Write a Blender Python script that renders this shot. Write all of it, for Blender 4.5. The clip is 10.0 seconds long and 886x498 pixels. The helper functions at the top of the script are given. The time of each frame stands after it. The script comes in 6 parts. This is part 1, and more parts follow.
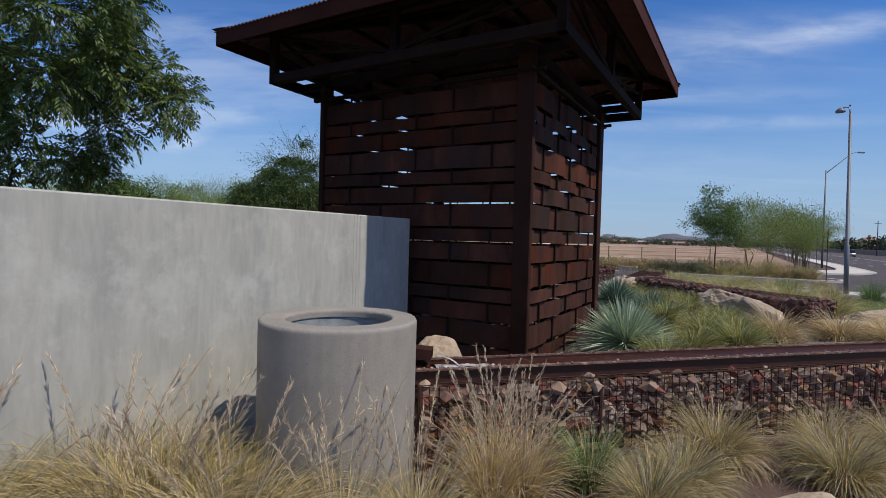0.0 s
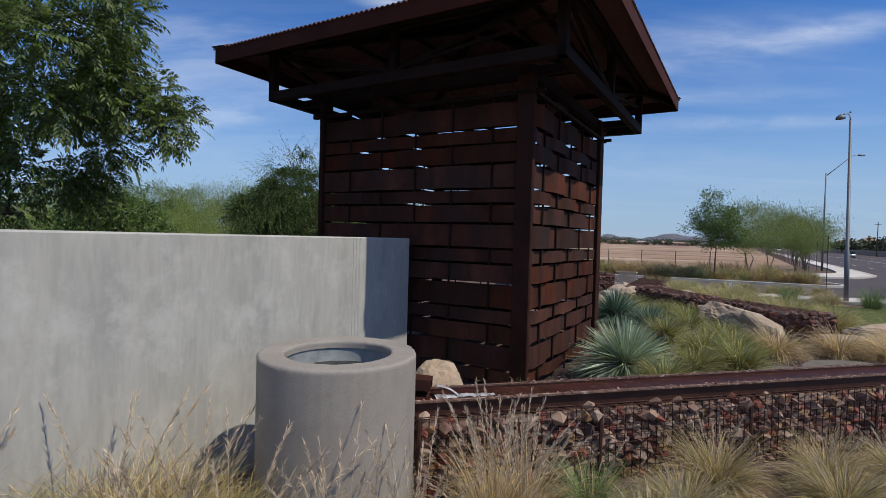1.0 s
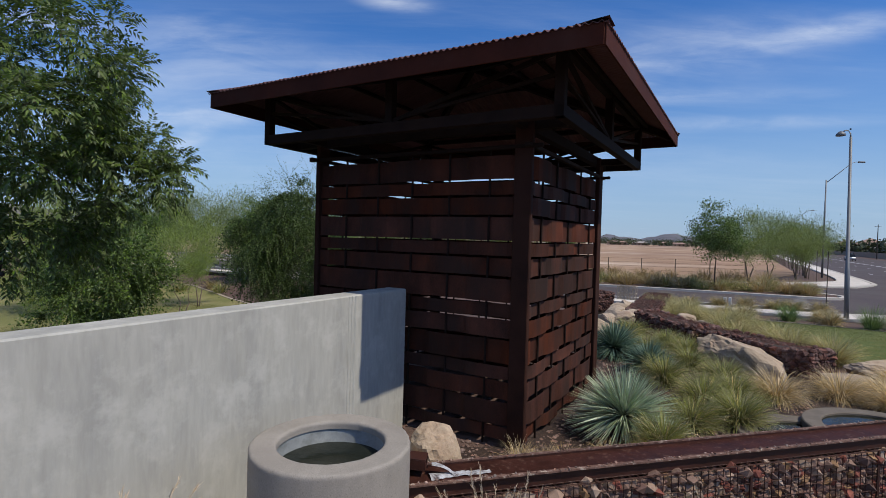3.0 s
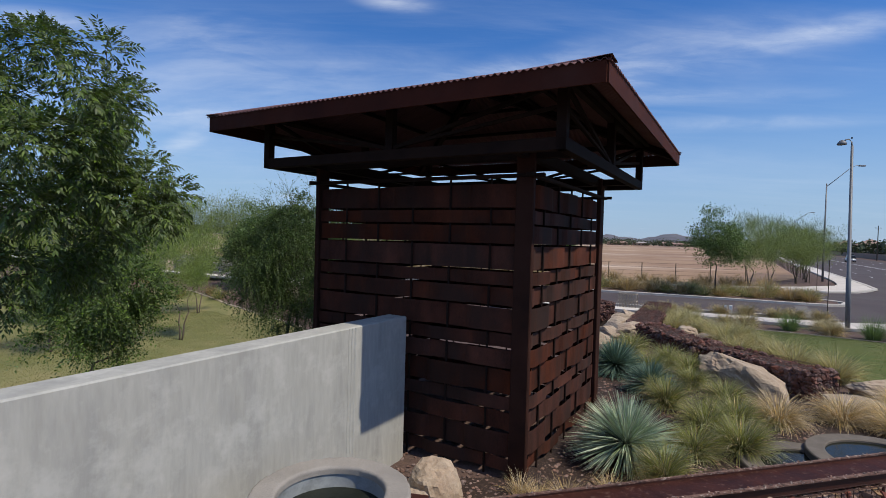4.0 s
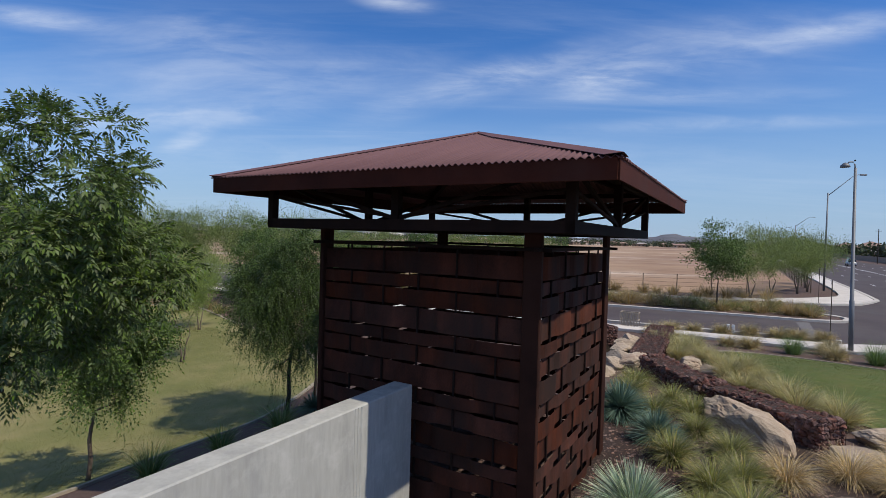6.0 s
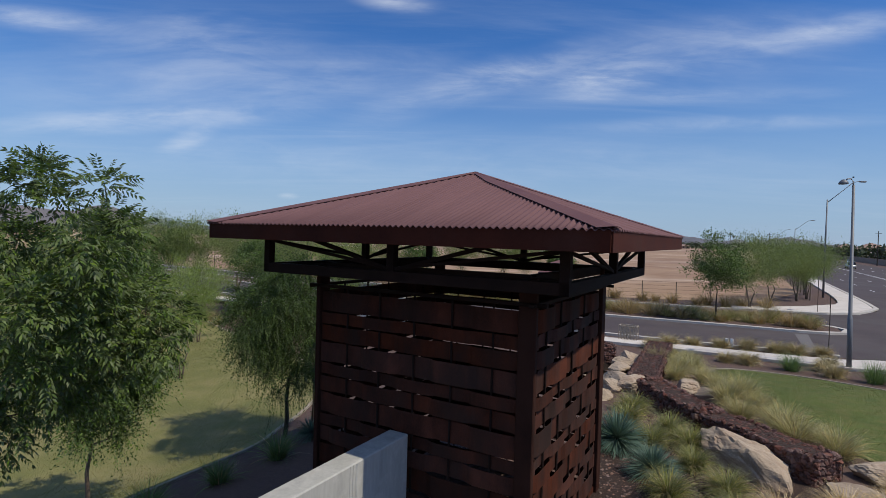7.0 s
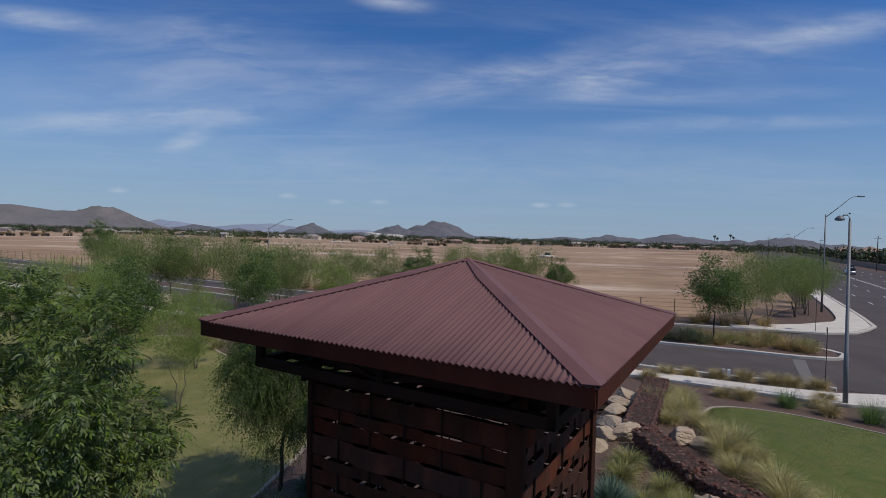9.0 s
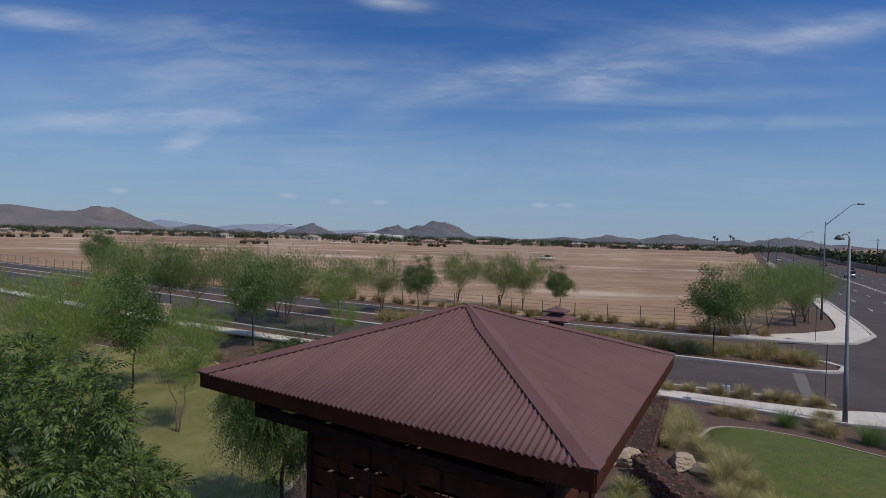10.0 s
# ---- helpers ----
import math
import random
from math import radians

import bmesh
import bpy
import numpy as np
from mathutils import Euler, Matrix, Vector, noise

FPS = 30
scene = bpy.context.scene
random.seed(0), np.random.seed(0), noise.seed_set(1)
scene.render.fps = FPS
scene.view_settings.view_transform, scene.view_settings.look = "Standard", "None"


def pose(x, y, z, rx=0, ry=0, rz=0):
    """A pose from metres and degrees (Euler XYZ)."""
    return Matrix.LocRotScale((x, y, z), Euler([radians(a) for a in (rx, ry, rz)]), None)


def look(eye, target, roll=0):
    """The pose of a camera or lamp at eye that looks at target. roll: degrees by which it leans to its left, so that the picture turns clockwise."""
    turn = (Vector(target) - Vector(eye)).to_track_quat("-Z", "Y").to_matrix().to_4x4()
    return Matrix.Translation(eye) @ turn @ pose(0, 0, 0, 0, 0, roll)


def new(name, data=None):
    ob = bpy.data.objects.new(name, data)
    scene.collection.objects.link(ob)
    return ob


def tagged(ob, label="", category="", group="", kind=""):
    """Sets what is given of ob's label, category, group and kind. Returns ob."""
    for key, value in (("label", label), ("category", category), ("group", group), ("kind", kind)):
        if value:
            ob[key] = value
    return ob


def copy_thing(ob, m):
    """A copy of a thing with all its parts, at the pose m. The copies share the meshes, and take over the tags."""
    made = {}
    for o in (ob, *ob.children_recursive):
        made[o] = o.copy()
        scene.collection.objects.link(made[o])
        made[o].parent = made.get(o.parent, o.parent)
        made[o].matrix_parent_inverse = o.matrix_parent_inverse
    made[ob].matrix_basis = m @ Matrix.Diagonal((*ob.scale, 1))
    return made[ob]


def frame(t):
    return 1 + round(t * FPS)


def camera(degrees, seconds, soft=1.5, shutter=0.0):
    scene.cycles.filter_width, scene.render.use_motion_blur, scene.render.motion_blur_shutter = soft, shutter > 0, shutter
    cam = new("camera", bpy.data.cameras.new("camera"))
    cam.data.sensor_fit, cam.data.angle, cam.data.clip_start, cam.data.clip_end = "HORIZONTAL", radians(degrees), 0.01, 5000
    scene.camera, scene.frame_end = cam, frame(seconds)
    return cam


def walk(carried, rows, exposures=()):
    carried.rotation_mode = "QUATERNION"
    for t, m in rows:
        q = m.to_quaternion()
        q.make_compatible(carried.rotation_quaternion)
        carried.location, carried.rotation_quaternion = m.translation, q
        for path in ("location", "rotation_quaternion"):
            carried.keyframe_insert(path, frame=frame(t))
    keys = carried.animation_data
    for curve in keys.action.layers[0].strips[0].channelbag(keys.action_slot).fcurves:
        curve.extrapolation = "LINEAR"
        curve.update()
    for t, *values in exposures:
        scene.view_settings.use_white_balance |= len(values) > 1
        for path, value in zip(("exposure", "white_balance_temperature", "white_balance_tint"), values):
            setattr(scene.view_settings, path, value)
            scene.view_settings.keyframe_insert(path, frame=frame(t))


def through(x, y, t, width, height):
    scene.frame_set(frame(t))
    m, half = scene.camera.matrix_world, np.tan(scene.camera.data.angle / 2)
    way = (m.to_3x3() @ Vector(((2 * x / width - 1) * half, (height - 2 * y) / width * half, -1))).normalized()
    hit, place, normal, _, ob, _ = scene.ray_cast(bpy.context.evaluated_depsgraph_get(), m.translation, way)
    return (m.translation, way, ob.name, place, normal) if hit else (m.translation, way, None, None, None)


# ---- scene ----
cam = camera(81.2, 10.0, 0.6)
EYE, TILT, ROLL = 2.15, -1.31, 1.6
PATH = [
    (0.0, 0.0, 0.0, 0.0), (0.5, 0.0, 0.01, 0.141), (1.0, -0.004, 0.023, 0.291), (1.5, -0.006, 0.04, 0.45),
    (2.0, 0.008, 0.05, 0.631), (2.5, 0.022, 0.075, 0.837), (4.0, 0.0, 0.175, 1.427), (4.5, -0.025, 0.2, 1.653),
    (5.0, -0.065, 0.228, 1.873), (5.5, -0.116, 0.25, 2.111), (7.0, -0.07, 0.268, 3.12), (7.5, 0.005, 0.262, 3.516),
    (8.0, 0.045, 0.268, 3.887), (8.5, 0.058, 0.278, 4.283), (9.0, 0.034, 0.288, 4.674), (9.5, 0.024, 0.294, 5.081),
    (10.0, 0.022, 0.302, 5.497),
]
AIM = pose(0, 0, 0, 90 + TILT) @ pose(0, 0, 0, 0, 0, ROLL)
walk(cam, [(t, Matrix.Translation((x, y, EYE + z)) @ AIM) for t, x, y, z in PATH],
     [(0.0, -0.05), (2.5, -0.04), (4.0, 0.0), (5.5, 0.02), (7.0, -0.15), (8.5, -0.40), (10.0, -0.50)])

# ---- light ----
SUN_AZ, SUN_EL = -30.0, 54.4     # degrees from +x, and above the horizon
SUN = Vector((math.cos(radians(SUN_AZ)) * math.cos(radians(SUN_EL)), math.sin(radians(SUN_AZ)) * math.cos(radians(SUN_EL)), math.sin(radians(SUN_EL))))
lamp = bpy.data.lights.new("sun", "SUN")
lamp.energy, lamp.angle, lamp.color = 3.7, radians(0.55), (1.0, 0.90, 0.755)
sun = new("sun", lamp)
sun.matrix_world = look((0, 0, 60), Vector((0, 0, 60)) - SUN)

world = bpy.data.worlds.new("sky")
scene.world = world
world.use_nodes = True
wt = world.node_tree
for n in list(wt.nodes):
    wt.nodes.remove(n)


def wnode(kind, **kw):
    n = wt.nodes.new(kind)
    for k, v in kw.items():
        n.inputs[k].default_value = v
    return n


tex = wt.nodes.new("ShaderNodeTexCoord")
sep = wt.nodes.new("ShaderNodeSeparateXYZ")
wt.links.new(tex.outputs["Generated"], sep.inputs[0])
sky = wt.nodes.new("ShaderNodeTexSky")
sky.sky_type, sky.sun_disc = "NISHITA", False
sky.sun_elevation, sky.sun_rotation = radians(SUN_EL), radians(90.0 - SUN_AZ)
sky.altitude, sky.air_density, sky.dust_density, sky.ozone_density = 400.0, 1.0, 0.0, 3.0
back = wt.nodes.new("ShaderNodeBackground")
back.inputs["Strength"].default_value = 0.125
wout = wt.nodes.new("ShaderNodeOutputWorld")
# thin cirrus: streaks on a flat sheet high above, read along the view direction of the sky


def wmath(op, a, b=None, clamp=False):
    n = wt.nodes.new("ShaderNodeMath")
    n.operation, n.use_clamp = op, clamp
    for i, v in enumerate((a, b)):
        if v is None:
            continue
        if isinstance(v, (int, float)):
            n.inputs[i].default_value = v
        else:
            wt.links.new(v, n.inputs[i])
    return n.outputs[0]


up = wmath("ADD", wmath("MAXIMUM", sep.outputs[2], 0.0), 0.06)
comb = wt.nodes.new("ShaderNodeCombineXYZ")
wt.links.new(wmath("DIVIDE", sep.outputs[0], up), comb.inputs[0])
wt.links.new(wmath("DIVIDE", sep.outputs[1], up), comb.inputs[1])


def streaks(turn, sx, sy, scale, detail, rough, warp, low, high, shift):
    mp = wt.nodes.new("ShaderNodeMapping")
    mp.inputs["Rotation"].default_value = (0, 0, radians(turn))
    mp.inputs["Scale"].default_value = (sx, sy, 1)
    mp.inputs["Location"].default_value = (shift, shift * 0.37, 0)
    wt.links.new(comb.outputs[0], mp.inputs[0])
    nz = wnode("ShaderNodeTexNoise", Scale=scale, Detail=detail, Roughness=rough, Distortion=warp)
    wt.links.new(mp.outputs[0], nz.inputs["Vector"])
    rng = wnode("ShaderNodeMapRange", **{"From Min": low, "From Max": high})
    rng.interpolation_type = "SMOOTHSTEP"
    wt.links.new(nz.outputs["Fac"], rng.inputs["Value"])
    return rng.outputs[0]


thick = streaks(-10, 0.42, 1.25, 0.62, 8, 0.60, 0.9, 0.43, 0.74, 3.1)
thin = streaks(-16, 0.30, 2.1, 1.5, 7, 0.64, 0.9, 0.46, 0.80, 7.7)
veil = streaks(15, 0.5, 0.7, 0.45, 4, 0.55, 0.3, 0.34, 0.66, 1.3)
puff = streaks(0, 1.0, 1.0, 2.6, 6, 0.55, 0.2, 0.63, 0.76, 5.2)
low = wnode("ShaderNodeMapRange", **{"From Min": 0.03, "From Max": 0.075, "To Min": 1.0, "To Max": 0.0})
wt.links.new(sep.outputs[2], low.inputs["Value"])
cover = wmath("ADD", wmath("MULTIPLY", thick, 0.62), wmath("MULTIPLY", thin, 0.34))
cover = wmath("MULTIPLY", cover, wmath("ADD", wmath("MULTIPLY", veil, 0.8), 0.2), True)
thinout = wnode("ShaderNodeMapRange", **{"From Min": 0.02, "From Max": 0.24, "To Min": 0.30, "To Max": 1.0})
wt.links.new(sep.outputs[2], thinout.inputs["Value"])
cover = wmath("ADD", wmath("MULTIPLY", cover, thinout.outputs[0]), 0.04)
# a wide unseen veil of cirrus high overhead, added to whiten ambient light
high = wnode("ShaderNodeMapRange", **{"From Min": 0.5, "From Max": 0.85, "To Min": 0.0, "To Max": 0.5})
high.interpolation_type = "SMOOTHSTEP"
wt.links.new(sep.outputs[2], high.inputs["Value"])
cover = wmath("ADD", cover, wmath("MULTIPLY", high.outputs[0], wmath("ADD", wmath("MULTIPLY", veil, 0.6), 0.4)), True)
cover = wmath("ADD", cover, wmath("MULTIPLY", puff, wmath("MULTIPLY", low.outputs[0], 0.5)), True)
# single cirrus wisps over the northern horizon: side and height as slopes, half length, half width, lean in degrees, density
ahead = wmath("MAXIMUM", sep.outputs[1], 0.05)
slope = wt.nodes.new("ShaderNodeCombineXYZ")
wt.links.new(wmath("DIVIDE", sep.outputs[0], ahead), slope.inputs[0])
wt.links.new(wmath("DIVIDE", sep.outputs[2], ahead), slope.inputs[1])


def fibres(turn, sx, sy, scale, warp, low_, high_):
    mp = wt.nodes.new("ShaderNodeMapping")
    mp.inputs["Rotation"].default_value, mp.inputs["Scale"].default_value = (0, 0, radians(turn)), (sx, sy, 1)
    wt.links.new(slope.outputs[0], mp.inputs[0])
    nz = wnode("ShaderNodeTexNoise", Scale=scale, Detail=9.0, Roughness=0.62, Distortion=warp)
    wt.links.new(mp.outputs[0], nz.inputs["Vector"])
    rg = wnode("ShaderNodeMapRange", **{"From Min": low_, "From Max": high_})
    rg.interpolation_type = "SMOOTHSTEP"
    wt.links.new(nz.outputs["Fac"], rg.inputs["Value"])
    return rg.outputs[0]


combed = wmath("ADD", wmath("MULTIPLY", fibres(-12, 1.2, 5.0, 2.6, 0.7, 0.36, 0.68), 0.7), wmath("MULTIPLY", fibres(-6, 2.0, 11.0, 3.4, 0.5, 0.4, 0.7), 0.35))
WISPS = ((-0.104, 0.447, 0.09, 0.022, -5, 0.62), (-0.78, 0.395, 0.16, 0.026, -4, 0.6), (-0.50, 0.37, 0.26, 0.065, 3, 0.36), (-0.60, 0.208, 0.36, 0.026, 4, 0.6),
         (-0.50, 0.172, 0.07, 0.022, 25, 0.5), (-0.42, 0.285, 0.6, 0.075, 4, 0.30), (0.03, 0.29, 0.27, 0.040, 18, 0.46), (0.31, 0.31, 0.11, 0.036, 10, 0.72),
         (0.44, 0.36, 0.42, 0.075, 11, 0.42), (0.76, 0.42, 0.2, 0.03, 10, 0.46), (0.48, 0.285, 0.30, 0.018, 3, 0.40), (0.55, 0.234, 0.36, 0.018, 3, 0.36), (0.0, 0.145, 1.0, 0.075, 0, 0.22))
PUFFS = ((0.237, 0.069), (-0.302, 0.071), (0.185, 0.067), (-0.125, 0.064), (-0.63, 0.073), (-0.21, 0.062))
wisp = None
for u_, v_, a_, b_, lean_, dens in WISPS + tuple((p, q, 0.022, 0.0065, 0, 0.6) for p, q in PUFFS):
    mp = wt.nodes.new("ShaderNodeMapping")
    mp.vector_type = "TEXTURE"
    mp.inputs["Location"].default_value, mp.inputs["Rotation"].default_value, mp.inputs["Scale"].default_value = (u_, v_, 0), (0, 0, radians(lean_)), (a_, b_, 1)
    wt.links.new(slope.outputs[0], mp.inputs[0])
    ln = wt.nodes.new("ShaderNodeVectorMath")
    ln.operation = "LENGTH"
    wt.links.new(mp.outputs[0], ln.inputs[0])
    fade = wnode("ShaderNodeMapRange", **{"From Min": 1.25, "From Max": 0.0, "To Min": 0.0, "To Max": dens})
    fade.interpolation_type = "SMOOTHSTEP"
    wt.links.new(ln.outputs["Value"], fade.inputs["Value"])
    wisp = fade.outputs[0] if wisp is None else wmath("ADD", wisp, fade.outputs[0])
north = wnode("ShaderNodeMapRange", **{"From Min": 0.1, "From Max": 0.5})
wt.links.new(sep.outputs[1], north.inputs["Value"])
wisp = wmath("MULTIPLY", wmath("ADD", wmath("MULTIPLY", wisp, wmath("ADD", wmath("MULTIPLY", combed, 0.62), 0.16)), 0.04), north.outputs[0])
cover = wmath("ADD", wmath("MULTIPLY", cover, wmath("SUBTRACT", 1.0, wmath("MULTIPLY", north.outputs[0], 0.72))), wisp, True)
mixc = wt.nodes.new("ShaderNodeMix")
mixc.data_type = "RGBA"
wt.links.new(cover, mixc.inputs[0])
hue = wnode("ShaderNodeHueSaturation", Saturation=1.44, Hue=0.512)
wt.links.new(sky.outputs[0], hue.inputs["Color"])
# pale blue haze low over the horizon
haze = wt.nodes.new("ShaderNodeMix")
haze.data_type = "RGBA"
hz = wnode("ShaderNodeMapRange", **{"From Min": 0.0, "From Max": 0.34, "To Min": 0.85, "To Max": 0.0})
hz.interpolation_type = "SMOOTHSTEP"
wt.links.new(sep.outputs[2], hz.inputs["Value"])
wt.links.new(hz.outputs[0], haze.inputs[0])
wt.links.new(hue.outputs[0], haze.inputs[6])
haze.inputs[7].default_value = (2.05, 3.25, 5.2, 1)
wt.links.new(haze.outputs[2], mixc.inputs[6])
mixc.inputs[7].default_value = (6.6, 7.1, 7.9, 1)
wt.links.new(mixc.outputs[2], back.inputs["Color"])
wt.links.new(back.outputs[0], wout.inputs[0])

# ---- site frame ----
SITE = -30.4                      # the tower, the wall and both streets share this turn
S = pose(0, 0, 0, 0, 0, SITE)
CA, SA = math.cos(radians(SITE)), math.sin(radians(SITE))


def wxy(a, b):
    """World place of site coordinates."""
    return CA * a - SA * b, SA * a + CA * b


def sab(x, y):
    return CA * x + SA * y, -SA * x + CA * y


def smooth(lo, hi, v):
    t = np.clip((v - lo) / (hi - lo), 0, 1)
    return t * t * (3 - 2 * t)


# front gabion: its face runs along this line (world)
G0, GD = Vector((-0.18, 4.74)), Vector((0.9636, 0.2674))


def ground_z(x, y):
    """Height of the ground at world x, y: street level 0, planting bed behind the gabion, hollow lawn behind the wall."""
    x, y = np.asarray(x, float), np.asarray(y, float)
    a, b = CA * x + SA * y, -SA * x + CA * y
    behind = -GD.y * (x - G0.x) + GD.x * (y - G0.y)
    bed = 0.5 * smooth(0.38, 0.6, behind) * smooth(-4.75, -4.45, a) * smooth(-1.2, -0.3, GD.x * (x - G0.x) + GD.y * (y - G0.y))
    tower = 0.5 * smooth(6.2, 6.6, b) * smooth(-7.6, -6.6, a) * (1 - smooth(11, 14, b)) * smooth(0.38, 0.6, behind)
    up = np.maximum(bed, tower) * (1 - smooth(20, 27, b)) * (1 - smooth(12, 30, a))
    hollow = -1.35 * (1 - smooth(-15.5, -7.6, a)) * (1 - smooth(19, 27.5, b)) * smooth(-75, -55, a)
    dip = 0.2 * smooth(0.6, 1.4, behind) * (1 - smooth(2.1, 3.6, x)) * (1 - smooth(9.5, 11.5, b)) * smooth(-7.6, -6.6, a)
    wave = 0.03 * np.sin(x * 0.9 + 1.3) * np.sin(y * 1.1) * (1 - smooth(22, 26, b))
    return up + hollow + wave - np.minimum(dip, up)


def gz(x, y):
    return float(ground_z(x, y))

# ---- materials ----
def mat(name, dark, light, scale=6.0, detail=8.0, rough=0.8, metal=0.0, bump=0.3, fine=60.0, spots=None, spot_scale=2.0,
        spot_mix=0.5, spot_lo=0.5, spot_hi=0.7, vary=0.0, coords="Object", stretch=(1, 1, 1), island=False, spec=0.4, dist=0.01, fine_mix=0.25, blotch=None):
    """A surface with a coarse and a fine mottle between two colours, stains, relief, and variation from piece to piece."""
    m = bpy.data.materials.new(name)
    m.use_nodes = True
    t = m.node_tree
    bs = t.nodes["Principled BSDF"]
    N = t.nodes.new

    def link(a, b):
        t.links.new(a, b)
    tc = N("ShaderNodeTexCoord")
    mp = N("ShaderNodeMapping")
    mp.inputs["Scale"].default_value = stretch
    link(tc.outputs[coords], mp.inputs[0])
    info = N("ShaderNodeObjectInfo")
    geo = N("ShaderNodeNewGeometry")
    rnd = geo.outputs["Random Per Island"] if island else info.outputs["Random"]
    # shift the pattern from piece to piece
    vec = mp.outputs[0]
    if vary > 0:
        ad = N("ShaderNodeVectorMath")
        ad.operation = "MULTIPLY_ADD"
        link(rnd, ad.inputs[0])
        ad.inputs[1].default_value = (17.3, 9.1, 23.7)
        link(vec, ad.inputs[2])
        vec = ad.outputs[0]
    n1 = N("ShaderNodeTexNoise")
    n1.inputs["Scale"].default_value, n1.inputs["Detail"].default_value, n1.inputs["Roughness"].default_value = scale, detail, 0.6
    link(vec, n1.inputs["Vector"])
    n2 = N("ShaderNodeTexNoise")
    n2.inputs["Scale"].default_value, n2.inputs["Detail"].default_value = fine, 4.0
    link(vec, n2.inputs["Vector"])
    mx = N("ShaderNodeMix")
    mx.inputs[0].default_value = fine_mix
    link(n1.outputs["Fac"], mx.inputs[2])
    link(n2.outputs["Fac"], mx.inputs[3])
    ramp = N("ShaderNodeMapRange")
    ramp.inputs["From Min"].default_value, ramp.inputs["From Max"].default_value = 0.32, 0.68
    link(mx.outputs[0], ramp.inputs["Value"])
    col = N("ShaderNodeMix")
    col.data_type = "RGBA"
    link(ramp.outputs[0], col.inputs[0])
    col.inputs[6].default_value, col.inputs[7].default_value = (*dark, 1), (*light, 1)
    c = col.outputs[2]
    if spots:
        n3 = N("ShaderNodeTexNoise")
        n3.inputs["Scale"].default_value, n3.inputs["Detail"].default_value, n3.inputs["Roughness"].default_value = spot_scale, 6.0, 0.65
        link(vec, n3.inputs["Vector"])
        r3 = N("ShaderNodeMapRange")
        r3.inputs["From Min"].default_value, r3.inputs["From Max"].default_value, r3.inputs["To Max"].default_value = spot_lo, spot_hi, spot_mix
        link(n3.outputs["Fac"], r3.inputs["Value"])
        c2 = N("ShaderNodeMix")
        c2.data_type = "RGBA"
        link(r3.outputs[0], c2.inputs[0])
        link(c, c2.inputs[6])
        c2.inputs[7].default_value = (*spots, 1)
        c = c2.outputs[2]
    if blotch:
        n4 = N("ShaderNodeTexNoise")
        n4.inputs["Scale"].default_value, n4.inputs["Detail"].default_value, n4.inputs["Roughness"].default_value = blotch[1], 9.0, 0.68
        link(tc.outputs[coords], n4.inputs["Vector"])
        r4 = N("ShaderNodeMapRange")
        r4.inputs["From Min"].default_value, r4.inputs["From Max"].default_value, r4.inputs["To Max"].default_value = blotch[3], blotch[4], blotch[2]
        link(n4.outputs["Fac"], r4.inputs["Value"])
        c4 = N("ShaderNodeMix")
        c4.data_type = "RGBA"
        link(r4.outputs[0], c4.inputs[0])
        link(c, c4.inputs[6])
        c4.inputs[7].default_value = (*blotch[0], 1)
        c = c4.outputs[2]
    if vary > 0:
        hs = N("ShaderNodeHueSaturation")
        rv = N("ShaderNodeMapRange")
        rv.inputs["To Min"].default_value, rv.inputs["To Max"].default_value = 1 - vary, 1 + vary
        link(rnd, rv.inputs["Value"])
        link(rv.outputs[0], hs.inputs["Value"])
        mu = N("ShaderNodeMath")
        mu.operation = "MULTIPLY"
        link(rnd, mu.inputs[0])
        mu.inputs[1].default_value = 7.31
        fr = N("ShaderNodeMath")
        fr.operation = "FRACT"
        link(mu.outputs[0], fr.inputs[0])
        rs = N("ShaderNodeMapRange")
        rs.inputs["To Min"].default_value, rs.inputs["To Max"].default_value = 1 - vary * 0.8, 1 + vary * 0.5
        link(fr.outputs[0], rs.inputs["Value"])
        link(rs.outputs[0], hs.inputs["Saturation"])
        link(c, hs.inputs["Color"])
        c = hs.outputs[0]
    link(c, bs.inputs["Base Color"])
    rr = N("ShaderNodeMapRange")
    rr.inputs["To Min"].default_value, rr.inputs["To Max"].default_value = max(rough - 0.12, 0.02), min(rough + 0.12, 1.0)
    link(n1.outputs["Fac"], rr.inputs["Value"])
    link(rr.outputs[0], bs.inputs["Roughness"])
    bs.inputs["Metallic"].default_value = metal
    bs.inputs["Specular IOR Level"].default_value = spec
    if bump > 0:
        bp = N("ShaderNodeBump")
        bp.inputs["Strength"].default_value, bp.inputs["Distance"].default_value = bump, dist
        link(mx.outputs[0], bp.inputs["Height"])
        link(bp.outputs[0], bs.inputs["Normal"])
    return m


def leafy(name, dark, light, vary=0.25, through=0.3, rough=0.55, island=True, gloss=0.35):
    """Leaves and blades: two colours from piece to piece, and light that passes through."""
    m = mat(name, dark, light, 3.0, 3.0, rough, 0, 0.0, 30.0, vary=vary, island=island, spec=gloss)
    t = m.node_tree
    bs, out = t.nodes["Principled BSDF"], t.nodes["Material Output"]
    tr = t.nodes.new("ShaderNodeBsdfTranslucent")
    t.links.new(bs.inputs["Base Color"].links[0].from_socket, tr.inputs["Color"])
    ms = t.nodes.new("ShaderNodeMixShader")
    ms.inputs[0].default_value = through
    t.links.new(bs.outputs[0], ms.inputs[1])
    t.links.new(tr.outputs[0], ms.inputs[2])
    t.links.new(ms.outputs[0], out.inputs["Surface"])
    return m


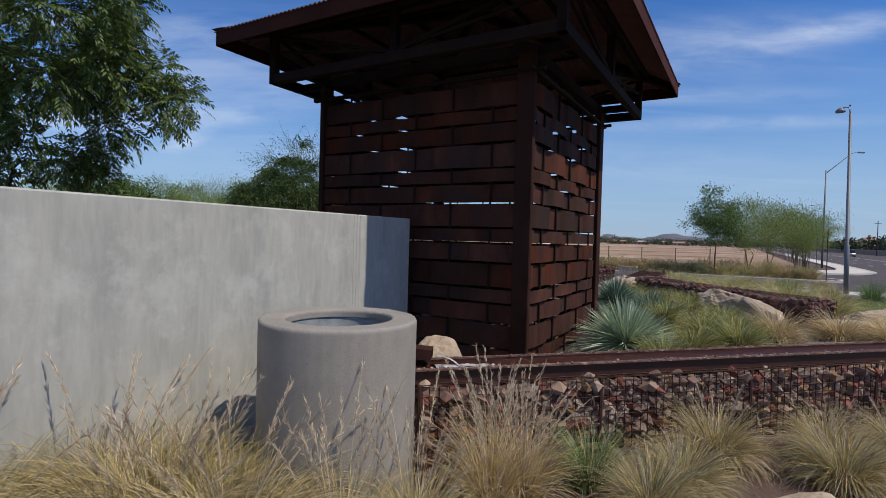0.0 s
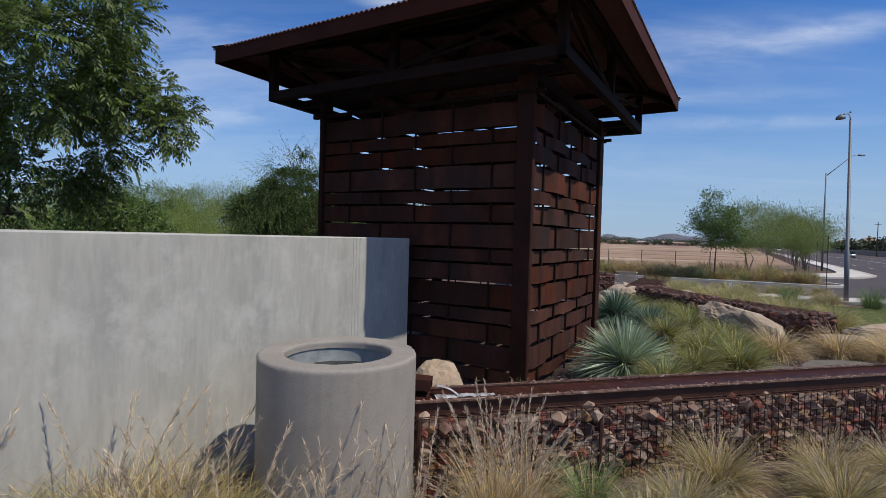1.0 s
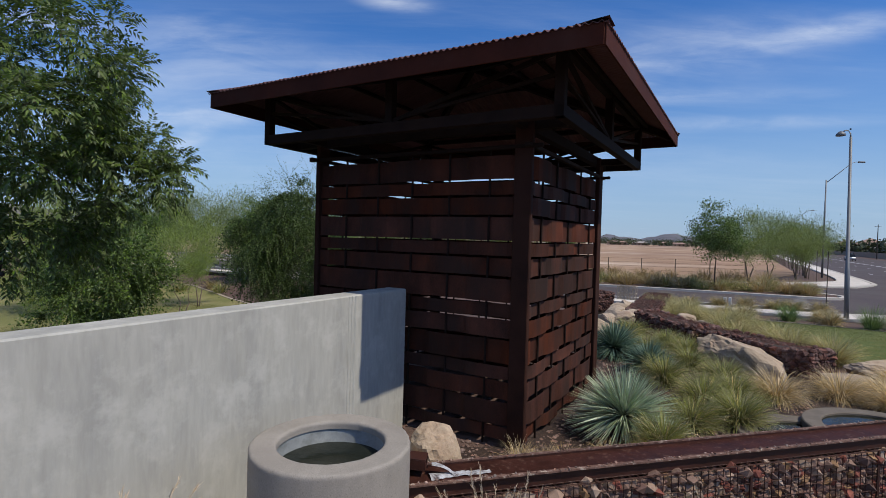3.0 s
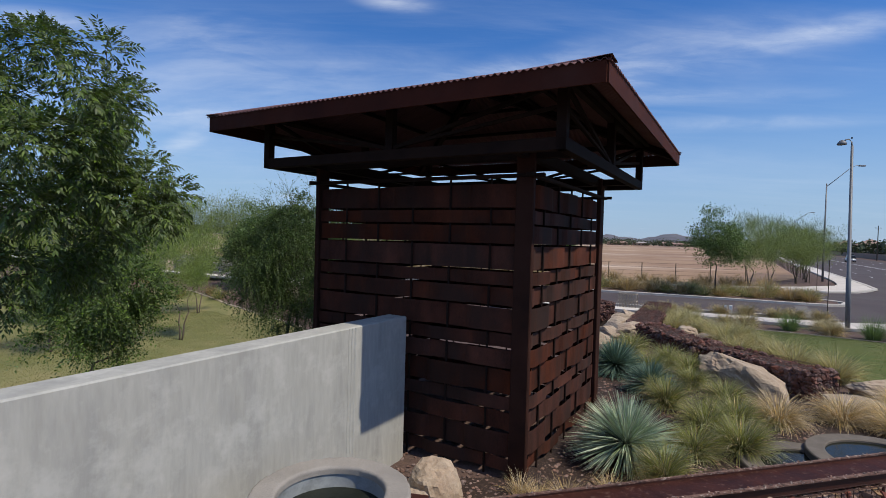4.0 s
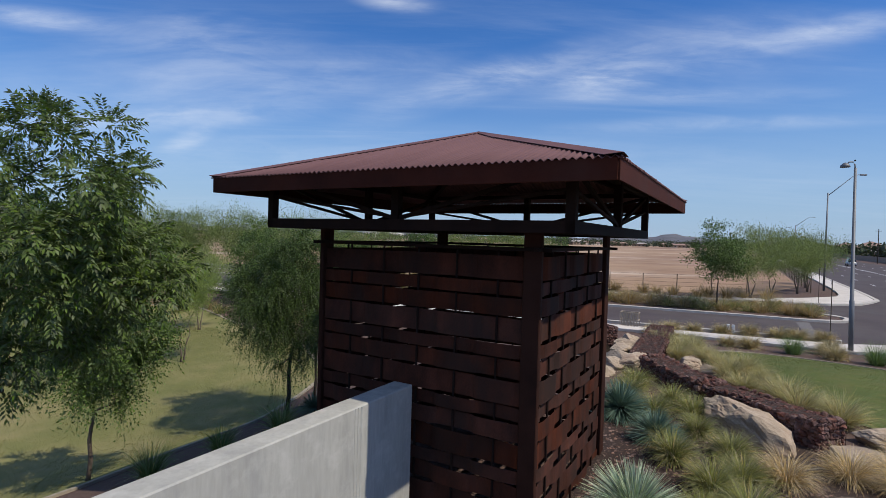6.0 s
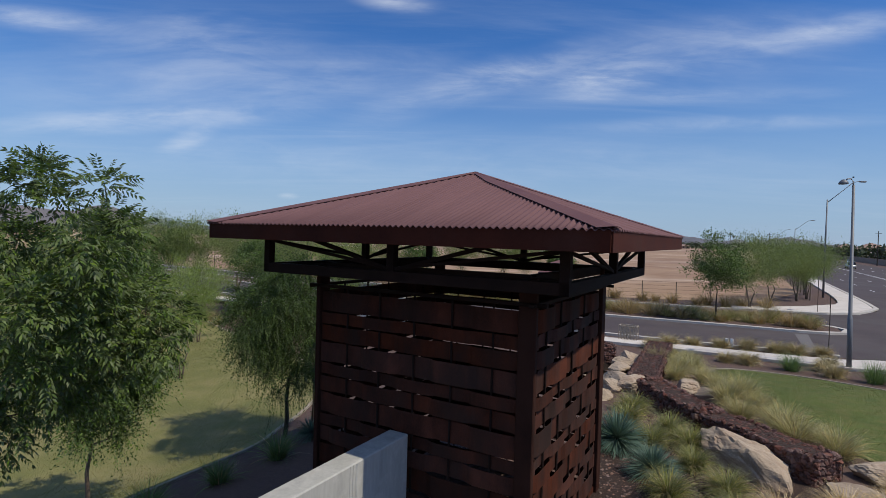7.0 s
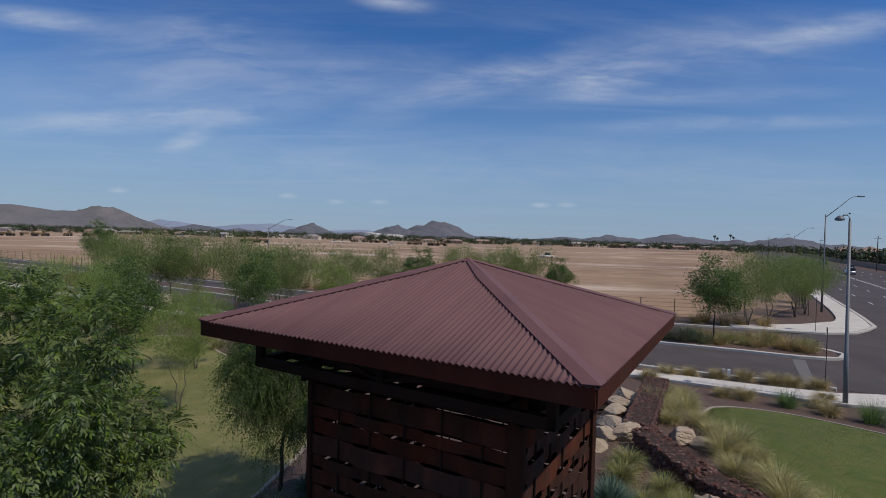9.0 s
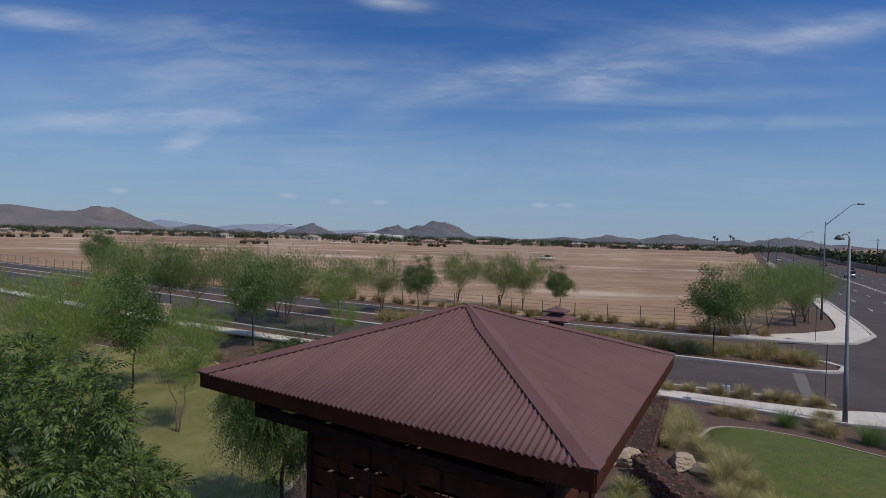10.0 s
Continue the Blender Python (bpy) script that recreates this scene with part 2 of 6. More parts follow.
def mixed_stones(name, island):
    """Broken stone of many kinds: each piece takes one of seven colours."""
    m = mat(name, (0.6, 0.55, 0.51), (1.05, 0.99, 0.92), 9, 8, 0.9, 0, 0.6, 60, vary=0.22, island=island)
    t = m.node_tree
    bs = t.nodes["Principled BSDF"]
    src = t.nodes.new("ShaderNodeNewGeometry").outputs["Random Per Island"] if island else t.nodes.new("ShaderNodeObjectInfo").outputs["Random"]
    ramp = t.nodes.new("ShaderNodeValToRGB")
    ramp.color_ramp.interpolation = "CONSTANT"
    kinds = ((0.0, (0.25, 0.17, 0.14)), (0.22, (0.34, 0.25, 0.195)), (0.38, (0.13, 0.085, 0.075)), (0.52, (0.24, 0.085, 0.065)), (0.66, (0.38, 0.3, 0.25)), (0.76, (0.3, 0.19, 0.105)), (0.82, (0.18, 0.11, 0.095)))
    while len(ramp.color_ramp.elements) < len(kinds):
        ramp.color_ramp.elements.new(0.5)
    for e, (p, c) in zip(ramp.color_ramp.elements, kinds):
        e.position, e.color = p, (*c, 1)
    mu = t.nodes.new("ShaderNodeMix")
    mu.data_type, mu.blend_type = "RGBA", "MULTIPLY"
    mu.inputs[0].default_value = 1.0
    mul = t.nodes.new("ShaderNodeMath")
    mul.operation = "MULTIPLY"
    mul.inputs[1].default_value = 5.77
    fr = t.nodes.new("ShaderNodeMath")
    fr.operation = "FRACT"
    t.links.new(src, mul.inputs[0])
    t.links.new(mul.outputs[0], fr.inputs[0])
    t.links.new(fr.outputs[0], ramp.inputs[0])
    t.links.new(bs.inputs["Base Color"].links[0].from_socket, mu.inputs[6])
    t.links.new(ramp.outputs[0], mu.inputs[7])
    t.links.new(mu.outputs[2], bs.inputs["Base Color"])
    return m


M_SOIL = mat("bed_soil", (0.02, 0.0125, 0.0095), (0.055, 0.034, 0.026), 7, 10, 0.95, 0, 0.9, 36, spots=(0.2, 0.13, 0.1), spot_scale=22, spot_mix=0.6, spot_lo=0.56, spot_hi=0.66, fine_mix=0.6, dist=0.03)
M_GRAVEL = mat("gravel", (0.058, 0.036, 0.03), (0.155, 0.1, 0.081), 9, 10, 0.95, 0, 0.7, 42, spots=(0.09, 0.065, 0.05), spot_scale=14, spot_mix=0.6, spot_lo=0.52, spot_hi=0.66, fine_mix=0.6, dist=0.03)
M_LAWN = mat("lawn", (0.05, 0.085, 0.014), (0.12, 0.15, 0.03), 1.6, 10, 0.95, 0, 0.5, 60, spots=(0.17, 0.135, 0.05), spot_scale=2.2, spot_mix=0.6, spot_lo=0.42, spot_hi=0.72, fine_mix=0.5, dist=0.03)
M_LAWN_DRY = mat("dry_lawn", (0.12, 0.135, 0.04), (0.235, 0.225, 0.085), 0.5, 8, 0.95, 0, 0.9, 40, spots=(0.27, 0.23, 0.11), spot_scale=0.5, spot_mix=0.7, spot_lo=0.45, spot_hi=0.72, fine_mix=0.45, dist=0.03)
M_FIELD = mat("graded_earth", (0.235, 0.142, 0.08), (0.415, 0.282, 0.175), 0.05, 12, 0.95, 0, 0.0, 0.5, spots=(0.66, 0.54, 0.42), spot_scale=0.034, spot_mix=0.85, spot_lo=0.5, spot_hi=0.66, stretch=(0.42, 1.1, 1), fine_mix=0.4, blotch=((0.19, 0.105, 0.065), 0.007, 0.8, 0.49, 0.6))
M_PLAIN = mat("desert_plain", (0.20, 0.165, 0.11), (0.33, 0.27, 0.19), 0.01, 8, 0.95, 0, 0.0, 0.2, spots=(0.10, 0.12, 0.07), spot_scale=0.015, spot_mix=0.8, spot_lo=0.45, spot_hi=0.6)
M_ASPHALT = mat("asphalt", (0.054, 0.042, 0.042), (0.088, 0.07, 0.069), 0.4, 8, 0.9, 0, 0.4, 120, spots=(0.11, 0.105, 0.10), spot_scale=0.15, spot_mix=0.5, spot_lo=0.5, spot_hi=0.75)
M_WALK = mat("walk_concrete", (0.52, 0.48, 0.43), (0.66, 0.62, 0.57), 0.8, 8, 0.85, 0, 0.2, 60, spots=(0.42, 0.38, 0.33), spot_scale=0.5, spot_mix=0.4)
M_KERB = mat("kerb_concrete", (0.42, 0.39, 0.35), (0.56, 0.53, 0.48), 1.5, 8, 0.85, 0, 0.3, 60)
M_EDGE = mat("edging_concrete", (0.27, 0.235, 0.175), (0.38, 0.335, 0.26), 1.5, 8, 0.9, 0, 0.3, 60)
M_WALL = mat("cast_concrete", (0.335, 0.335, 0.305), (0.445, 0.445, 0.41), 1.3, 9, 0.8, 0, 0.3, 8, spots=(0.27, 0.275, 0.265), spot_scale=1.5, spot_mix=0.5, spot_lo=0.48, spot_hi=0.66, stretch=(2.6, 2.6, 0.5), fine_mix=0.42, blotch=((0.52, 0.52, 0.485), 2.6, 0.55, 0.5, 0.66))
M_WELL = mat("pipe_concrete", (0.23, 0.212, 0.186), (0.345, 0.32, 0.285), 3, 9, 0.9, 0, 0.3, 110, spots=(0.22, 0.2, 0.18), spot_scale=2.0, spot_mix=0.5, fine_mix=0.55, dist=0.006, blotch=((0.13, 0.11, 0.095), 75.0, 0.55, 0.58, 0.64))
M_STEEL = mat("rusted_steel", (0.023, 0.0105, 0.008), (0.125, 0.039, 0.0215), 2.2, 9, 0.82, 0.0, 0.15, 90, spots=(0.034, 0.023, 0.019), spot_scale=1.2, spot_mix=0.75, spot_lo=0.4, spot_hi=0.62, vary=0.16, stretch=(1, 1, 0.5), spec=0.1)
M_BEAM = mat("brown_steel", (0.014, 0.009, 0.0075), (0.03, 0.0175, 0.0135), 2.5, 8, 0.8, 0.0, 0.1, 80, vary=0.12, spec=0.1)
M_FASCIA = mat("fascia_steel", (0.04, 0.0115, 0.007), (0.085, 0.0235, 0.013), 1.4, 9, 0.75, 0.0, 0.1, 80, spots=(0.075, 0.032, 0.023), spot_scale=1.0, spot_mix=0.6, vary=0.1, spec=0.1)
def roof_steel(name, stretch):
    return mat(name, (0.142, 0.074, 0.075), (0.178, 0.096, 0.096), 0.9, 10, 0.75, 0.0, 0.1, 60, spec=0.2, spots=(0.11, 0.052, 0.052), spot_scale=0.8, spot_mix=0.3, spot_lo=0.5, spot_hi=0.68, stretch=stretch, blotch=((0.19, 0.1, 0.1), 0.9, 0.35, 0.5, 0.68))


M_ROOF, M_ROOF_B = roof_steel("roof_steel", (5.5, 0.35, 1)), roof_steel("roof_steel_side", (0.35, 5.5, 1))
M_RIDGE = mat("ridge_cap", (0.135, 0.064, 0.061), (0.175, 0.088, 0.083), 1.6, 8, 0.6, 0.0, 0.06, 70, spec=0.3)
M_CRUST = mat("mineral_crust", (0.06, 0.028, 0.022), (0.22, 0.13, 0.1), 14, 10, 0.85, 0.0, 0.6, 70, spots=(0.5, 0.42, 0.35), spot_scale=18, spot_mix=0.75, spot_lo=0.56, spot_hi=0.64)
M_TROUGH = mat("trough_steel", (0.03, 0.013, 0.010), (0.08, 0.028, 0.02), 3.0, 9, 0.5, 0.15, 0.2, 60, spots=(0.04, 0.022, 0.018), spot_scale=2, spot_mix=0.7)
M_STONE = mixed_stones("cage_stone", False)
M_LAVA = mat("lava_stone", (0.066, 0.031, 0.026), (0.175, 0.083, 0.066), 8, 8, 0.95, 0, 0.7, 60, spots=(0.23, 0.15, 0.12), spot_scale=1.2, spot_mix=0.6, spot_lo=0.5, spot_hi=0.65, vary=0.4, island=True)
M_STONEJ = mixed_stones("cage_stone_rest", True)
M_DARK = mat("dark_core", (0.03, 0.022, 0.018), (0.07, 0.05, 0.04), 9, 8, 1.0, 0, 0.5, 40)
M_WIRE = mat("rusted_wire", (0.03, 0.013, 0.01), (0.07, 0.028, 0.02), 20, 4, 0.8, 0.0, 0.0, 80)
M_BOULDER = mat("boulder", (0.28, 0.215, 0.15), (0.48, 0.39, 0.29), 2.4, 10, 0.92, 0, 0.9, 26, spots=(0.31, 0.19, 0.12), spot_scale=1.3, spot_mix=0.5, spot_lo=0.5, spot_hi=0.68, vary=0.12, dist=0.04, fine_mix=0.35)
M_GALV = mat("galvanised_steel", (0.13, 0.14, 0.155), (0.19, 0.2, 0.215), 3, 6, 0.55, 0.3, 0.05, 60)
M_BARK = mat("bark", (0.10, 0.075, 0.055), (0.20, 0.155, 0.115), 12, 8, 0.95, 0, 0.8, 60, stretch=(1, 1, 0.25))
M_BARK_D = mat("dark_bark", (0.035, 0.028, 0.022), (0.085, 0.065, 0.05), 12, 8, 0.95, 0, 0.8, 60, stretch=(1, 1, 0.25))
M_PINNATE = leafy("pinnate_leaf", (0.058, 0.107, 0.025), (0.16, 0.222, 0.057), 0.4, 0.33, 0.5, gloss=0.28)
M_WEEP = leafy("weeping_leaf", (0.038, 0.076, 0.016), (0.104, 0.16, 0.038), 0.35, 0.3)
M_SMALL = leafy("small_leaf", (0.065, 0.125, 0.028), (0.165, 0.245, 0.06), 0.35, 0.35)
M_PALO = leafy("palo_leaf", (0.165, 0.235, 0.048), (0.33, 0.415, 0.105), 0.3, 0.45)
M_GRASS_DRY = leafy("dry_blade", (0.34, 0.23, 0.085), (0.82, 0.66, 0.36), 0.5, 0.3)
M_GRASS = leafy("grass_blade", (0.15, 0.145, 0.05), (0.55, 0.47, 0.23), 0.6, 0.3)
M_GRASS_G = leafy("green_blade", (0.1, 0.19, 0.05), (0.23, 0.33, 0.11), 0.35, 0.3)
M_PLUME = leafy("seed_plume", (0.4, 0.31, 0.21), (0.78, 0.66, 0.5), 0.35, 0.35)
M_AGAVE = leafy("spoon_leaf", (0.16, 0.28, 0.16), (0.62, 0.68, 0.48), 0.35, 0.08, 0.45)
M_AGAVE_B = leafy("blue_leaf", (0.085, 0.155, 0.115), (0.18, 0.275, 0.2), 0.2, 0.12, 0.5)
M_WHITE = mat("white_paint", (0.72, 0.72, 0.70), (0.82, 0.82, 0.80), 2, 4, 0.5, 0, 0.0)
# distance haze is put into these hill colours, paler and bluer for the range
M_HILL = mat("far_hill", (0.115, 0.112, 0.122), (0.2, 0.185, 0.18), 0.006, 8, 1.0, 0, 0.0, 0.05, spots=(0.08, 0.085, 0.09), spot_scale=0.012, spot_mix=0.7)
M_HILL_HAZE = mat("haze_tinted_hill", (0.095, 0.1, 0.122), (0.155, 0.155, 0.175), 0.006, 8, 1.0, 0, 0.0, 0.05, spots=(0.075, 0.082, 0.1), spot_scale=0.012, spot_mix=0.7)
M_RANGE_HAZE = mat("haze_tinted_range", (0.22, 0.26, 0.34), (0.26, 0.30, 0.38), 0.004, 6, 1.0, 0, 0.0, 0.05)
M_FARTREE = leafy("far_leaf", (0.035, 0.052, 0.022), (0.075, 0.095, 0.042), 0.4, 0.2)

M_POST = mat("post_steel", (0.022, 0.0105, 0.008), (0.063, 0.025, 0.016), 2.0, 9, 0.8, 0.0, 0.12, 80, spec=0.1, spots=(0.03, 0.017, 0.014), spot_scale=1.0, spot_mix=0.6)

# ---- building helpers ----
def mesh_object(name, verts, faces, material, parent=None, label="", smooth=False):
    me = bpy.data.meshes.new(name)
    me.from_pydata([tuple(v) for v in verts], [], [tuple(f) for f in faces])
    me.materials.append(material)
    if smooth:
        me.polygons.foreach_set("use_smooth", [True] * len(me.polygons))
    me.update()
    ob = new(name, me)
    if parent:
        ob.parent = parent
    if label:
        ob["label"] = label
    return ob


def part(name, bm, material, parent=None, label="", smooth=False):
    me = bpy.data.meshes.new(name)
    bm.to_mesh(me)
    bm.free()
    me.materials.append(material)
    if smooth:
        me.polygons.foreach_set("use_smooth", [True] * len(me.polygons))
    ob = new(name, me)
    if parent:
        ob.parent = parent
    if label:
        ob["label"] = label
    return ob


def thing(name, m, label, category, group="", kind=""):
    ob = new(name)
    ob.empty_display_size = 0.2
    ob.matrix_world = m
    return tagged(ob, label, category, group, kind)


def add_box(bm, lo, hi, bevel=0.0, m=None):
    """A box between two corners, its edges eased."""
    c = [(a + b) / 2 for a, b in zip(lo, hi)]
    s = [abs(b - a) for a, b in zip(lo, hi)]
    mt = Matrix.Translation(c) @ Matrix.Diagonal((*s, 1))
    r = bmesh.ops.create_cube(bm, size=1, matrix=mt)
    vs = r["verts"]
    if bevel > 0:
        es = list({e for v in vs for e in v.link_edges})
        g = bmesh.ops.bevel(bm, geom=es, offset=bevel, segments=1, affect="EDGES")
        vs = list({v for f in g["faces"] for v in f.verts} | {v for v in vs if v.is_valid})
    if m is not None:
        bmesh.ops.transform(bm, matrix=m, verts=vs)
    return vs


def add_beam(bm, p, q, w, h, bevel=0.004):
    """A square bar from p to q, w wide and h high."""
    p, q = Vector(p), Vector(q)
    d = q - p
    L = d.length
    z = Vector((0, 0, 1)) if abs(d.normalized().z) < 0.95 else Vector((0, 1, 0))
    x = d.normalized()
    y = z.cross(x).normalized()
    z2 = x.cross(y)
    m = Matrix(((x.x, y.x, z2.x, p.x), (x.y, y.y, z2.y, p.y), (x.z, y.z, z2.z, p.z), (0, 0, 0, 1)))
    add_box(bm, (0, -w / 2, -h / 2), (L, w / 2, h / 2), bevel, m)


def beam_part(name, p, q, w, h, material, parent, label="", bevel=0.004):
    bm = bmesh.new()
    add_beam(bm, p, q, w, h, bevel)
    return part(name, bm, material, parent, label)


def tube(points, radii, sides=6):
    """Verts and faces of a tapered tube along points."""
    vs, fs = [], []
    n = len(points)
    for i, p in enumerate(points):
        p = Vector(p)
        d = (Vector(points[min(i + 1, n - 1)]) - Vector(points[max(i - 1, 0)])).normalized()
        x = d.orthogonal().normalized()
        y = d.cross(x)
        for k in range(sides):
            a = 2 * math.pi * k / sides
            vs.append(p + (x * math.cos(a) + y * math.sin(a)) * radii[i])
    for i in range(n - 1):
        for k in range(sides):
            k2 = (k + 1) % sides
            fs.append((i * sides + k, i * sides + k2, (i + 1) * sides + k2, (i + 1) * sides + k))
    fs.append(tuple(range((n - 1) * sides, n * sides)))
    fs.append(tuple(reversed(range(sides))))
    return vs, fs


class Pile:
    """Collects pieces for one joined mesh."""

    def __init__(self):
        self.v, self.f = [], []

    def add(self, vs, fs):
        o = len(self.v)
        self.v.extend(vs)
        self.f.extend(tuple(i + o for i in f) for f in fs)

    def make(self, name, material, parent=None, label="", smooth=False):
        return mesh_object(name, self.v, self.f, material, parent, label, smooth)


def sheet(name, left, right, material, cells=0.6, lift=0.0, thick=0.0, parent=None, label="", flat=None, across=None):
    """A strip of ground between two polylines of equal count (world x, y), laid on the ground; thick gives it sides."""
    def dense(line, k):
        line = [Vector(p) for p in line]
        ln = [0.0]
        for p, q in zip(line, line[1:]):
            ln.append(ln[-1] + (q - p).length)
        out = []
        for s in np.linspace(0, ln[-1], k):
            i = min(max(int(np.searchsorted(ln, s)) - 1, 0), len(line) - 2)
            out.append(line[i].lerp(line[i + 1], (s - ln[i]) / max(ln[i + 1] - ln[i], 1e-6)))
        return out
    length = sum((Vector(q) - Vector(p)).length for p, q in zip(left, left[1:]))
    k = max(2, int(length / cells) + 1)
    A, B = dense(left, k), dense(right, k)
    wid = max((a - b).length for a, b in zip(A, B))
    j = across or max(1, int(wid / cells))
    vs, fs = [], []
    for a, b in zip(A, B):
        for i in range(j + 1):
            p = a.lerp(b, i / j)
            vs.append((p.x, p.y, (gz(p.x, p.y) if flat is None else flat) + lift))
    w = j + 1
    for i in range(k - 1):
        for q in range(j):
            fs.append((i * w + q, i * w + q + 1, (i + 1) * w + q + 1, (i + 1) * w + q))
    # face upward
    v0, v1, v2 = (Vector(vs[x]) for x in fs[0][:3])
    if (v1 - v0).cross(v2 - v0).z < 0:
        fs = [tuple(reversed(f)) for f in fs]
    if thick > 0:
        n = len(vs)
        vs += [(x, y, z - thick) for x, y, z in vs]
        rim = [i * w for i in range(k)] + [(k - 1) * w + q for q in range(1, w)] + [i * w + j for i in range(k - 2, -1, -1)] + [q for q in range(j - 1, 0, -1)]
        for p, q in zip(rim, rim[1:] + rim[:1]):
            fs.append((p, q, q + n, p + n))
        used = set(rim)
        keep = [v for i, v in enumerate(vs) if i < n or (i - n) in used]
        idx, c = {}, 0
        for i in range(len(vs)):
            if i < n or (i - n) in used:
                idx[i] = c
                c += 1
        vs, fs = keep, [tuple(idx[i] for i in f) for f in fs]
    return mesh_object(name, vs, fs, material, parent, label)


def site_line(*ab):
    return [wxy(a, b) for a, b in ab]

# ---- ground, streets, distance ----
def warped(n, near, far):
    """Coordinates that are close together near 0 and reach far."""
    u = np.linspace(-1, 1, n)
    k = math.asinh(far / near)
    return near * np.sinh(u * k)


gx = warped(340, 5.0, 4600.0) + 1.0
gy = warped(340, 5.0, 4600.0) + 7.5
GX, GY = np.meshgrid(gx, gy)
GZ = ground_z(GX, GY)
nv = len(gx)
verts = np.c_[GX.ravel(), GY.ravel(), GZ.ravel()]
faces = [(j * nv + i, j * nv + i + 1, (j + 1) * nv + i + 1, (j + 1) * nv + i) for j in range(nv - 1) for i in range(nv - 1)]
ground = tagged(mesh_object("ground", verts, faces, M_GRAVEL, smooth=True), "reddish-brown gravel ground reaching to the far plain", "ground", kind="structure")

field = tagged(sheet("field", [(-900, 560), (-300, 222), (-110, 118), (-60, 89.5), (-20, 65.5), (15, 48.3), (26, 46.5), (36, 50.5)] + site_line((5.2, 66), (5.2, 300), (5.2, 900)),
                     site_line((-900, 900), (-600, 900), (-300, 900), (-200, 900), (-150, 900), (-120, 900), (-60, 900), (-30, 900)), M_FIELD, 18, 0.03),
               "bare graded pale brown earth of a wide field", "field", kind="structure")
plain = tagged(sheet("plain", site_line((-3500, 900), (3500, 900)), site_line((-3500, 4200), (3500, 4200)), M_PLAIN, 120, 0.02),
               "far scrub plain in front of the hills", "plain", kind="structure")

# arterial and side street, in world x, y
def offset(line, d):
    out = []
    for i, p in enumerate(line):
        p = Vector(p)
        q = Vector(line[min(i + 1, len(line) - 1)]) - Vector(line[max(i - 1, 0)])
        n = Vector((-q.y, q.x)).normalized()
        out.append(tuple(p + n * d))
    return out


arterial = tagged(sheet("arterial_road", site_line((10.1, -160), (10.1, 1400)), site_line((33, -160), (33, 1400)), M_ASPHALT, 8, 0.012, flat=0.0),
                  "wide grey asphalt road with white lane lines", "road", kind="structure")
SOUTH = [(-110, 101), (-60, 69.5), (-24, 46.8), (-16, 42.2), (-3, 35.6), (12.46, 27.92), (15.33, 26.67), (17.87, 25.97), (19.08, 24.9), (20.9, 24.4), (26, 22.6)]
MEDIAN = [(-110, 106.5), (-60, 77.5), (-31, 59.5), (-22.5, 54.3), (-16.2, 49.8), (-4.7, 43.6), (15.89, 34.68), (19.68, 32.98), (21.82, 31.9), (23.6, 31.35), (24.6, 31.5)]
MEDIAN_N = [(-110, 111), (-60, 82), (-31, 64), (-22, 58.6), (-15, 54.2), (-3, 48.0), (17.3, 38.9), (21.5, 37.1), (24.0, 35.9), (25.4, 34.8), (25.9, 33.8)]
NORTH = [(-110, 116), (-60, 87.0), (-31, 69), (-20, 62), (-2, 52.8), (15.7, 44.9), (19.8, 43.2), (25.27, 41.9), (29.87, 40.6), (33.1, 41.2), (37.4, 44.3), (40.9, 49.8), (45.9, 58.2)]
side_s = tagged(sheet("side_street", SOUTH, MEDIAN + [(38, 34)], M_ASPHALT, 1.5, 0.018, flat=0.0, across=6),
                "dark asphalt lane of a side street", "road", kind="structure")
side_n = tagged(sheet("side_street_far_lane", MEDIAN_N + [(30, 30)], NORTH, M_ASPHALT, 3, 0.015, flat=0.0, across=5),
                "dark asphalt far lane of a side street", "road", kind="structure")
mouth = tagged(sheet("junction", [(21, 24.4), (24.4, 31.2), (25.6, 35), (29.0, 40.5), (38, 44)], [(34, 16), (40, 24), (43, 29), (46, 34), (52, 44)], M_ASPHALT, 2, 0.021, flat=0.0),
               "asphalt junction of the side street and the arterial road", "road", kind="structure")


def kerb(label, w, width=0.16, height=0.15, cells=1.5):
    return tagged(sheet("kerb", w, offset(w, width), M_KERB, cells, height, height + 0.05, flat=0.0, across=1), label, "kerb", kind="structure")


kerb("pale concrete kerb along the lawn side of the street", SOUTH[:-2], -0.28)
kerb("pale concrete kerb round the planted median", MEDIAN + [(25.5, 32.2), (25.95, 33.0)] + MEDIAN_N[::-1], 0.38)
kerb("pale concrete kerb on the field side of the street", NORTH + [(60, 82.3), (250, 406)], 0.3, cells=3)
median = tagged(sheet("median_bed", offset(MEDIAN, 0.36), offset(MEDIAN_N, -0.36), M_GRAVEL, 1.5, 0.12, flat=0.0),
                "gravel bed of the planted street median", "bed", kind="structure")


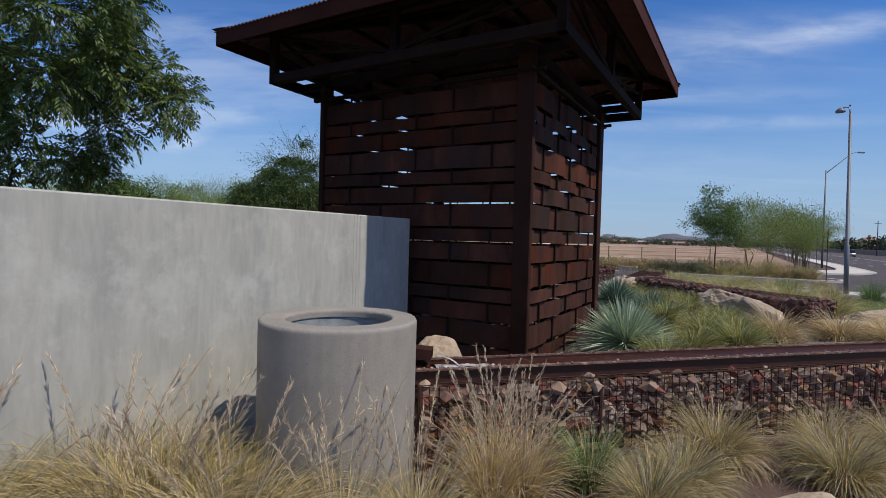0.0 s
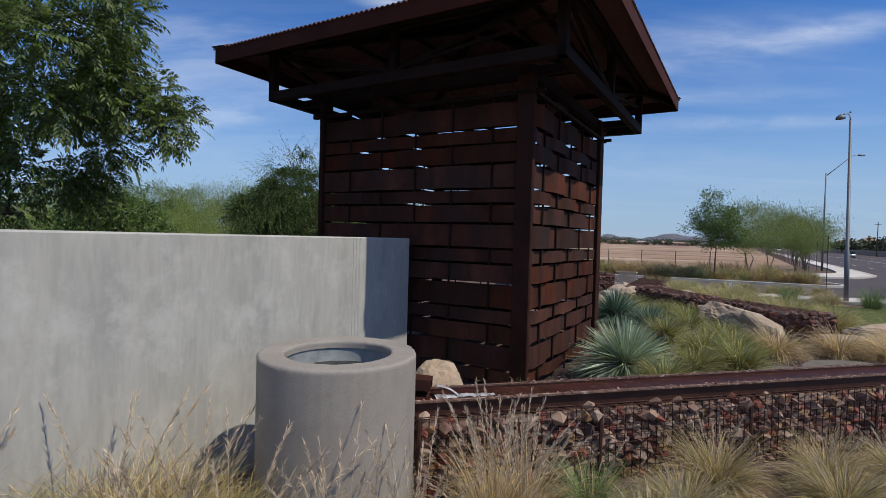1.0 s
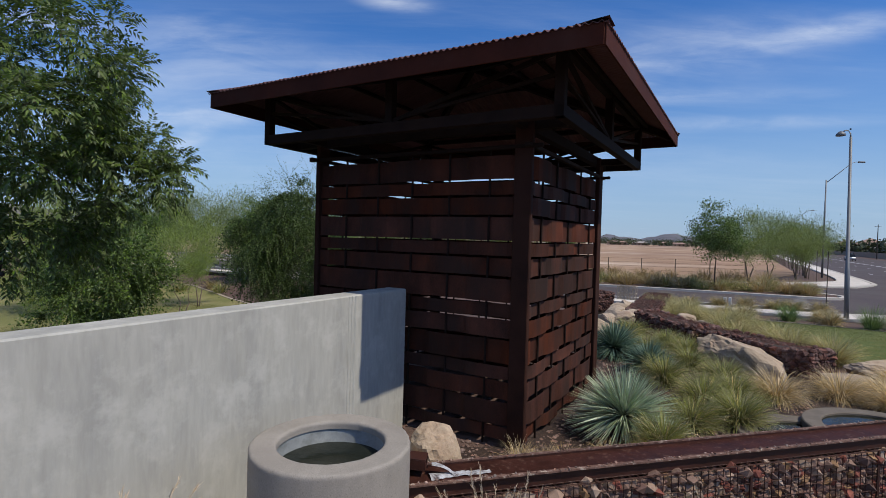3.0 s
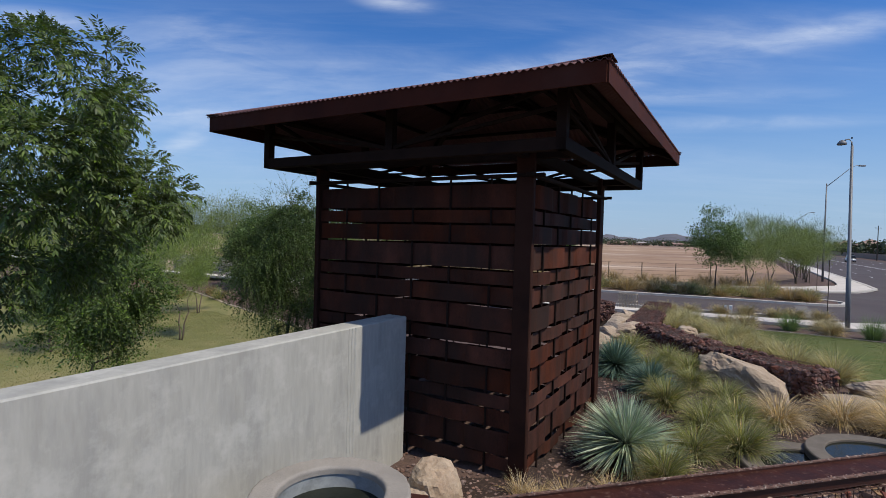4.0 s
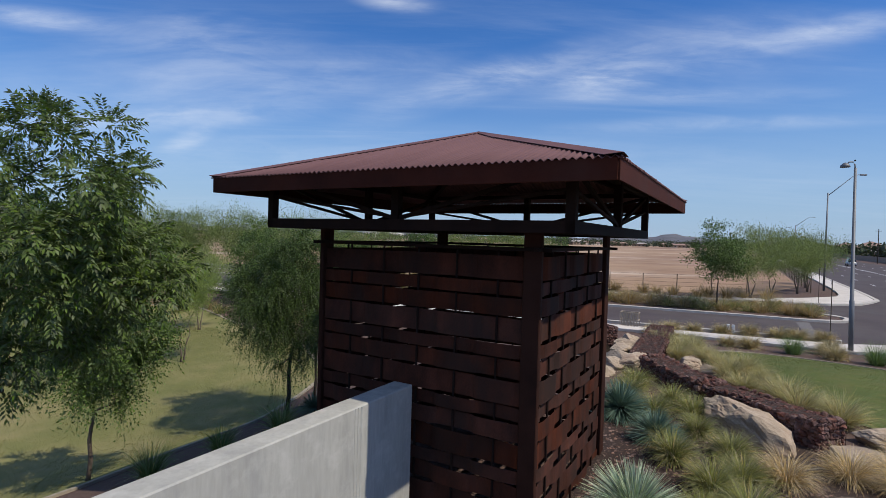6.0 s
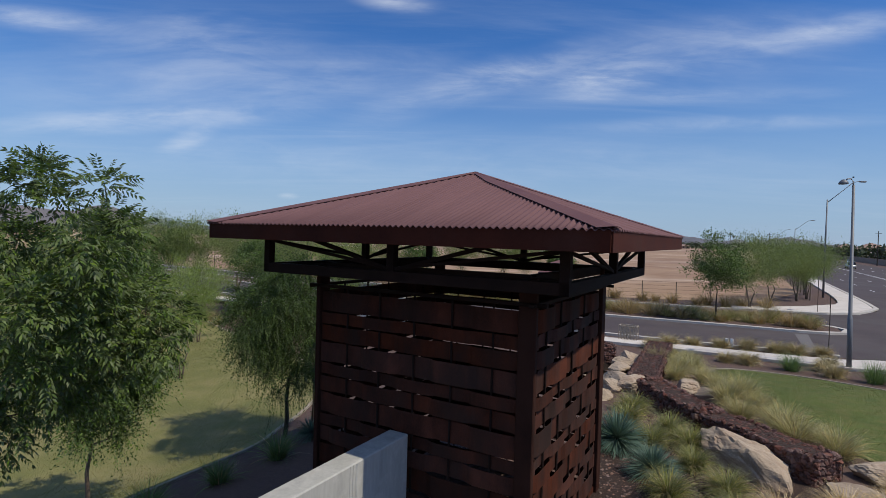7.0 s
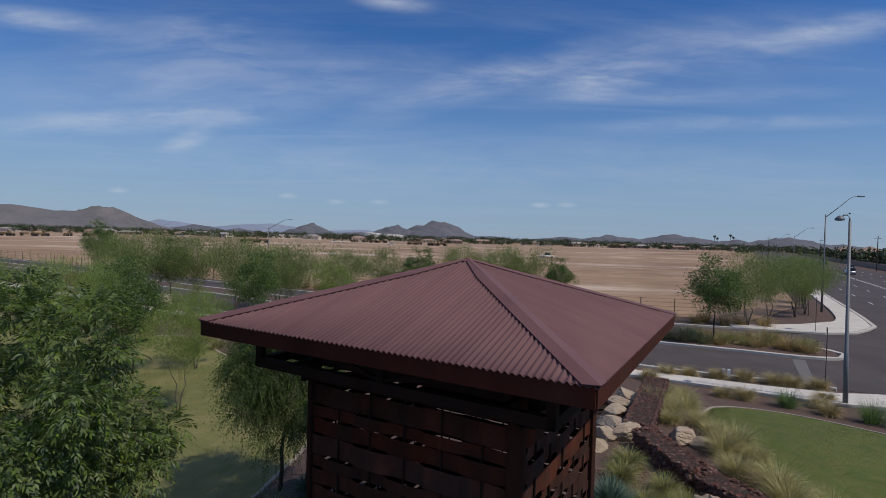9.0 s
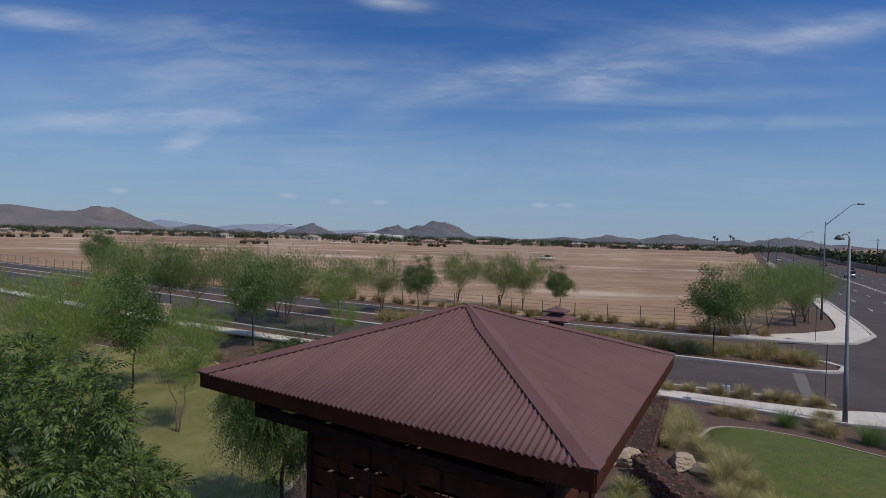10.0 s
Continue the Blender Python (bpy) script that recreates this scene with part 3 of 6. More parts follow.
def pavement(name, label, left, right, step=1.55):
    """A footway of cast slabs with open joints over a base."""
    base = tagged(sheet(name, left, right, M_KERB, 1.5, 0.115, 0.1, flat=0.0, across=1), label, "pavement", kind="structure")
    def along(line, k):
        line = [Vector(q) for q in line]
        ln = np.cumsum([0] + [(q - p).length for p, q in zip(line, line[1:])])
        out = []
        for v in np.linspace(0, ln[-1], k):
            i = min(max(int(np.searchsorted(ln, v)) - 1, 0), len(line) - 2)
            out.append(line[i].lerp(line[i + 1], (v - ln[i]) / (ln[i + 1] - ln[i])))
        return out
    total = sum((Vector(q) - Vector(p)).length for p, q in zip(left, left[1:]))
    k = int(total / step) + 1
    A, B = along(left, k), along(right, k)
    for i in range(k - 1):
        d = (A[i + 1] - A[i]).normalized() * 0.008
        q = [A[i] + d, A[i + 1] - d, B[i + 1] - d, B[i] + d]
        vs = [(v.x, v.y, 0.15) for v in q] + [(v.x, v.y, 0.10) for v in q]
        fs = [(0, 1, 2, 3), (0, 4, 5, 1), (1, 5, 6, 2), (2, 6, 7, 3), (3, 7, 4, 0)]
        if ((q[1] - q[0]).to_3d().cross((q[2] - q[0]).to_3d())).z < 0:
            fs = [tuple(reversed(f)) for f in fs]
        mesh_object("slab", vs, fs, M_WALK, base)
    return base


pavement("pavement", "pale concrete pavement of cast slabs beside the street", [(-60, 64.5), (-22.3, 41.9), (-14.6, 38.1), (-3, 32.3), (11.52, 25.42), (16.04, 23.0), (17.4, 22.34), (19.0, 22.0), (25, 20.2)],
         [(-60, 66.2), (-23.2, 43.6), (-15.4, 39.8), (-3, 33.8), (12.1, 26.5), (15.77, 24.88), (18.54, 23.95), (20.76, 24.0), (26, 22.4)])
pavement("corner_pavement", "pale concrete pavement with a ramp at the street corner", [(24.4, 44.2), (26.2, 43.9), (31.5, 45.2), (36.3, 47.5), (39.5, 52), (42.9, 57.4), (58, 83.0), (150, 240)],
         [(24.0, 42.4), (25.5, 42.2), (30.0, 40.95), (33.0, 41.55), (37.1, 44.6), (40.6, 50.0), (59.5, 82.2), (151.6, 239)], 2.4)

# lane lines
for k, (a, dash) in enumerate(((13.6, 3.0), (17.2, 3.0), (20.8, 0), (21.2, 0), (25.5, 3.0), (29.2, 3.0))):
    pl = Pile()
    b = 34.0
    while b < 420:
        L = dash or 60.0
        p = [wxy(a - 0.06, b), wxy(a + 0.06, b), wxy(a + 0.06, b + L), wxy(a - 0.06, b + L)]
        pl.add([(x, y, 0.026) for x, y in p], [(0, 1, 2, 3)])
        b += L + (9.0 if dash else 0.0)
    tagged(pl.make("lane_line", M_WHITE), "white painted lane line on asphalt", "road marking", "lane lines", "structure")
M_WORN = mat("worn_paint", (0.12, 0.112, 0.108), (0.18, 0.17, 0.163), 6, 8, 0.8, 0, 0.0)
tagged(mesh_object("stop_line", [(18.42, 26.28, 0.026), (18.93, 26.14, 0.026), (22.06, 31.31, 0.026), (21.37, 31.49, 0.026)], [(0, 1, 2, 3)], M_WORN), "worn pale stop line across the lane", "road marking", kind="structure")

# lawns, each with a concrete edging
LAWN_R = [(9.41, 18.59), (10.06, 19.69), (11.02, 20.83), (11.94, 21.34), (13.03, 21.24), (14.09, 20.75), (14.78, 20.15), (15.99, 18.55), (18.2, 15.0), (20.0, 12.0)]
LAWN_RB = [(9.0, 18.3), (8.9, 17.2), (8.9, 16.0), (9.0, 14.8), (9.1, 13.6), (9.4, 12.4), (9.9, 11.2), (10.6, 10.0), (11.4, 8.8), (12.2, 7.6)]
lawn_r = tagged(sheet("lawn", LAWN_R, LAWN_RB, M_LAWN, 0.5, 0.035), "short green lawn inside a curved concrete edging", "lawn", kind="structure")
tagged(sheet("lawn_edging", LAWN_R, offset(LAWN_R, 0.13), M_EDGE, 0.4, 0.06, 0.12, across=1), "curved tan concrete lawn edging", "edging", kind="structure")
LAWN_L = site_line((-11.9, -2.0), (-11.75, 5.6), (-11.75, 8.3), (-11.9, 9.6), (-12.2, 10.5), (-12.85, 11.6), (-13.6, 13.2), (-15.5, 16.5), (-20, 19.6), (-29, 21.6), (-34, 22.8), (-37, 22.0), (-40, 20.6), (-52, 20.2))
lawn_l = tagged(sheet("park_lawn", LAWN_L, site_line((-60, -30), (-60, -22), (-60, -14), (-60, -6), (-60, 2), (-60, 10), (-60, 20)), M_LAWN_DRY, 0.9, 0.03),
                "mown park lawn with dry straw-coloured patches in a shallow hollow", "lawn", kind="structure")
tagged(sheet("park_edging", LAWN_L, offset(LAWN_L, -0.14), M_EDGE, 0.5, 0.06, 0.12, across=1), "curved pale concrete edging of the park lawn", "edging", kind="structure")


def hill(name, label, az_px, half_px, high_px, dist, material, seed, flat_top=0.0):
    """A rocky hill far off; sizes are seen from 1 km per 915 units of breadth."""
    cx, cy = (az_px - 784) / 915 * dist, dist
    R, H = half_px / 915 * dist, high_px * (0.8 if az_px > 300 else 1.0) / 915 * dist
    n = 44
    vs, fs = [], []
    for j in range(n + 1):
        for i in range(n + 1):
            u, v = i / n * 2 - 1, j / n * 2 - 1
            r = math.sqrt(u * u + v * v)
            q = max(0.0, 1 - r)
            if flat_top:
                q = min(q * (1 + flat_top), 1.0)
            p = Vector((u * 2.2 + seed, v * 2.2, seed * 0.7))
            w = noise.fractal(p * 1.5, 1.0, 2.2, 5)
            z = H * max(0.0, q ** 1.05 * (1 + 0.28 * w) + 0.05 * w * (q > 0))
            vs.append((cx + u * R, cy + v * R * 0.7, z - 2))
    w = n + 1
    for j in range(n):
        for i in range(n):
            fs.append((j * w + i, j * w + i + 1, (j + 1) * w + i + 1, (j + 1) * w + i))
    return tagged(mesh_object(name, vs, fs, material, smooth=True), label, "hill", "hills on the horizon", "structure")


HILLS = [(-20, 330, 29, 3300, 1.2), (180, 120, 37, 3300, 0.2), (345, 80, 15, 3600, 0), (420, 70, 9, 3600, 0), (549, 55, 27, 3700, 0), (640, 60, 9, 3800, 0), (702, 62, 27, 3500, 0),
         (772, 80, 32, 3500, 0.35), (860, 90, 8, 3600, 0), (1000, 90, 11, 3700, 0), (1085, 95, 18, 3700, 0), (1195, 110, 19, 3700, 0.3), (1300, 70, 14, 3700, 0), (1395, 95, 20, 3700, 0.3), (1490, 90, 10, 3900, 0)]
# all but the leftmost hills take the copy with bluer painted haze
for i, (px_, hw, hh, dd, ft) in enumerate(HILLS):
    hill("hill", "bare brown desert hill on the horizon, haze mixed into its colour", px_, hw, hh, dd, M_HILL if px_ < 300 else M_HILL_HAZE, i * 3.7 + 1, ft)
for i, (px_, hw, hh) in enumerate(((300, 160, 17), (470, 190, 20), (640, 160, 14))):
    hill("far_range", "mountain range beyond the hills, coloured blue as if by haze", px_, hw, hh, 4300, M_RANGE_HAZE, i * 5.1 + 40)

# ---- the tower ----
TL, TZ = 3.85, 0.5
TA, TB = -6.35, 6.55
tower = thing("tower", S @ pose(TA, TB, TZ), "square rusted steel tower of woven plates under a corrugated hip roof", "tower")
POST, FLANGE, ROWS_H = 0.25, 0.085, (0.353, 0.214, 0.278)
SIDES = [(Vector((0, 0, 0)), Vector((1, 0, 0)), Vector((0, -1, 0))), (Vector((TL, 0, 0)), Vector((0, 1, 0)), Vector((1, 0, 0))),
         (Vector((TL, TL, 0)), Vector((-1, 0, 0)), Vector((0, 1, 0))), (Vector((0, TL, 0)), Vector((0, -1, 0)), Vector((-1, 0, 0)))]
rows, z = [], 3.84
j = 0
while z > -0.05:
    hgt = ROWS_H[j % 3]
    rows.append((z - hgt, z))
    z -= hgt
    j += 1
GAP = 0.034
for (o, d, out), (_, back_d, _) in zip(SIDES, SIDES[-1:] + SIDES[:-1]):
    # each post turns its broad side to one wall and its flange to the next
    far_ = o + d * FLANGE - back_d * POST
    bm = bmesh.new()
    add_box(bm, (min(o.x, far_.x), min(o.y, far_.y), -0.5), (max(o.x, far_.x), max(o.y, far_.y), 4.28), 0.012)
    part("corner_post", bm, M_POST, tower, "dark brown square steel corner post")
rng = random.Random(4)
for s, (o, d, out) in enumerate(SIDES):
    span = TL - POST - FLANGE
    pitch = 0.645
    for k in range(1, 6):
        p = o + d * (TL / 2 + (k - 3) * pitch) - out * 0.07
        vs, fs = tube([p + Vector((0, 0, -0.4)), p + Vector((0, 0, 3.92))], [0.017, 0.017], 6)
        mesh_object("weave_bar", vs, fs, M_BEAM, tower)
    for j, (z0, z1) in enumerate(rows):
        n = 72
        amp = 0.026 + rng.uniform(-0.004, 0.004)
        sag = rng.uniform(-0.004, 0.004)
        top, bot = z1 - GAP / 2, z0 + GAP / 2
        vs, fs = [], []
        for i in range(n + 1):
            t = i / n * span
            off = amp * math.tanh(4.5 * math.cos(math.pi * (t + FLANGE - TL / 2) / pitch + math.pi * j)) * min(1.0, 0.35 + 2.2 * min(t, span - t))
            p = o + d * (FLANGE + t) - out * (0.07 - off)
            wob = sag * math.sin(t * 2.1 + j)
            for dz in (bot, top):
                for th in (0.004, -0.004):
                    vs.append(p + out * th + Vector((0, 0, dz + wob)))
        for i in range(n):
            a, b = i * 4, i * 4 + 4
            fs += [(a, b, b + 2, a + 2), (a + 1, a + 3, b + 3, b + 1), (a + 2, b + 2, b + 3, a + 3), (a, a + 1, b + 1, b)]
        fs += [(0, 2, 3, 1), (n * 4, n * 4 + 1, n * 4 + 3, n * 4 + 2)]
        mesh_object("steel_strip", vs, fs, M_STEEL, tower)
    q = o - out * 0.02
    beam_part("top_rail", q - d * 0.14 + Vector((0, 0, 3.92)), q + d * (TL + 0.14) + Vector((0, 0, 3.92)), 0.07, 0.05, M_BEAM, tower)

# roof frame, in tower coordinates
RC, RX, RY = TL / 2, 1.90, 1.975    # middle of the tower, and of its roof
RING = 2.47                        # half width of the outer ring
ZC = 4.205                         # middle of the bottom chord
ROOF_H, EAVE, APEX = 3.12, 4.90, 5.93
SLOPE = (APEX - EAVE) / ROOF_H


def under(x, y):
    """Underside of the roof over tower point x, y."""
    return APEX - SLOPE * max(abs(x - RX), abs(y - RY)) - 0.10


corners = [Vector((RX + sx * RING, RY + sy * RING, ZC)) for sx, sy in ((-1, -1), (1, -1), (1, 1), (-1, 1))]
for i in range(4):
    p, q = corners[i], corners[(i + 1) % 4]
    d = (q - p).normalized()
    beam_part("bottom_chord", p - d * 0.06, q + d * 0.06, 0.12, 0.15, M_BEAM, tower)
    mid = (p + q) / 2
    zt = under(p.x, p.y)
    for v in (p, mid):
        beam_part("truss_post", v + Vector((0, 0, 0.07)), Vector((v.x, v.y, zt)), 0.12, 0.12, M_BEAM, tower)
    beam_part("top_chord", Vector((p.x, p.y, zt - 0.03)), Vector((q.x, q.y, zt - 0.03)), 0.09, 0.09, M_BEAM, tower)
    hi = Vector((0, 0, zt - ZC - 0.10))
    lo = Vector((0, 0, 0.08))
    for e in (p, q):
        beam_part("diagonal_brace", e + hi + (mid - e).normalized() * 0.05, mid + lo, 0.055, 0.055, M_BEAM, tower)
        beam_part("thin_brace", e + Vector((0, 0, (zt - ZC) * 0.55)), mid + lo * 1.3, 0.045, 0.045, M_BEAM, tower)
    # cantilever arms from the posts
    pc = Vector((POST / 2 if p.x < RC else TL - POST / 2, POST / 2 if p.y < RC else TL - POST / 2, ZC))
    beam_part("cantilever_arm", pc, Vector((pc.x, p.y, ZC)), 0.1, 0.12, M_BEAM, tower)
    beam_part("cantilever_arm", pc, Vector((p.x, pc.y, ZC)), 0.1, 0.12, M_BEAM, tower)
    beam_part("hip_rafter", Vector((RX, RY, APEX - 0.14)), Vector((RX + (p.x - RX) / RING * 3.05, RY + (p.y - RY) / RING * 3.05, EAVE - 0.08)), 0.1, 0.14, M_BEAM, tower)
    qc = Vector((POST / 2 if q.x < RC else TL - POST / 2, POST / 2 if q.y < RC else TL - POST / 2, ZC))
    beam_part("ring_beam", pc + Vector((0, 0, 0.02)), qc + Vector((0, 0, 0.02)), 0.12, 0.16, M_BEAM, tower)
    for h in (0.9, 1.7, 2.6):
        a_, b_ = Vector((-h, -h, 0)), Vector((h, -h, 0))
        rot = Matrix.Rotation(math.pi / 2 * i, 3, "Z")
        zc = APEX - SLOPE * h - 0.07
        beam_part("purlin", rot @ a_ + Vector((RX, RY, zc)), rot @ b_ + Vector((RX, RY, zc)), 0.06, 0.06, M_BEAM, tower)

# corrugated roof planes, hip caps and fascias
WAVE, AMP = 0.085, 0.014
for i in range(4):
    rot = Matrix.Rotation(math.pi / 2 * i, 3, "Z")
    cen = Vector((RX, RY, 0))
    bm_v, bm_f = [], []
    n = int(2 * ROOF_H / WAVE) * 6
    ribs = random.Random(70 + i)
    swell = [ribs.uniform(0.85, 1.15) * (1.3 if k % 11 == 4 else 1.0) for k in range(n // 6 + 4)]
    H = ROOF_H + 0.025
    for k in range(n + 1):
        sx = -H + 2 * H * k / n
        w = AMP * swell[int((sx + H) / WAVE)] * math.sin(2 * math.pi * sx / WAVE)
        for r in (H, (H + abs(sx)) / 2, max(abs(sx), 0.02)):
            zz = APEX - SLOPE * r + w
            for dz in (0.0, -0.007):
                bm_v.append(rot @ Vector((sx, -r, zz + dz)) + cen)
    for k in range(n):
        a, b = k * 6, k * 6 + 6
        bm_f += [(a, b, b + 2, a + 2), (a + 2, b + 2, b + 4, a + 4), (a + 1, a + 3, b + 3, b + 1), (a + 3, a + 5, b + 5, b + 3), (a, a + 1, b + 1, b)]
    roof_plane = mesh_object("roof_sheet", bm_v, bm_f, M_ROOF if i % 2 == 0 else M_ROOF_B, tower, "corrugated rust-red steel roof sheet", smooth=True)
    # hip cap: two wings folded over the hip
    c0, c1 = Vector((-H - 0.02, -H - 0.02, 0)), Vector((0, 0, 0))
    vs, fs = [], []
    for t in (0.0, 0.25, 0.5, 0.75, 1.0):
        e = c0.lerp(c1, t)
        zt = APEX - SLOPE * abs(e.x) + AMP + 0.012
        for off, dz in ((Vector((0.25, 0, 0)) * min(1, 4.2 * (1 - t) + 0.25), 0.0), (Vector((0, 0, 0)), 0.014), (Vector((0, 0.19, 0)) * min(1, 4.2 * (1 - t) + 0.25), 0.0)):
            g = e + off
            vs.append(rot @ Vector((g.x, g.y, zt + dz)) + cen)
    vs += [v - Vector((0, 0, 0.006)) for v in vs]
    for t in range(4):
        for u_ in (0, 1):
            a = t * 3 + u_
            fs += [(a, a + 1, a + 4, a + 3), (a + 15, a + 18, a + 19, a + 16)]
    for t in range(4):
        fs += [(t * 3, t * 3 + 3, t * 3 + 18, t * 3 + 15), (t * 3 + 2, t * 3 + 17, t * 3 + 20, t * 3 + 5)]
    mesh_object("hip_cap", vs, fs, M_RIDGE, roof_plane, "folded steel hip cap")
    bm = bmesh.new()
    F = ROOF_H - 0.012
    add_box(bm, (-F, -F - 0.02, EAVE - 0.24), (F, -F, EAVE - 0.012), 0.003)
    bmesh.ops.transform(bm, matrix=Matrix.Translation(cen) @ rot.to_4x4(), verts=bm.verts)
    part("fascia", bm, M_FASCIA, tower, "rust-brown steel fascia plate")

vs = [(RX - 0.12, RY - 0.12, APEX - 0.02), (RX + 0.12, RY - 0.12, APEX - 0.02), (RX + 0.12, RY + 0.12, APEX - 0.02), (RX - 0.12, RY + 0.12, APEX - 0.02), (RX, RY, APEX + 0.035)]
mesh_object("peak_cap", vs, [(0, 1, 4), (1, 2, 4), (2, 3, 4), (3, 0, 4), (3, 2, 1, 0)], M_RIDGE, tower, "folded steel peak cap")

# ---- concrete wall ----
bm = bmesh.new()
vs = add_box(bm, (-4.65, -7.0, -1.6), (-4.32, 6.38, 2.41), 0.015)
bmesh.ops.transform(bm, matrix=S, verts=bm.verts)
def form_joint(y, depth, width):
    """A thin uneven ridge of concrete where two form panels met."""
    rows_ = [(-0.2 + 2.6 * k / 90) for k in range(91)]
    vs_, fs_ = [], []
    for k, zz in enumerate(rows_):
        w = width * (1 + 0.5 * noise.noise(Vector((zz * 7, y * 5, 0))))
        dd = depth * (1 + 0.7 * noise.noise(Vector((zz * 11, y * 3, 4))))
        vs_ += [S @ Vector((-4.318, y - w, zz)), S @ Vector((-4.318 + dd, y - w * 0.4, zz)), S @ Vector((-4.318 + dd, y + w * 0.4, zz)), S @ Vector((-4.318, y + w, zz))]
        if k:
            a = 4 * (k - 1)
            fs_ += [(a + q, a + q + 1, a + q + 5, a + q + 4) for q in range(3)]
    return mesh_object("form_joint", vs_, fs_, M_WALL)


wall = tagged(part("garden_wall", bm, M_WALL), "plain grey cast concrete garden wall with rain streaks", "wall", kind="structure")
for y, dp, wd in ((5.24, 0.010, 0.024), (5.17, 0.006, 0.012), (5.11, 0.004, 0.008)):
    form_joint(y, dp, wd).parent = wall

# ---- concrete well ----
WX, WY, WR, WT = -0.875, 4.44, 0.665, 1.44
well = thing("well", pose(WX, WY, 0), "round cast concrete well ring, open at the top", "well")


def lathe(profile, seg=64):
    vs, fs = [], []
    m = len(profile)
    for k in range(seg):
        a = 2 * math.pi * k / seg
        for r, z in profile:
            vs.append((r * math.cos(a), r * math.sin(a), z))
    for k in range(seg):
        k2 = (k + 1) % seg
        for i in range(m - 1):
            fs.append((k * m + i, k2 * m + i, k2 * m + i + 1, k * m + i + 1))
    return vs, fs


RI = 0.447
vs, fs = lathe([(WR, -0.4), (WR, 0.6), (WR, WT - 0.04), (WR, WT - 0.022), (WR - 0.007, WT - 0.006), (WR - 0.022, WT), (WR - 0.03, WT), (WR - 0.1, WT), (RI + 0.04, WT), (RI + 0.022, WT), (RI + 0.006, WT - 0.006), (RI, WT - 0.022), (RI, WT - 0.03), (RI, WT - 0.07)], 180)
vs = [(x * (1 + k), y * (1 + k), z + k * 0.6) for x, y, z in vs for k in (0.008 * noise.noise(Vector((x * 16, y * 16, z * 16))) + 0.005 * noise.noise(Vector((x * 45, y * 45, z * 9))) if z > WT - 0.06 else 0.0,)]
mesh_object("ring", vs, fs, M_WELL, well, smooth=False).data.polygons.foreach_set("use_smooth", [True] * len(fs))
M_LINER = mat("wet_liner", (0.20, 0.22, 0.23), (0.34, 0.37, 0.38), 4, 8, 0.5, 0, 0.2, 60, spots=(0.10, 0.11, 0.10), spot_scale=3, spot_mix=0.7)
vs, fs = lathe([(RI + 0.012, WT - 0.06), (RI + 0.012, WT - 0.6), (0.01, WT - 0.6)])
mesh_object("liner", vs, fs, M_LINER, well, "wet grey inner face", smooth=True)
M_WATER = bpy.data.materials.new("water")
M_WATER.use_nodes = True
wb = M_WATER.node_tree.nodes["Principled BSDF"]
wb.inputs["Base Color"].default_value = (0.016, 0.019, 0.014, 1)
wb.inputs["Roughness"].default_value = 0.08
wb.inputs["Specular IOR Level"].default_value = 0.14
wn = M_WATER.node_tree.nodes.new("ShaderNodeTexNoise")
wn.inputs["Scale"].default_value, wn.inputs["Detail"].default_value = 9.0, 3.0
wp = M_WATER.node_tree.nodes.new("ShaderNodeBump")
wp.inputs["Strength"].default_value, wp.inputs["Distance"].default_value = 0.25, 0.02
M_WATER.node_tree.links.new(wn.outputs["Fac"], wp.inputs["Height"])
M_WATER.node_tree.links.new(wp.outputs[0], wb.inputs["Normal"])
vs, fs = lathe([(RI + 0.01, WT - 0.195), (0.2, WT - 0.195), (0.005, WT - 0.195)], 40)
mesh_object("water", vs, fs, M_WATER, well, "dark still water", smooth=True)

# ---- gabions ----
def rock_mesh(name, seed, squash=(1, 1, 0.8), rough=0.35, subdiv=2):
    bm = bmesh.new()
    bmesh.ops.create_icosphere(bm, subdivisions=subdiv, radius=0.5)
    for v in bm.verts:
        n = noise.noise(v.co * 2.2 + Vector((seed * 7.7, seed * 3.1, seed))) * rough + noise.noise(v.co * 5.0 + Vector((seed, 0, seed * 2))) * rough * 0.35
        v.co = Vector((v.co.x * squash[0], v.co.y * squash[1], v.co.z * squash[2])) * (1 + n)
    me = bpy.data.meshes.new(name)
    bm.to_mesh(me)
    bm.free()
    return me


STONES = []
for i in range(8):
    me = rock_mesh("stone", i + 1, (1.05, 0.8 + 0.04 * i, 0.62 + 0.09 * (i % 4)), 0.6, 1)
    me.materials.append(M_STONE)
    STONES.append(me)


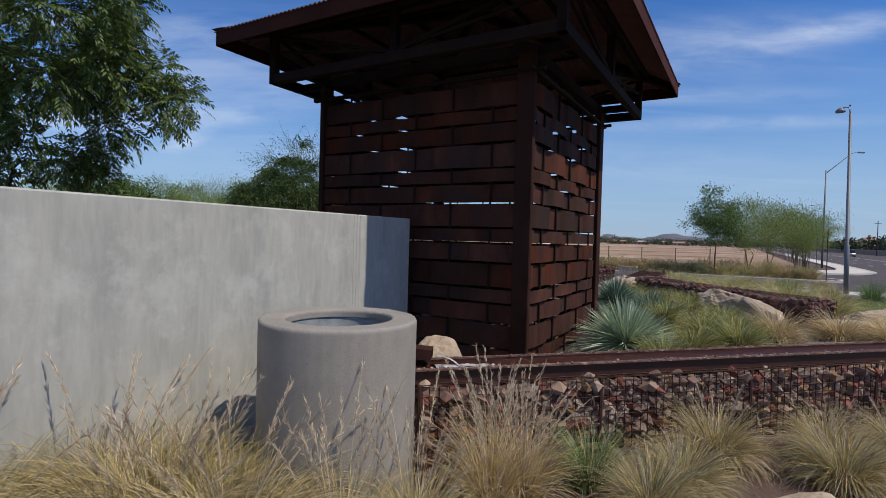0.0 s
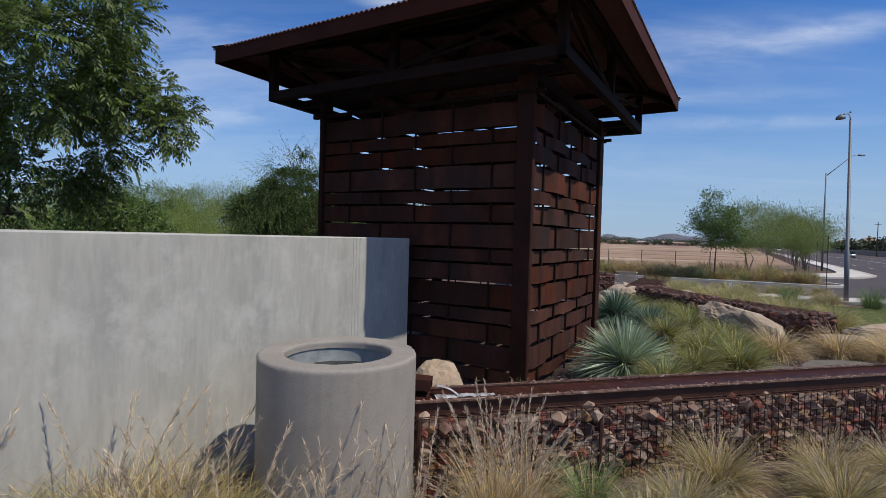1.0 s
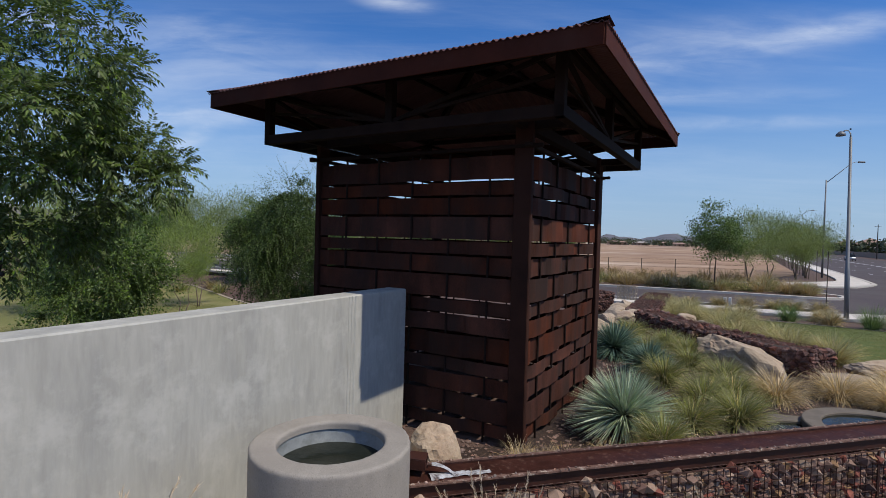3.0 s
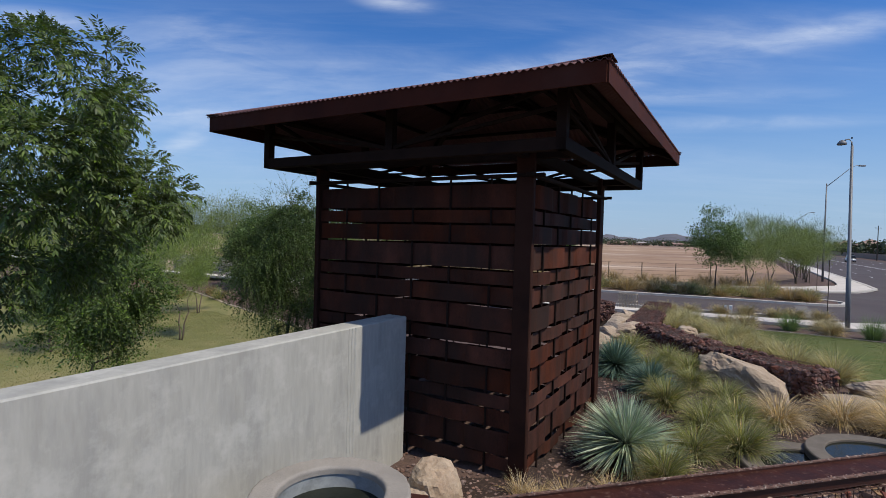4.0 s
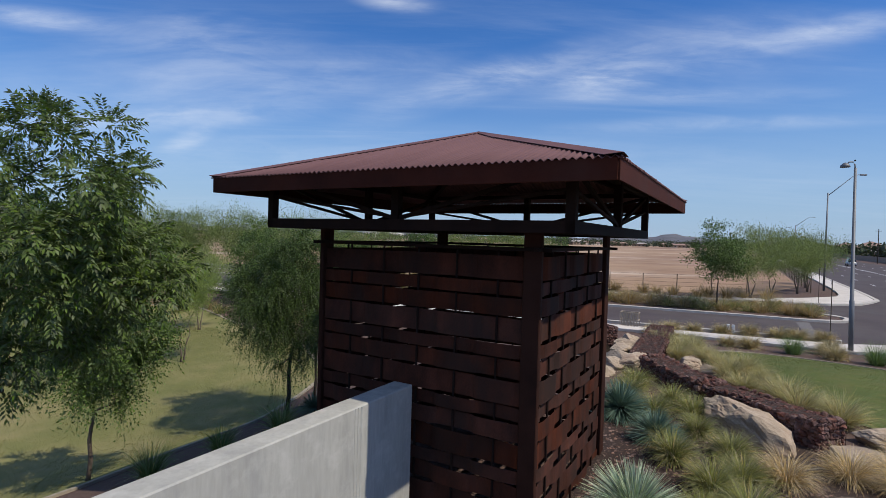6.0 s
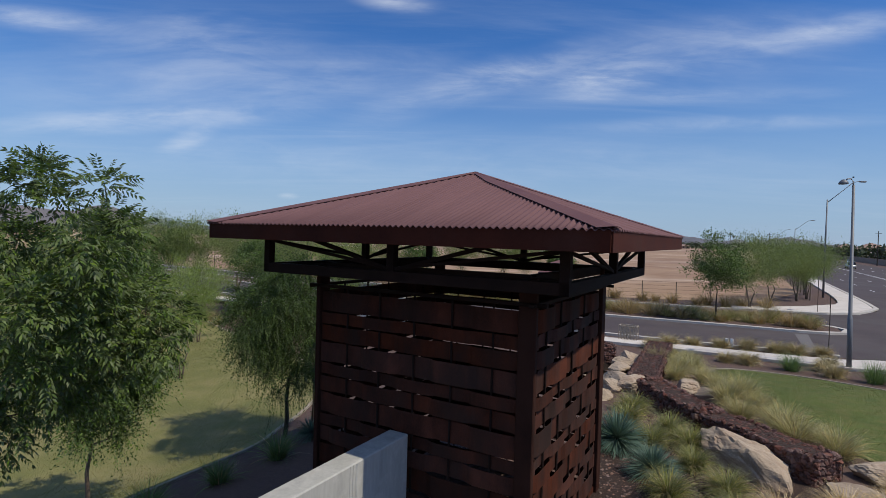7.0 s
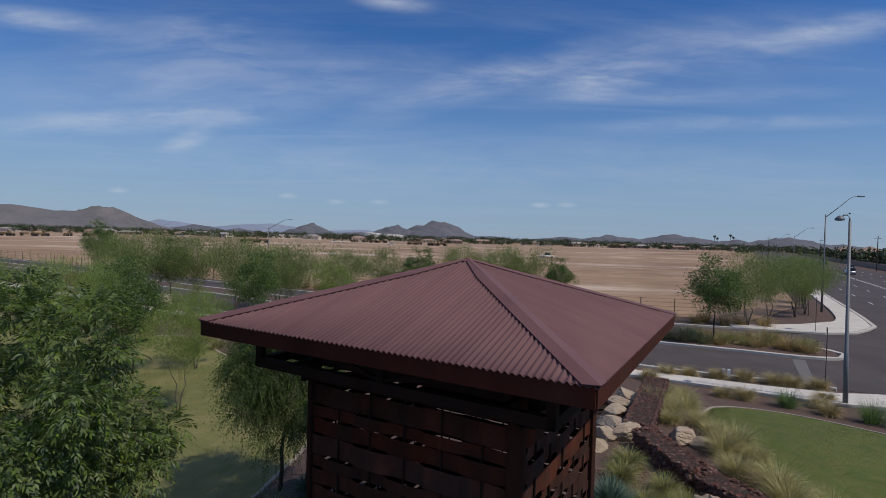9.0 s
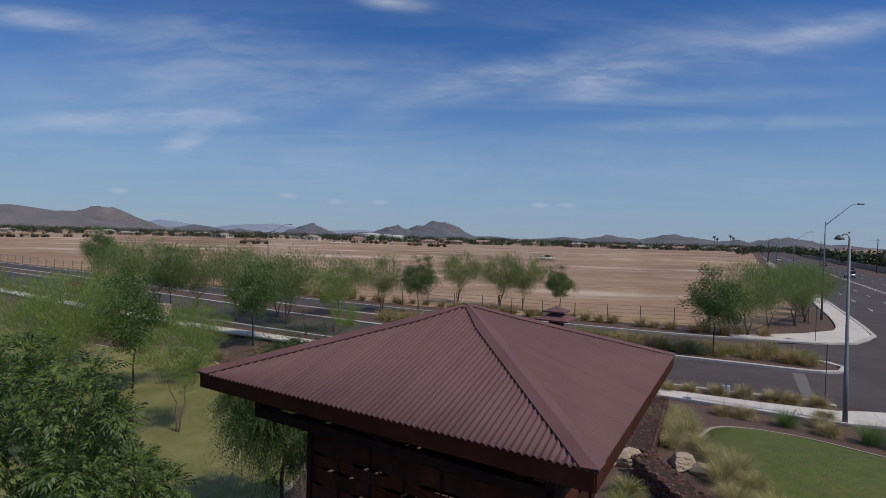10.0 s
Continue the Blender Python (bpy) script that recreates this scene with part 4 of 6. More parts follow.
def gabion(label, base, along, width, height, z0, seed, stone_mat, pieces=True, size=0.14, lift=0.0):
    """A wire cage filled with stones. base: the near end of its face (world x, y); along: list of face points; width: depth behind the face."""
    r = random.Random(seed)
    g = thing("gabion", pose(base[0], base[1], z0), label, "gabion", "gabion walls")
    pts = [Vector((p[0] - base[0], p[1] - base[1])) for p in along]
    core, wires, rest = Pile(), Pile(), Pile()
    count = 0
    for p, q in zip(pts, pts[1:]):
        d = (q - p)
        L = d.length
        d.normalize()
        n = Vector((-d.y, d.x)) * (1 if width > 0 else -1)
        W = abs(width)
        ins = 0.06
        a, b = p + n * ins + d * ins, q + n * ins - d * ins
        c, e = q + n * (W - ins) - d * ins, p + n * (W - ins) + d * ins
        hv = height - 0.05
        # solid dark box that closes the gaps behind the stones
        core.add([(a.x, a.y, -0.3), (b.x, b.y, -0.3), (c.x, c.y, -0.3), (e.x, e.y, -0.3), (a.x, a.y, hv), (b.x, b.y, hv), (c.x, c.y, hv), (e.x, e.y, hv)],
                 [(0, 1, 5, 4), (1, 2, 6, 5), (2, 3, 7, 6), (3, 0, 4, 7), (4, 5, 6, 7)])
        # stones on the face, the ends and the top
        spots = []
        k = size * 0.72
        for i in range(int(L / k)):
            for j in range(int(height / (k * 0.8)) + 1):
                s, hz = (i + 0.5 + 0.5 * (j % 2) + r.uniform(-0.25, 0.25)) * k, (j + 0.45 + r.uniform(-0.2, 0.2)) * k * 0.8
                if hz < height - 0.02 and s < L:
                    spots.append((p + d * s + n * r.uniform(0.062, 0.085), hz))
                    if not pieces:
                        spots.append((p + d * s + n * (W - r.uniform(0.05, 0.08)), hz))
        for i in range(int(L / k)):
            for j in range(int(W / k)):
                spots.append((p + d * ((i + 0.5 + r.uniform(-0.3, 0.3)) * k) + n * ((j + 0.5 + r.uniform(-0.3, 0.3)) * k), height - r.uniform(0.08, 0.12)))
        for end in (p, q):
            for i in range(int(W / k)):
                for j in range(int(height / (k * 0.8)) + 1):
                    hz = (j + 0.5 + r.uniform(-0.2, 0.2)) * k * 0.8
                    if hz < height:
                        spots.append((end + n * ((i + 0.5) * k) + d * (0.06 if end is p else -0.06), hz))
        for s, hz in spots:
            me = r.choice(STONES)
            sc = size * r.uniform(0.9, 1.45)
            m = Matrix.LocRotScale((s.x, s.y, hz), Euler((r.uniform(-0.6, 0.6), r.uniform(-0.6, 0.6), r.uniform(0, 6.3))), (sc, sc, sc))
            if pieces and count < 300:
                ob = new("stone", me)
                ob.parent = g
                ob.matrix_local = m
                count += 1
            else:
                rest.add([m @ v.co for v in me.vertices], [tuple(f.vertices) for f in me.polygons])
        # wire mesh on face, top, and ends
        step = 0.095
        t = 0.0052 if pieces else 0.003
        up_ = Vector((0, 0, 1))
        d3, n3, p3 = Vector((d.x, d.y, 0)), Vector((n.x, n.y, 0)), Vector((p.x, p.y, 0))

        def grid(o, u_, ul, v_, vl):
            for i in range(int(ul / step) + 1):
                j_ = r.uniform(-0.012, 0.012)
                vs_, fs_ = tube([o + u_ * (i * step), o + u_ * (i * step + j_) + v_ * vl * 0.5, o + u_ * (i * step) + v_ * vl], [t] * 3, 3)
                wires.add(vs_, fs_)
            for i in range(int(vl / step) + 1):
                j_ = r.uniform(-0.012, 0.012)
                vs_, fs_ = tube([o + v_ * (i * step), o + v_ * (i * step + j_) + u_ * ul * 0.5, o + v_ * (i * step) + u_ * ul], [t] * 3, 3)
                wires.add(vs_, fs_)
        # laced seams between the baskets
        for i in range(int(L / 1.9) + 1 if pieces else 0):
            o = p3 + d3 * (i * 1.9) - n3 * 0.012
            vs_, fs_ = tube([o, o + up_ * height, o + up_ * height + n3 * W], [0.02] * 3, 6)
            wires.add(vs_, fs_)
        grid(p3 - n3 * 0.012, d3, L, up_, height)
        grid(p3 + up_ * (height + 0.012), d3, L, n3, W)
        grid(p3 - d3 * 0.012, n3, W, up_, height)
        grid(p3 + d3 * (L + 0.012), n3, W, up_, height)
    core.make("fill", M_DARK, g, "plain dark core box behind the stones")
    wires.make("wire_mesh", M_WIRE, g, "rusted welded wire mesh")
    if rest.v:
        ob = rest.make("stone_fill", stone_mat, g, "rough broken stones")
        ob["kind"] = "stuff"
    return g


def gl(s, n=0.0):
    """World x, y at s along the front gabion and n behind its face."""
    return G0.x + GD.x * s - GD.y * n, G0.y + GD.y * s + GD.x * n


gabion("wire cage wall of red and grey stones carrying a trough", gl(0), [gl(0), gl(9.5)], 0.62, 0.76, 0.0, 11, M_STONEJ, True, 0.138)
gabion("wire cage wall of dark red lava stones in the bed", (8.2, 10.72), [(8.2, 10.72), (7.2, 13.4), (6.85, 16.3)], 0.8, 0.62, 0.45, 12, M_LAVA, False, 0.125)
gabion("wire cage wall of dark red lava stones beside boulders", (6.9, 16.6), [(6.9, 16.6), (9.9, 22.4)], 0.95, 0.6, 0.42, 13, M_LAVA, False, 0.125)

gabion("short wire cage of dark lava stones beside the rock cascade", (5.75, 20.6), [(5.75, 20.6), (7.0, 20.95)], 0.9, 0.72, 0.42, 14, M_LAVA, False, 0.125)

# steel trough on the front gabion
TW, TH = 0.40, 0.14
trough = thing("water_trough", pose(*gl(-0.15, 0.055), 0.765, 0, 0, math.degrees(math.atan2(GD.y, GD.x))), "long rusted steel water trough lying on the stone-filled cage", "trough")
TLEN = 9.6
M_FILM = mat("wet_rust", (0.026, 0.0105, 0.008), (0.065, 0.025, 0.019), 5, 9, 0.5, 0, 0.7, 30, spots=(0.15, 0.09, 0.07), spot_scale=14, spot_mix=0.5, spot_lo=0.56, spot_hi=0.68, spec=0.06)
bm = bmesh.new()
add_box(bm, (0, 0, 0), (TLEN, TW, 0.012), 0.002)
part("base_plate", bm, M_TROUGH, trough)
for y in (0.0, TW - 0.012):
    bm = bmesh.new()
    add_box(bm, (0, y, 0.012), (TLEN, y + 0.012, TH), 0.002)
    side = part("side_plate", bm, M_TROUGH, trough)
    # crusted lip, uneven with lime
    vs, fs = [], []
    y0, y1 = (y - 0.045, y + 0.002) if y == 0 else (y - 0.002, y + 0.026)
    for i in range(481):
        x = TLEN * i / 480
        k = 0.006 * noise.noise(Vector((x * 9, y * 5, 0))) + 0.004 * noise.noise(Vector((x * 37, y * 5, 2)))
        vs += [(x, y0 + k, TH - 0.004), (x, y0 + k, TH + 0.012 + k), (x, y1 + k, TH + 0.013 - k), (x, y1 + k, TH - 0.004)]
    for i in range(480):
        a = i * 4
        fs += [(a, a + 4, a + 5, a + 1), (a + 1, a + 5, a + 6, a + 2), (a + 2, a + 6, a + 7, a + 3)]
    mesh_object("lip", vs, fs, M_CRUST, side, "lime-crusted steel lip")
crumbs = Pile()
r = random.Random(41)
for i in range(520):
    x, y = r.uniform(0.05, TLEN - 0.05), r.choice((-0.03, -0.015, TW - 0.01, TW + 0.008)) + r.gauss(0, 0.016)
    sz = r.uniform(0.006, 0.034) * r.uniform(0.6, 1.0)
    m = Matrix.LocRotScale((x, y, TH + 0.014 + sz * 0.2), Euler((r.uniform(-0.5, 0.5), r.uniform(-0.5, 0.5), r.uniform(0, 6.3))), (sz * 1.3, sz, sz * 0.7))
    me = STONES[i % 8]
    crumbs.add([m @ v.co for v in me.vertices], [tuple(f.vertices) for f in me.polygons])
crumbs.make("crust", mat("crust_crumb", (0.07, 0.036, 0.028), (0.3, 0.2, 0.16), 9, 6, 0.95, 0, 0.4, 50, vary=0.6, island=True), trough, "crumbled rust and lime on the lip")["kind"] = "stuff"
bm = bmesh.new()
add_box(bm, (0.0, 0.012, 0.012), (0.012, TW - 0.012, TH))
part("end_plate", bm, M_TROUGH, trough)
bm = bmesh.new()
add_box(bm, (0.015, 0.014, 0.014), (TLEN, TW - 0.014, 0.115))
part("water", bm, M_FILM, trough, "shallow brown running water")

# ---- plants ----
def fast_mesh(name, V, F, material, parent=None, label="", smooth=False):
    """Mesh from an array of places and an array of faces of one size."""
    V, F = np.asarray(V, np.float32), np.asarray(F, np.int32)
    me = bpy.data.meshes.new(name)
    k = F.shape[1]
    me.vertices.add(len(V))
    me.vertices.foreach_set("co", V.ravel())
    me.loops.add(F.size)
    me.loops.foreach_set("vertex_index", F.ravel())
    me.polygons.add(len(F))
    me.polygons.foreach_set("loop_start", np.arange(0, F.size, k, dtype=np.int32))
    me.polygons.foreach_set("loop_total", np.full(len(F), k, np.int32))
    if smooth:
        me.polygons.foreach_set("use_smooth", np.ones(len(F), bool))
    me.update(calc_edges=True)
    me.materials.append(material)
    ob = new(name, me)
    if parent:
        ob.parent = parent
    if label:
        ob["label"] = label
    return ob


def unit(v):
    return v / np.maximum(np.linalg.norm(v, axis=-1, keepdims=True), 1e-9)


def leaves(P, D, length, width, g, droop=0.0):
    """Diamond leaves at P along D: four corners each, slightly folded."""
    n = len(P)
    D = unit(D + np.array([0, 0, -droop]))
    side = unit(np.cross(D, unit(g.normal(size=(n, 3)))))
    nor = np.cross(side, D)
    L = (length * g.uniform(0.7, 1.25, n))[:, None]
    W = (width * g.uniform(0.75, 1.2, n))[:, None]
    mid = P + D * L * 0.45 - nor * L * 0.06
    V = np.stack([P, mid + side * W * 0.5, P + D * L, mid - side * W * 0.5], 1).reshape(-1, 3)
    F = np.arange(4 * n).reshape(-1, 4)
    return V, F


def crown_points(g, count, center, radii, hollow=0.35, bumps=0.3, seed=0, floor=-9, taper=0.0):
    """Places for clumps in an uneven crown."""
    out = []
    while len(out) < count:
        d = unit(g.normal(size=3))
        r = g.uniform(hollow, 1.0) ** 0.6
        lump = 1 + bumps * noise.noise(Vector(d) * 1.9 + Vector((seed, 2.0 * seed, 0)))
        q = d * np.array(radii) * r * lump
        if d[2] < 0:
            q[:2] *= 1 + taper * d[2]
        p = np.array(center) + q
        if p[2] > floor:
            out.append(p)
    return np.array(out)


def limbs(g, trunk, targets, base_r, sway=0.25, twig=0.006):
    """Tapered trunk and limbs that reach every target; returns one pile."""
    pile = Pile()
    n = len(trunk)
    pile.add(*tube([Vector(p) for p in trunk], [base_r * (1 - 0.45 * i / (n - 1)) for i in range(n)], 8))
    top = np.array(trunk[-1])
    order = np.argsort(np.linalg.norm(targets - top, axis=1))
    known = [(np.array(p, float), base_r * 0.62) for p in trunk[len(trunk) // 2:]]
    for k in order:
        t = targets[k]
        best = min(known, key=lambda q: np.linalg.norm(q[0] - t) + 0.35 * max(0, q[0][2] - t[2]))
        p, r0 = best
        d = t - p
        L = np.linalg.norm(d)
        off = g.normal(size=3) * sway * L * 0.3
        off[2] = abs(off[2]) * 0.7
        pts = [p, p + d * 0.33 + off * 0.7, p + d * 0.68 + off, t]
        r1 = max(twig, r0 * 0.42)
        rs = [r0 * 0.72, r0 * 0.6, r0 * 0.5, r1]
        pile.add(*tube([Vector(q) for q in pts], rs, 5))
        known += [(pts[1], rs[1]), (pts[2], rs[2]), (t, r1)]
    return pile


def broad_tree(label, place, trunk_h, center, radii, seed, material, bark, clumps, per, leaf, kind="small", spread=0.32, base_r=0.07, lean=(0.1, 0.05), group="", trunks=1, droop=0.25, name="tree", taper=0.0, bumps=None, hollow=None):
    g = np.random.default_rng(seed)
    th = thing(name, pose(*place), label, "tree", group)
    T = crown_points(g, clumps, center, radii, hollow or 0.3, bumps or 0.45, seed, taper=taper)
    wood = None
    for k in range(trunks):
        a = 2 * math.pi * k / max(trunks, 1) + seed
        lx, ly = lean[0] + (0.25 * math.cos(a) if trunks > 1 else 0), lean[1] + (0.25 * math.sin(a) if trunks > 1 else 0)
        trunk = [(0.06 * math.cos(a) * (trunks > 1), 0.06 * math.sin(a) * (trunks > 1), -0.1)] + [(lx * s + 0.03 * math.sin(s * 7 + k), ly * s + 0.03 * math.cos(s * 5), trunk_h * s) for s in (0.3, 0.6, 0.85, 1.0)]
        part_T = T[k::trunks]
        w = limbs(g, trunk, part_T, base_r)
        if wood is None:
            wood = w
        else:
            wood.add(w.v, w.f)
    wood.make("trunk", bark, th, smooth=True)
    P = np.repeat(T, per, 0)
    n = len(P)
    if kind == "pinnate":
        # compound leaves: leaflets in pairs along an arching stalk
        rad = spread * g.uniform(0.1, 1.0, n) ** 0.5
        dirs = unit(g.normal(size=(n, 3)) + np.array([0, 0, 0.35]))
        out = unit(P - np.array(center)) * 0.28
        base = P + dirs * rad[:, None]
        D = unit(dirs + out + np.stack([0 * rad, 0 * rad, g.normal(-0.12, 0.3, n)], 1))
        pairs = 5
        stalk = 0.19 * g.uniform(0.75, 1.25, n)
        side = unit(np.cross(D, np.array([0, 0, 1.0]) + 0.4 * g.normal(size=(n, 3))))
        VV, m = [], 0
        for q in range(pairs):
            f = (q + 1) / pairs
            pos = base + D * (stalk * f)[:, None] - np.array([0, 0, 0.22]) * (stalk * f * f)[:, None]
            dn = unit(D - np.array([0, 0, 0.44]) * f)
            for sg in (1, -1):
                ld = unit(side * sg * (0.9 if q < pairs - 1 else 0.3) + dn * 0.75 + np.array([0, 0, -0.25]))
                nrm = unit(np.cross(side, dn) + 0.4 * g.normal(size=(n, 3)))
                sd = unit(np.cross(ld, nrm))
                Ln = (leaf[0] * g.uniform(0.8, 1.15, n))[:, None]
                Wn = (leaf[1] * g.uniform(0.85, 1.15, n))[:, None]
                md = pos + ld * Ln * 0.45 + nrm * Ln * 0.05
                tip = pos + ld * Ln - np.array([0, 0, 0.12]) * Ln
                VV.append(np.stack([pos, md + sd * Wn * 0.5, tip, md - sd * Wn * 0.5], 1))
        V = np.concatenate(VV, 0).reshape(-1, 3)
        F = np.arange(len(V)).reshape(-1, 4)
    elif kind == "strand":
        # arching sprays that end in hanging, leafy tips
        d0 = unit(g.normal(size=(n, 3)) + unit(P - np.array(center)) * 0.9 + np.array([0, 0, 0.35]))
        long_ = spread * g.uniform(0.6, 1.5, n)
        steps, VV, FF, o = 11, [], [], 0
        mid_ = []
        for q in range(steps):
            f = (q + 1) / steps
            pos = P + d0 * (long_ * f)[:, None] - np.array([0, 0, 1.0]) * (droop * long_ * f * f)[:, None]
            mid_.append(pos)
            v, f_ = leaves(pos + 0.012 * g.normal(size=(n, 3)), unit(d0 + 1.1 * g.normal(size=(n, 3)) + np.array([0, 0, -0.5 * f])), leaf[0], leaf[1], g)
            VV.append(v)
            FF.append(f_ + o)
            o += len(v)
        # thin twig along every spray
        sd = unit(np.cross(d0, np.array([0, 0, 1.0]))) * 0.0022
        for a, b in zip([P] + mid_[1::3], mid_[1::3]):
            VV.append(np.stack([a - sd, a + sd, b + sd, b - sd], 1).reshape(-1, 3))
            FF.append(np.arange(4 * n).reshape(-1, 4) + o)
            o += 4 * n
        V, F = np.concatenate(VV), np.concatenate(FF)
    elif kind == "broom":
        # fine upright twigs with tiny leaves
        dirs = unit(g.normal(size=(n, 3)) * np.array([0.8, 0.8, 0.5]) + unit(P - np.array(center)) * 0.6 + np.array([0, 0, 1.1]))
        base = P + g.normal(size=(n, 3)) * spread
        V, F = leaves(base, dirs, leaf[0], leaf[1], g)
    else:
        base = P + g.normal(size=(n, 3)) * spread * np.array([1, 1, 0.75])
        dirs = unit(g.normal(size=(n, 3)) + unit(P - np.array(center)) * 0.6)
        V, F = leaves(base, dirs, leaf[0], leaf[1], g, droop)
    fast_mesh("crown", V, F, material, th)
    return th


def blades(g, count, length, spread, width, arch, segs=4, inner=0.12):
    """Arching grass blades from one root: strips that taper to a point."""
    a = g.uniform(0, 2 * math.pi, count)
    lean = np.abs(g.normal(0, spread, count)) + 0.05
    L = length * g.uniform(0.55, 1.15, count)
    r0 = inner * np.sqrt(g.uniform(0, 1, count))
    h = np.stack([np.cos(a), np.sin(a), 0 * a], 1)
    root = h * r0[:, None] + np.stack([g.normal(0, 0.02, count), g.normal(0, 0.02, count), 0 * a], 1)
    side = np.stack([-np.sin(a), np.cos(a), 0 * a], 1)
    side = unit(side + 0.5 * g.normal(size=(count, 3)))
    rows_ = []
    p = root.copy()
    ang = lean.copy()
    drift = np.stack([-np.sin(a), np.cos(a), 0 * a], 1) * g.normal(0, 0.22, count)[:, None]
    for k in range(segs + 1):
        w = width * (1 - k / segs) ** 0.7 + 0.0006
        rows_.append((p - side * w * 0.5, p + side * w * 0.5))
        step = L / segs
        d = h * np.sin(ang)[:, None] + np.array([0, 0, 1.0]) * np.cos(ang)[:, None]
        p = p + (d + drift * (k / segs)) * step[:, None]
        ang = ang + arch * g.uniform(0.5, 1.4, count) / segs * (0.6 + lean)
    V = np.stack([q for r_ in rows_ for q in r_], 1)
    m = 2 * (segs + 1)
    F = np.array([(2 * k, 2 * k + 1, 2 * k + 3, 2 * k + 2) for k in range(segs)])
    F = (np.arange(count)[:, None, None] * m + F[None]).reshape(-1, 4)
    return V.reshape(-1, 3), F


def tussock(name, label, seed, material, count, length, spread, width, arch, group, plumes=0, plume_len=1.1, inner=0.12, dead=0):
    """A grass clump at the origin: blades, a dead skirt, and feathery seed stalks."""
    g = np.random.default_rng(seed)
    th = thing(name, Matrix.Identity(4), label, "grass", group)
    fast_mesh("foliage", *blades(g, count, length, spread, width, arch, inner=inner), material, th)
    if dead:
        fast_mesh("dry_foliage", *blades(g, dead, length * 0.95, spread * 1.25, width, arch * 1.2, inner=inner), M_GRASS_DRY, th, "straw-coloured dead blades")
    if plumes:
        VV, FF, o = [], [], 0
        for k in range(plumes):
            a, ln = g.uniform(0, 2 * math.pi), abs(g.normal(0.12, 0.22))
            L = plume_len * g.uniform(0.7, 1.15)
            h = np.array([math.cos(a), math.sin(a), 0])
            pts = []
            p = h * 0.08
            for s in range(8):
                pts.append(p)
                th_ = ln + 0.5 * (s / 7) ** 2
                p = p + (h * math.sin(th_) + np.array([0, 0, math.cos(th_)])) * L / 8
            pts = np.array(pts)
            side = np.array([-h[1], h[0], 0])
            st = np.concatenate([np.stack([q - side * 0.0014, q + side * 0.0014]) for q in pts])
            VV.append(st)
            FF.append(np.array([(2 * i, 2 * i + 1, 2 * i + 3, 2 * i + 2) for i in range(7)]) + o)
            o += len(st)
            m = 64
            f = g.uniform(4.6, 7, m)
            i0 = f.astype(int).clip(0, 6)
            q = pts[i0] + (pts[np.minimum(i0 + 1, 7)] - pts[i0]) * (f - i0)[:, None]
            d = unit(pts[7] - pts[5]) + 0.2 * g.normal(size=(m, 3))
            V, F = leaves(q, d, 0.06, 0.005, g, 0.1)
            VV.append(V)
            FF.append(F + o)
            o += len(V)
        fast_mesh("plume_spray", np.concatenate(VV), np.concatenate(FF), M_PLUME, th, "pale feathery seed stalks")
    return th


def scatter(proto, places, seed, smin=0.85, smax=1.2, first=True):
    """Copies of a clump standing on the ground."""
    r = random.Random(seed)
    for i, (x, y) in enumerate(places):
        s = r.uniform(smin, smax)
        m = Matrix.LocRotScale((x, y, gz(x, y) - 0.01), Euler((r.uniform(-0.05, 0.05), r.uniform(-0.05, 0.05), r.uniform(0, 6.28))), (s, s, s * r.uniform(0.9, 1.1)))
        if i == 0 and first:
            proto.matrix_world = m
        else:
            c = copy_thing(proto, m)
            c.matrix_world = m


# grasses before the wall, the well and the front gabion
fringe = tussock("grass_clump", "straw-coloured bunch grass with feathery seed stalks by the wall", 1, M_GRASS, 1100, 0.92, 0.5, 0.0058, 2.4, "front grasses", 14, 1.25, 0.32, 2100)
scatter(fringe, [(-2.3, 3.6), (-1.32, 3.3), (-2.85, 2.85), (-1.8, 3.35)], 1, 1.08, 1.2)
fringe2 = tussock("grass_clump", "yellowing bunch grass with pale plumes at the well's foot", 2, M_GRASS, 700, 0.72, 0.45, 0.006, 2.2, "front grasses", 20, 1.3, 0.2, 900)
scatter(fringe2, [(-0.62, 3.35), (-0.15, 3.55), (-1.75, 3.75)], 2, 0.8, 0.95)
plumed = tussock("grass_clump", "tall straw bunch grass with drooping silver plumes by the stone cage", 3, M_GRASS_DRY, 460, 0.95, 0.32, 0.0075, 1.3, "front grasses", 34, 1.45, 0.16, 160)
scatter(plumed, [(0.45, 4.15), (0.72, 4.3)], 3, 0.85, 1.0)
fresh = tussock("grass_clump", "fresh green bunch grass before the stone cage", 4, M_GRASS_G, 620, 0.72, 0.34, 0.0075, 1.3, "front grasses", 5, 0.95, 0.12, 90)
scatter(fresh, [(1.35, 4.5)], 4, 0.9, 1.0)
mound = tussock("grass_clump", "rounded yellow-green bunch grass before the stone cage", 5, M_GRASS, 1000, 0.74, 0.5, 0.007, 1.8, "front grasses", 4, 0.85, 0.16, 950)
scatter(mound, [(2.12, 4.4), (3.62, 4.55), (4.3, 4.3), (1.68, 4.0)], 5, 0.72, 0.84)
mound_t = tussock("grass_clump", "orange-tipped bunch grass before the stone cage", 25, M_GRASS, 760, 0.76, 0.44, 0.007, 1.7, "front grasses", 5, 0.85, 0.15, 1000)
scatter(mound_t, [(2.72, 4.98), (3.9, 5.15), (4.75, 5.25)], 15, 0.78, 0.9)

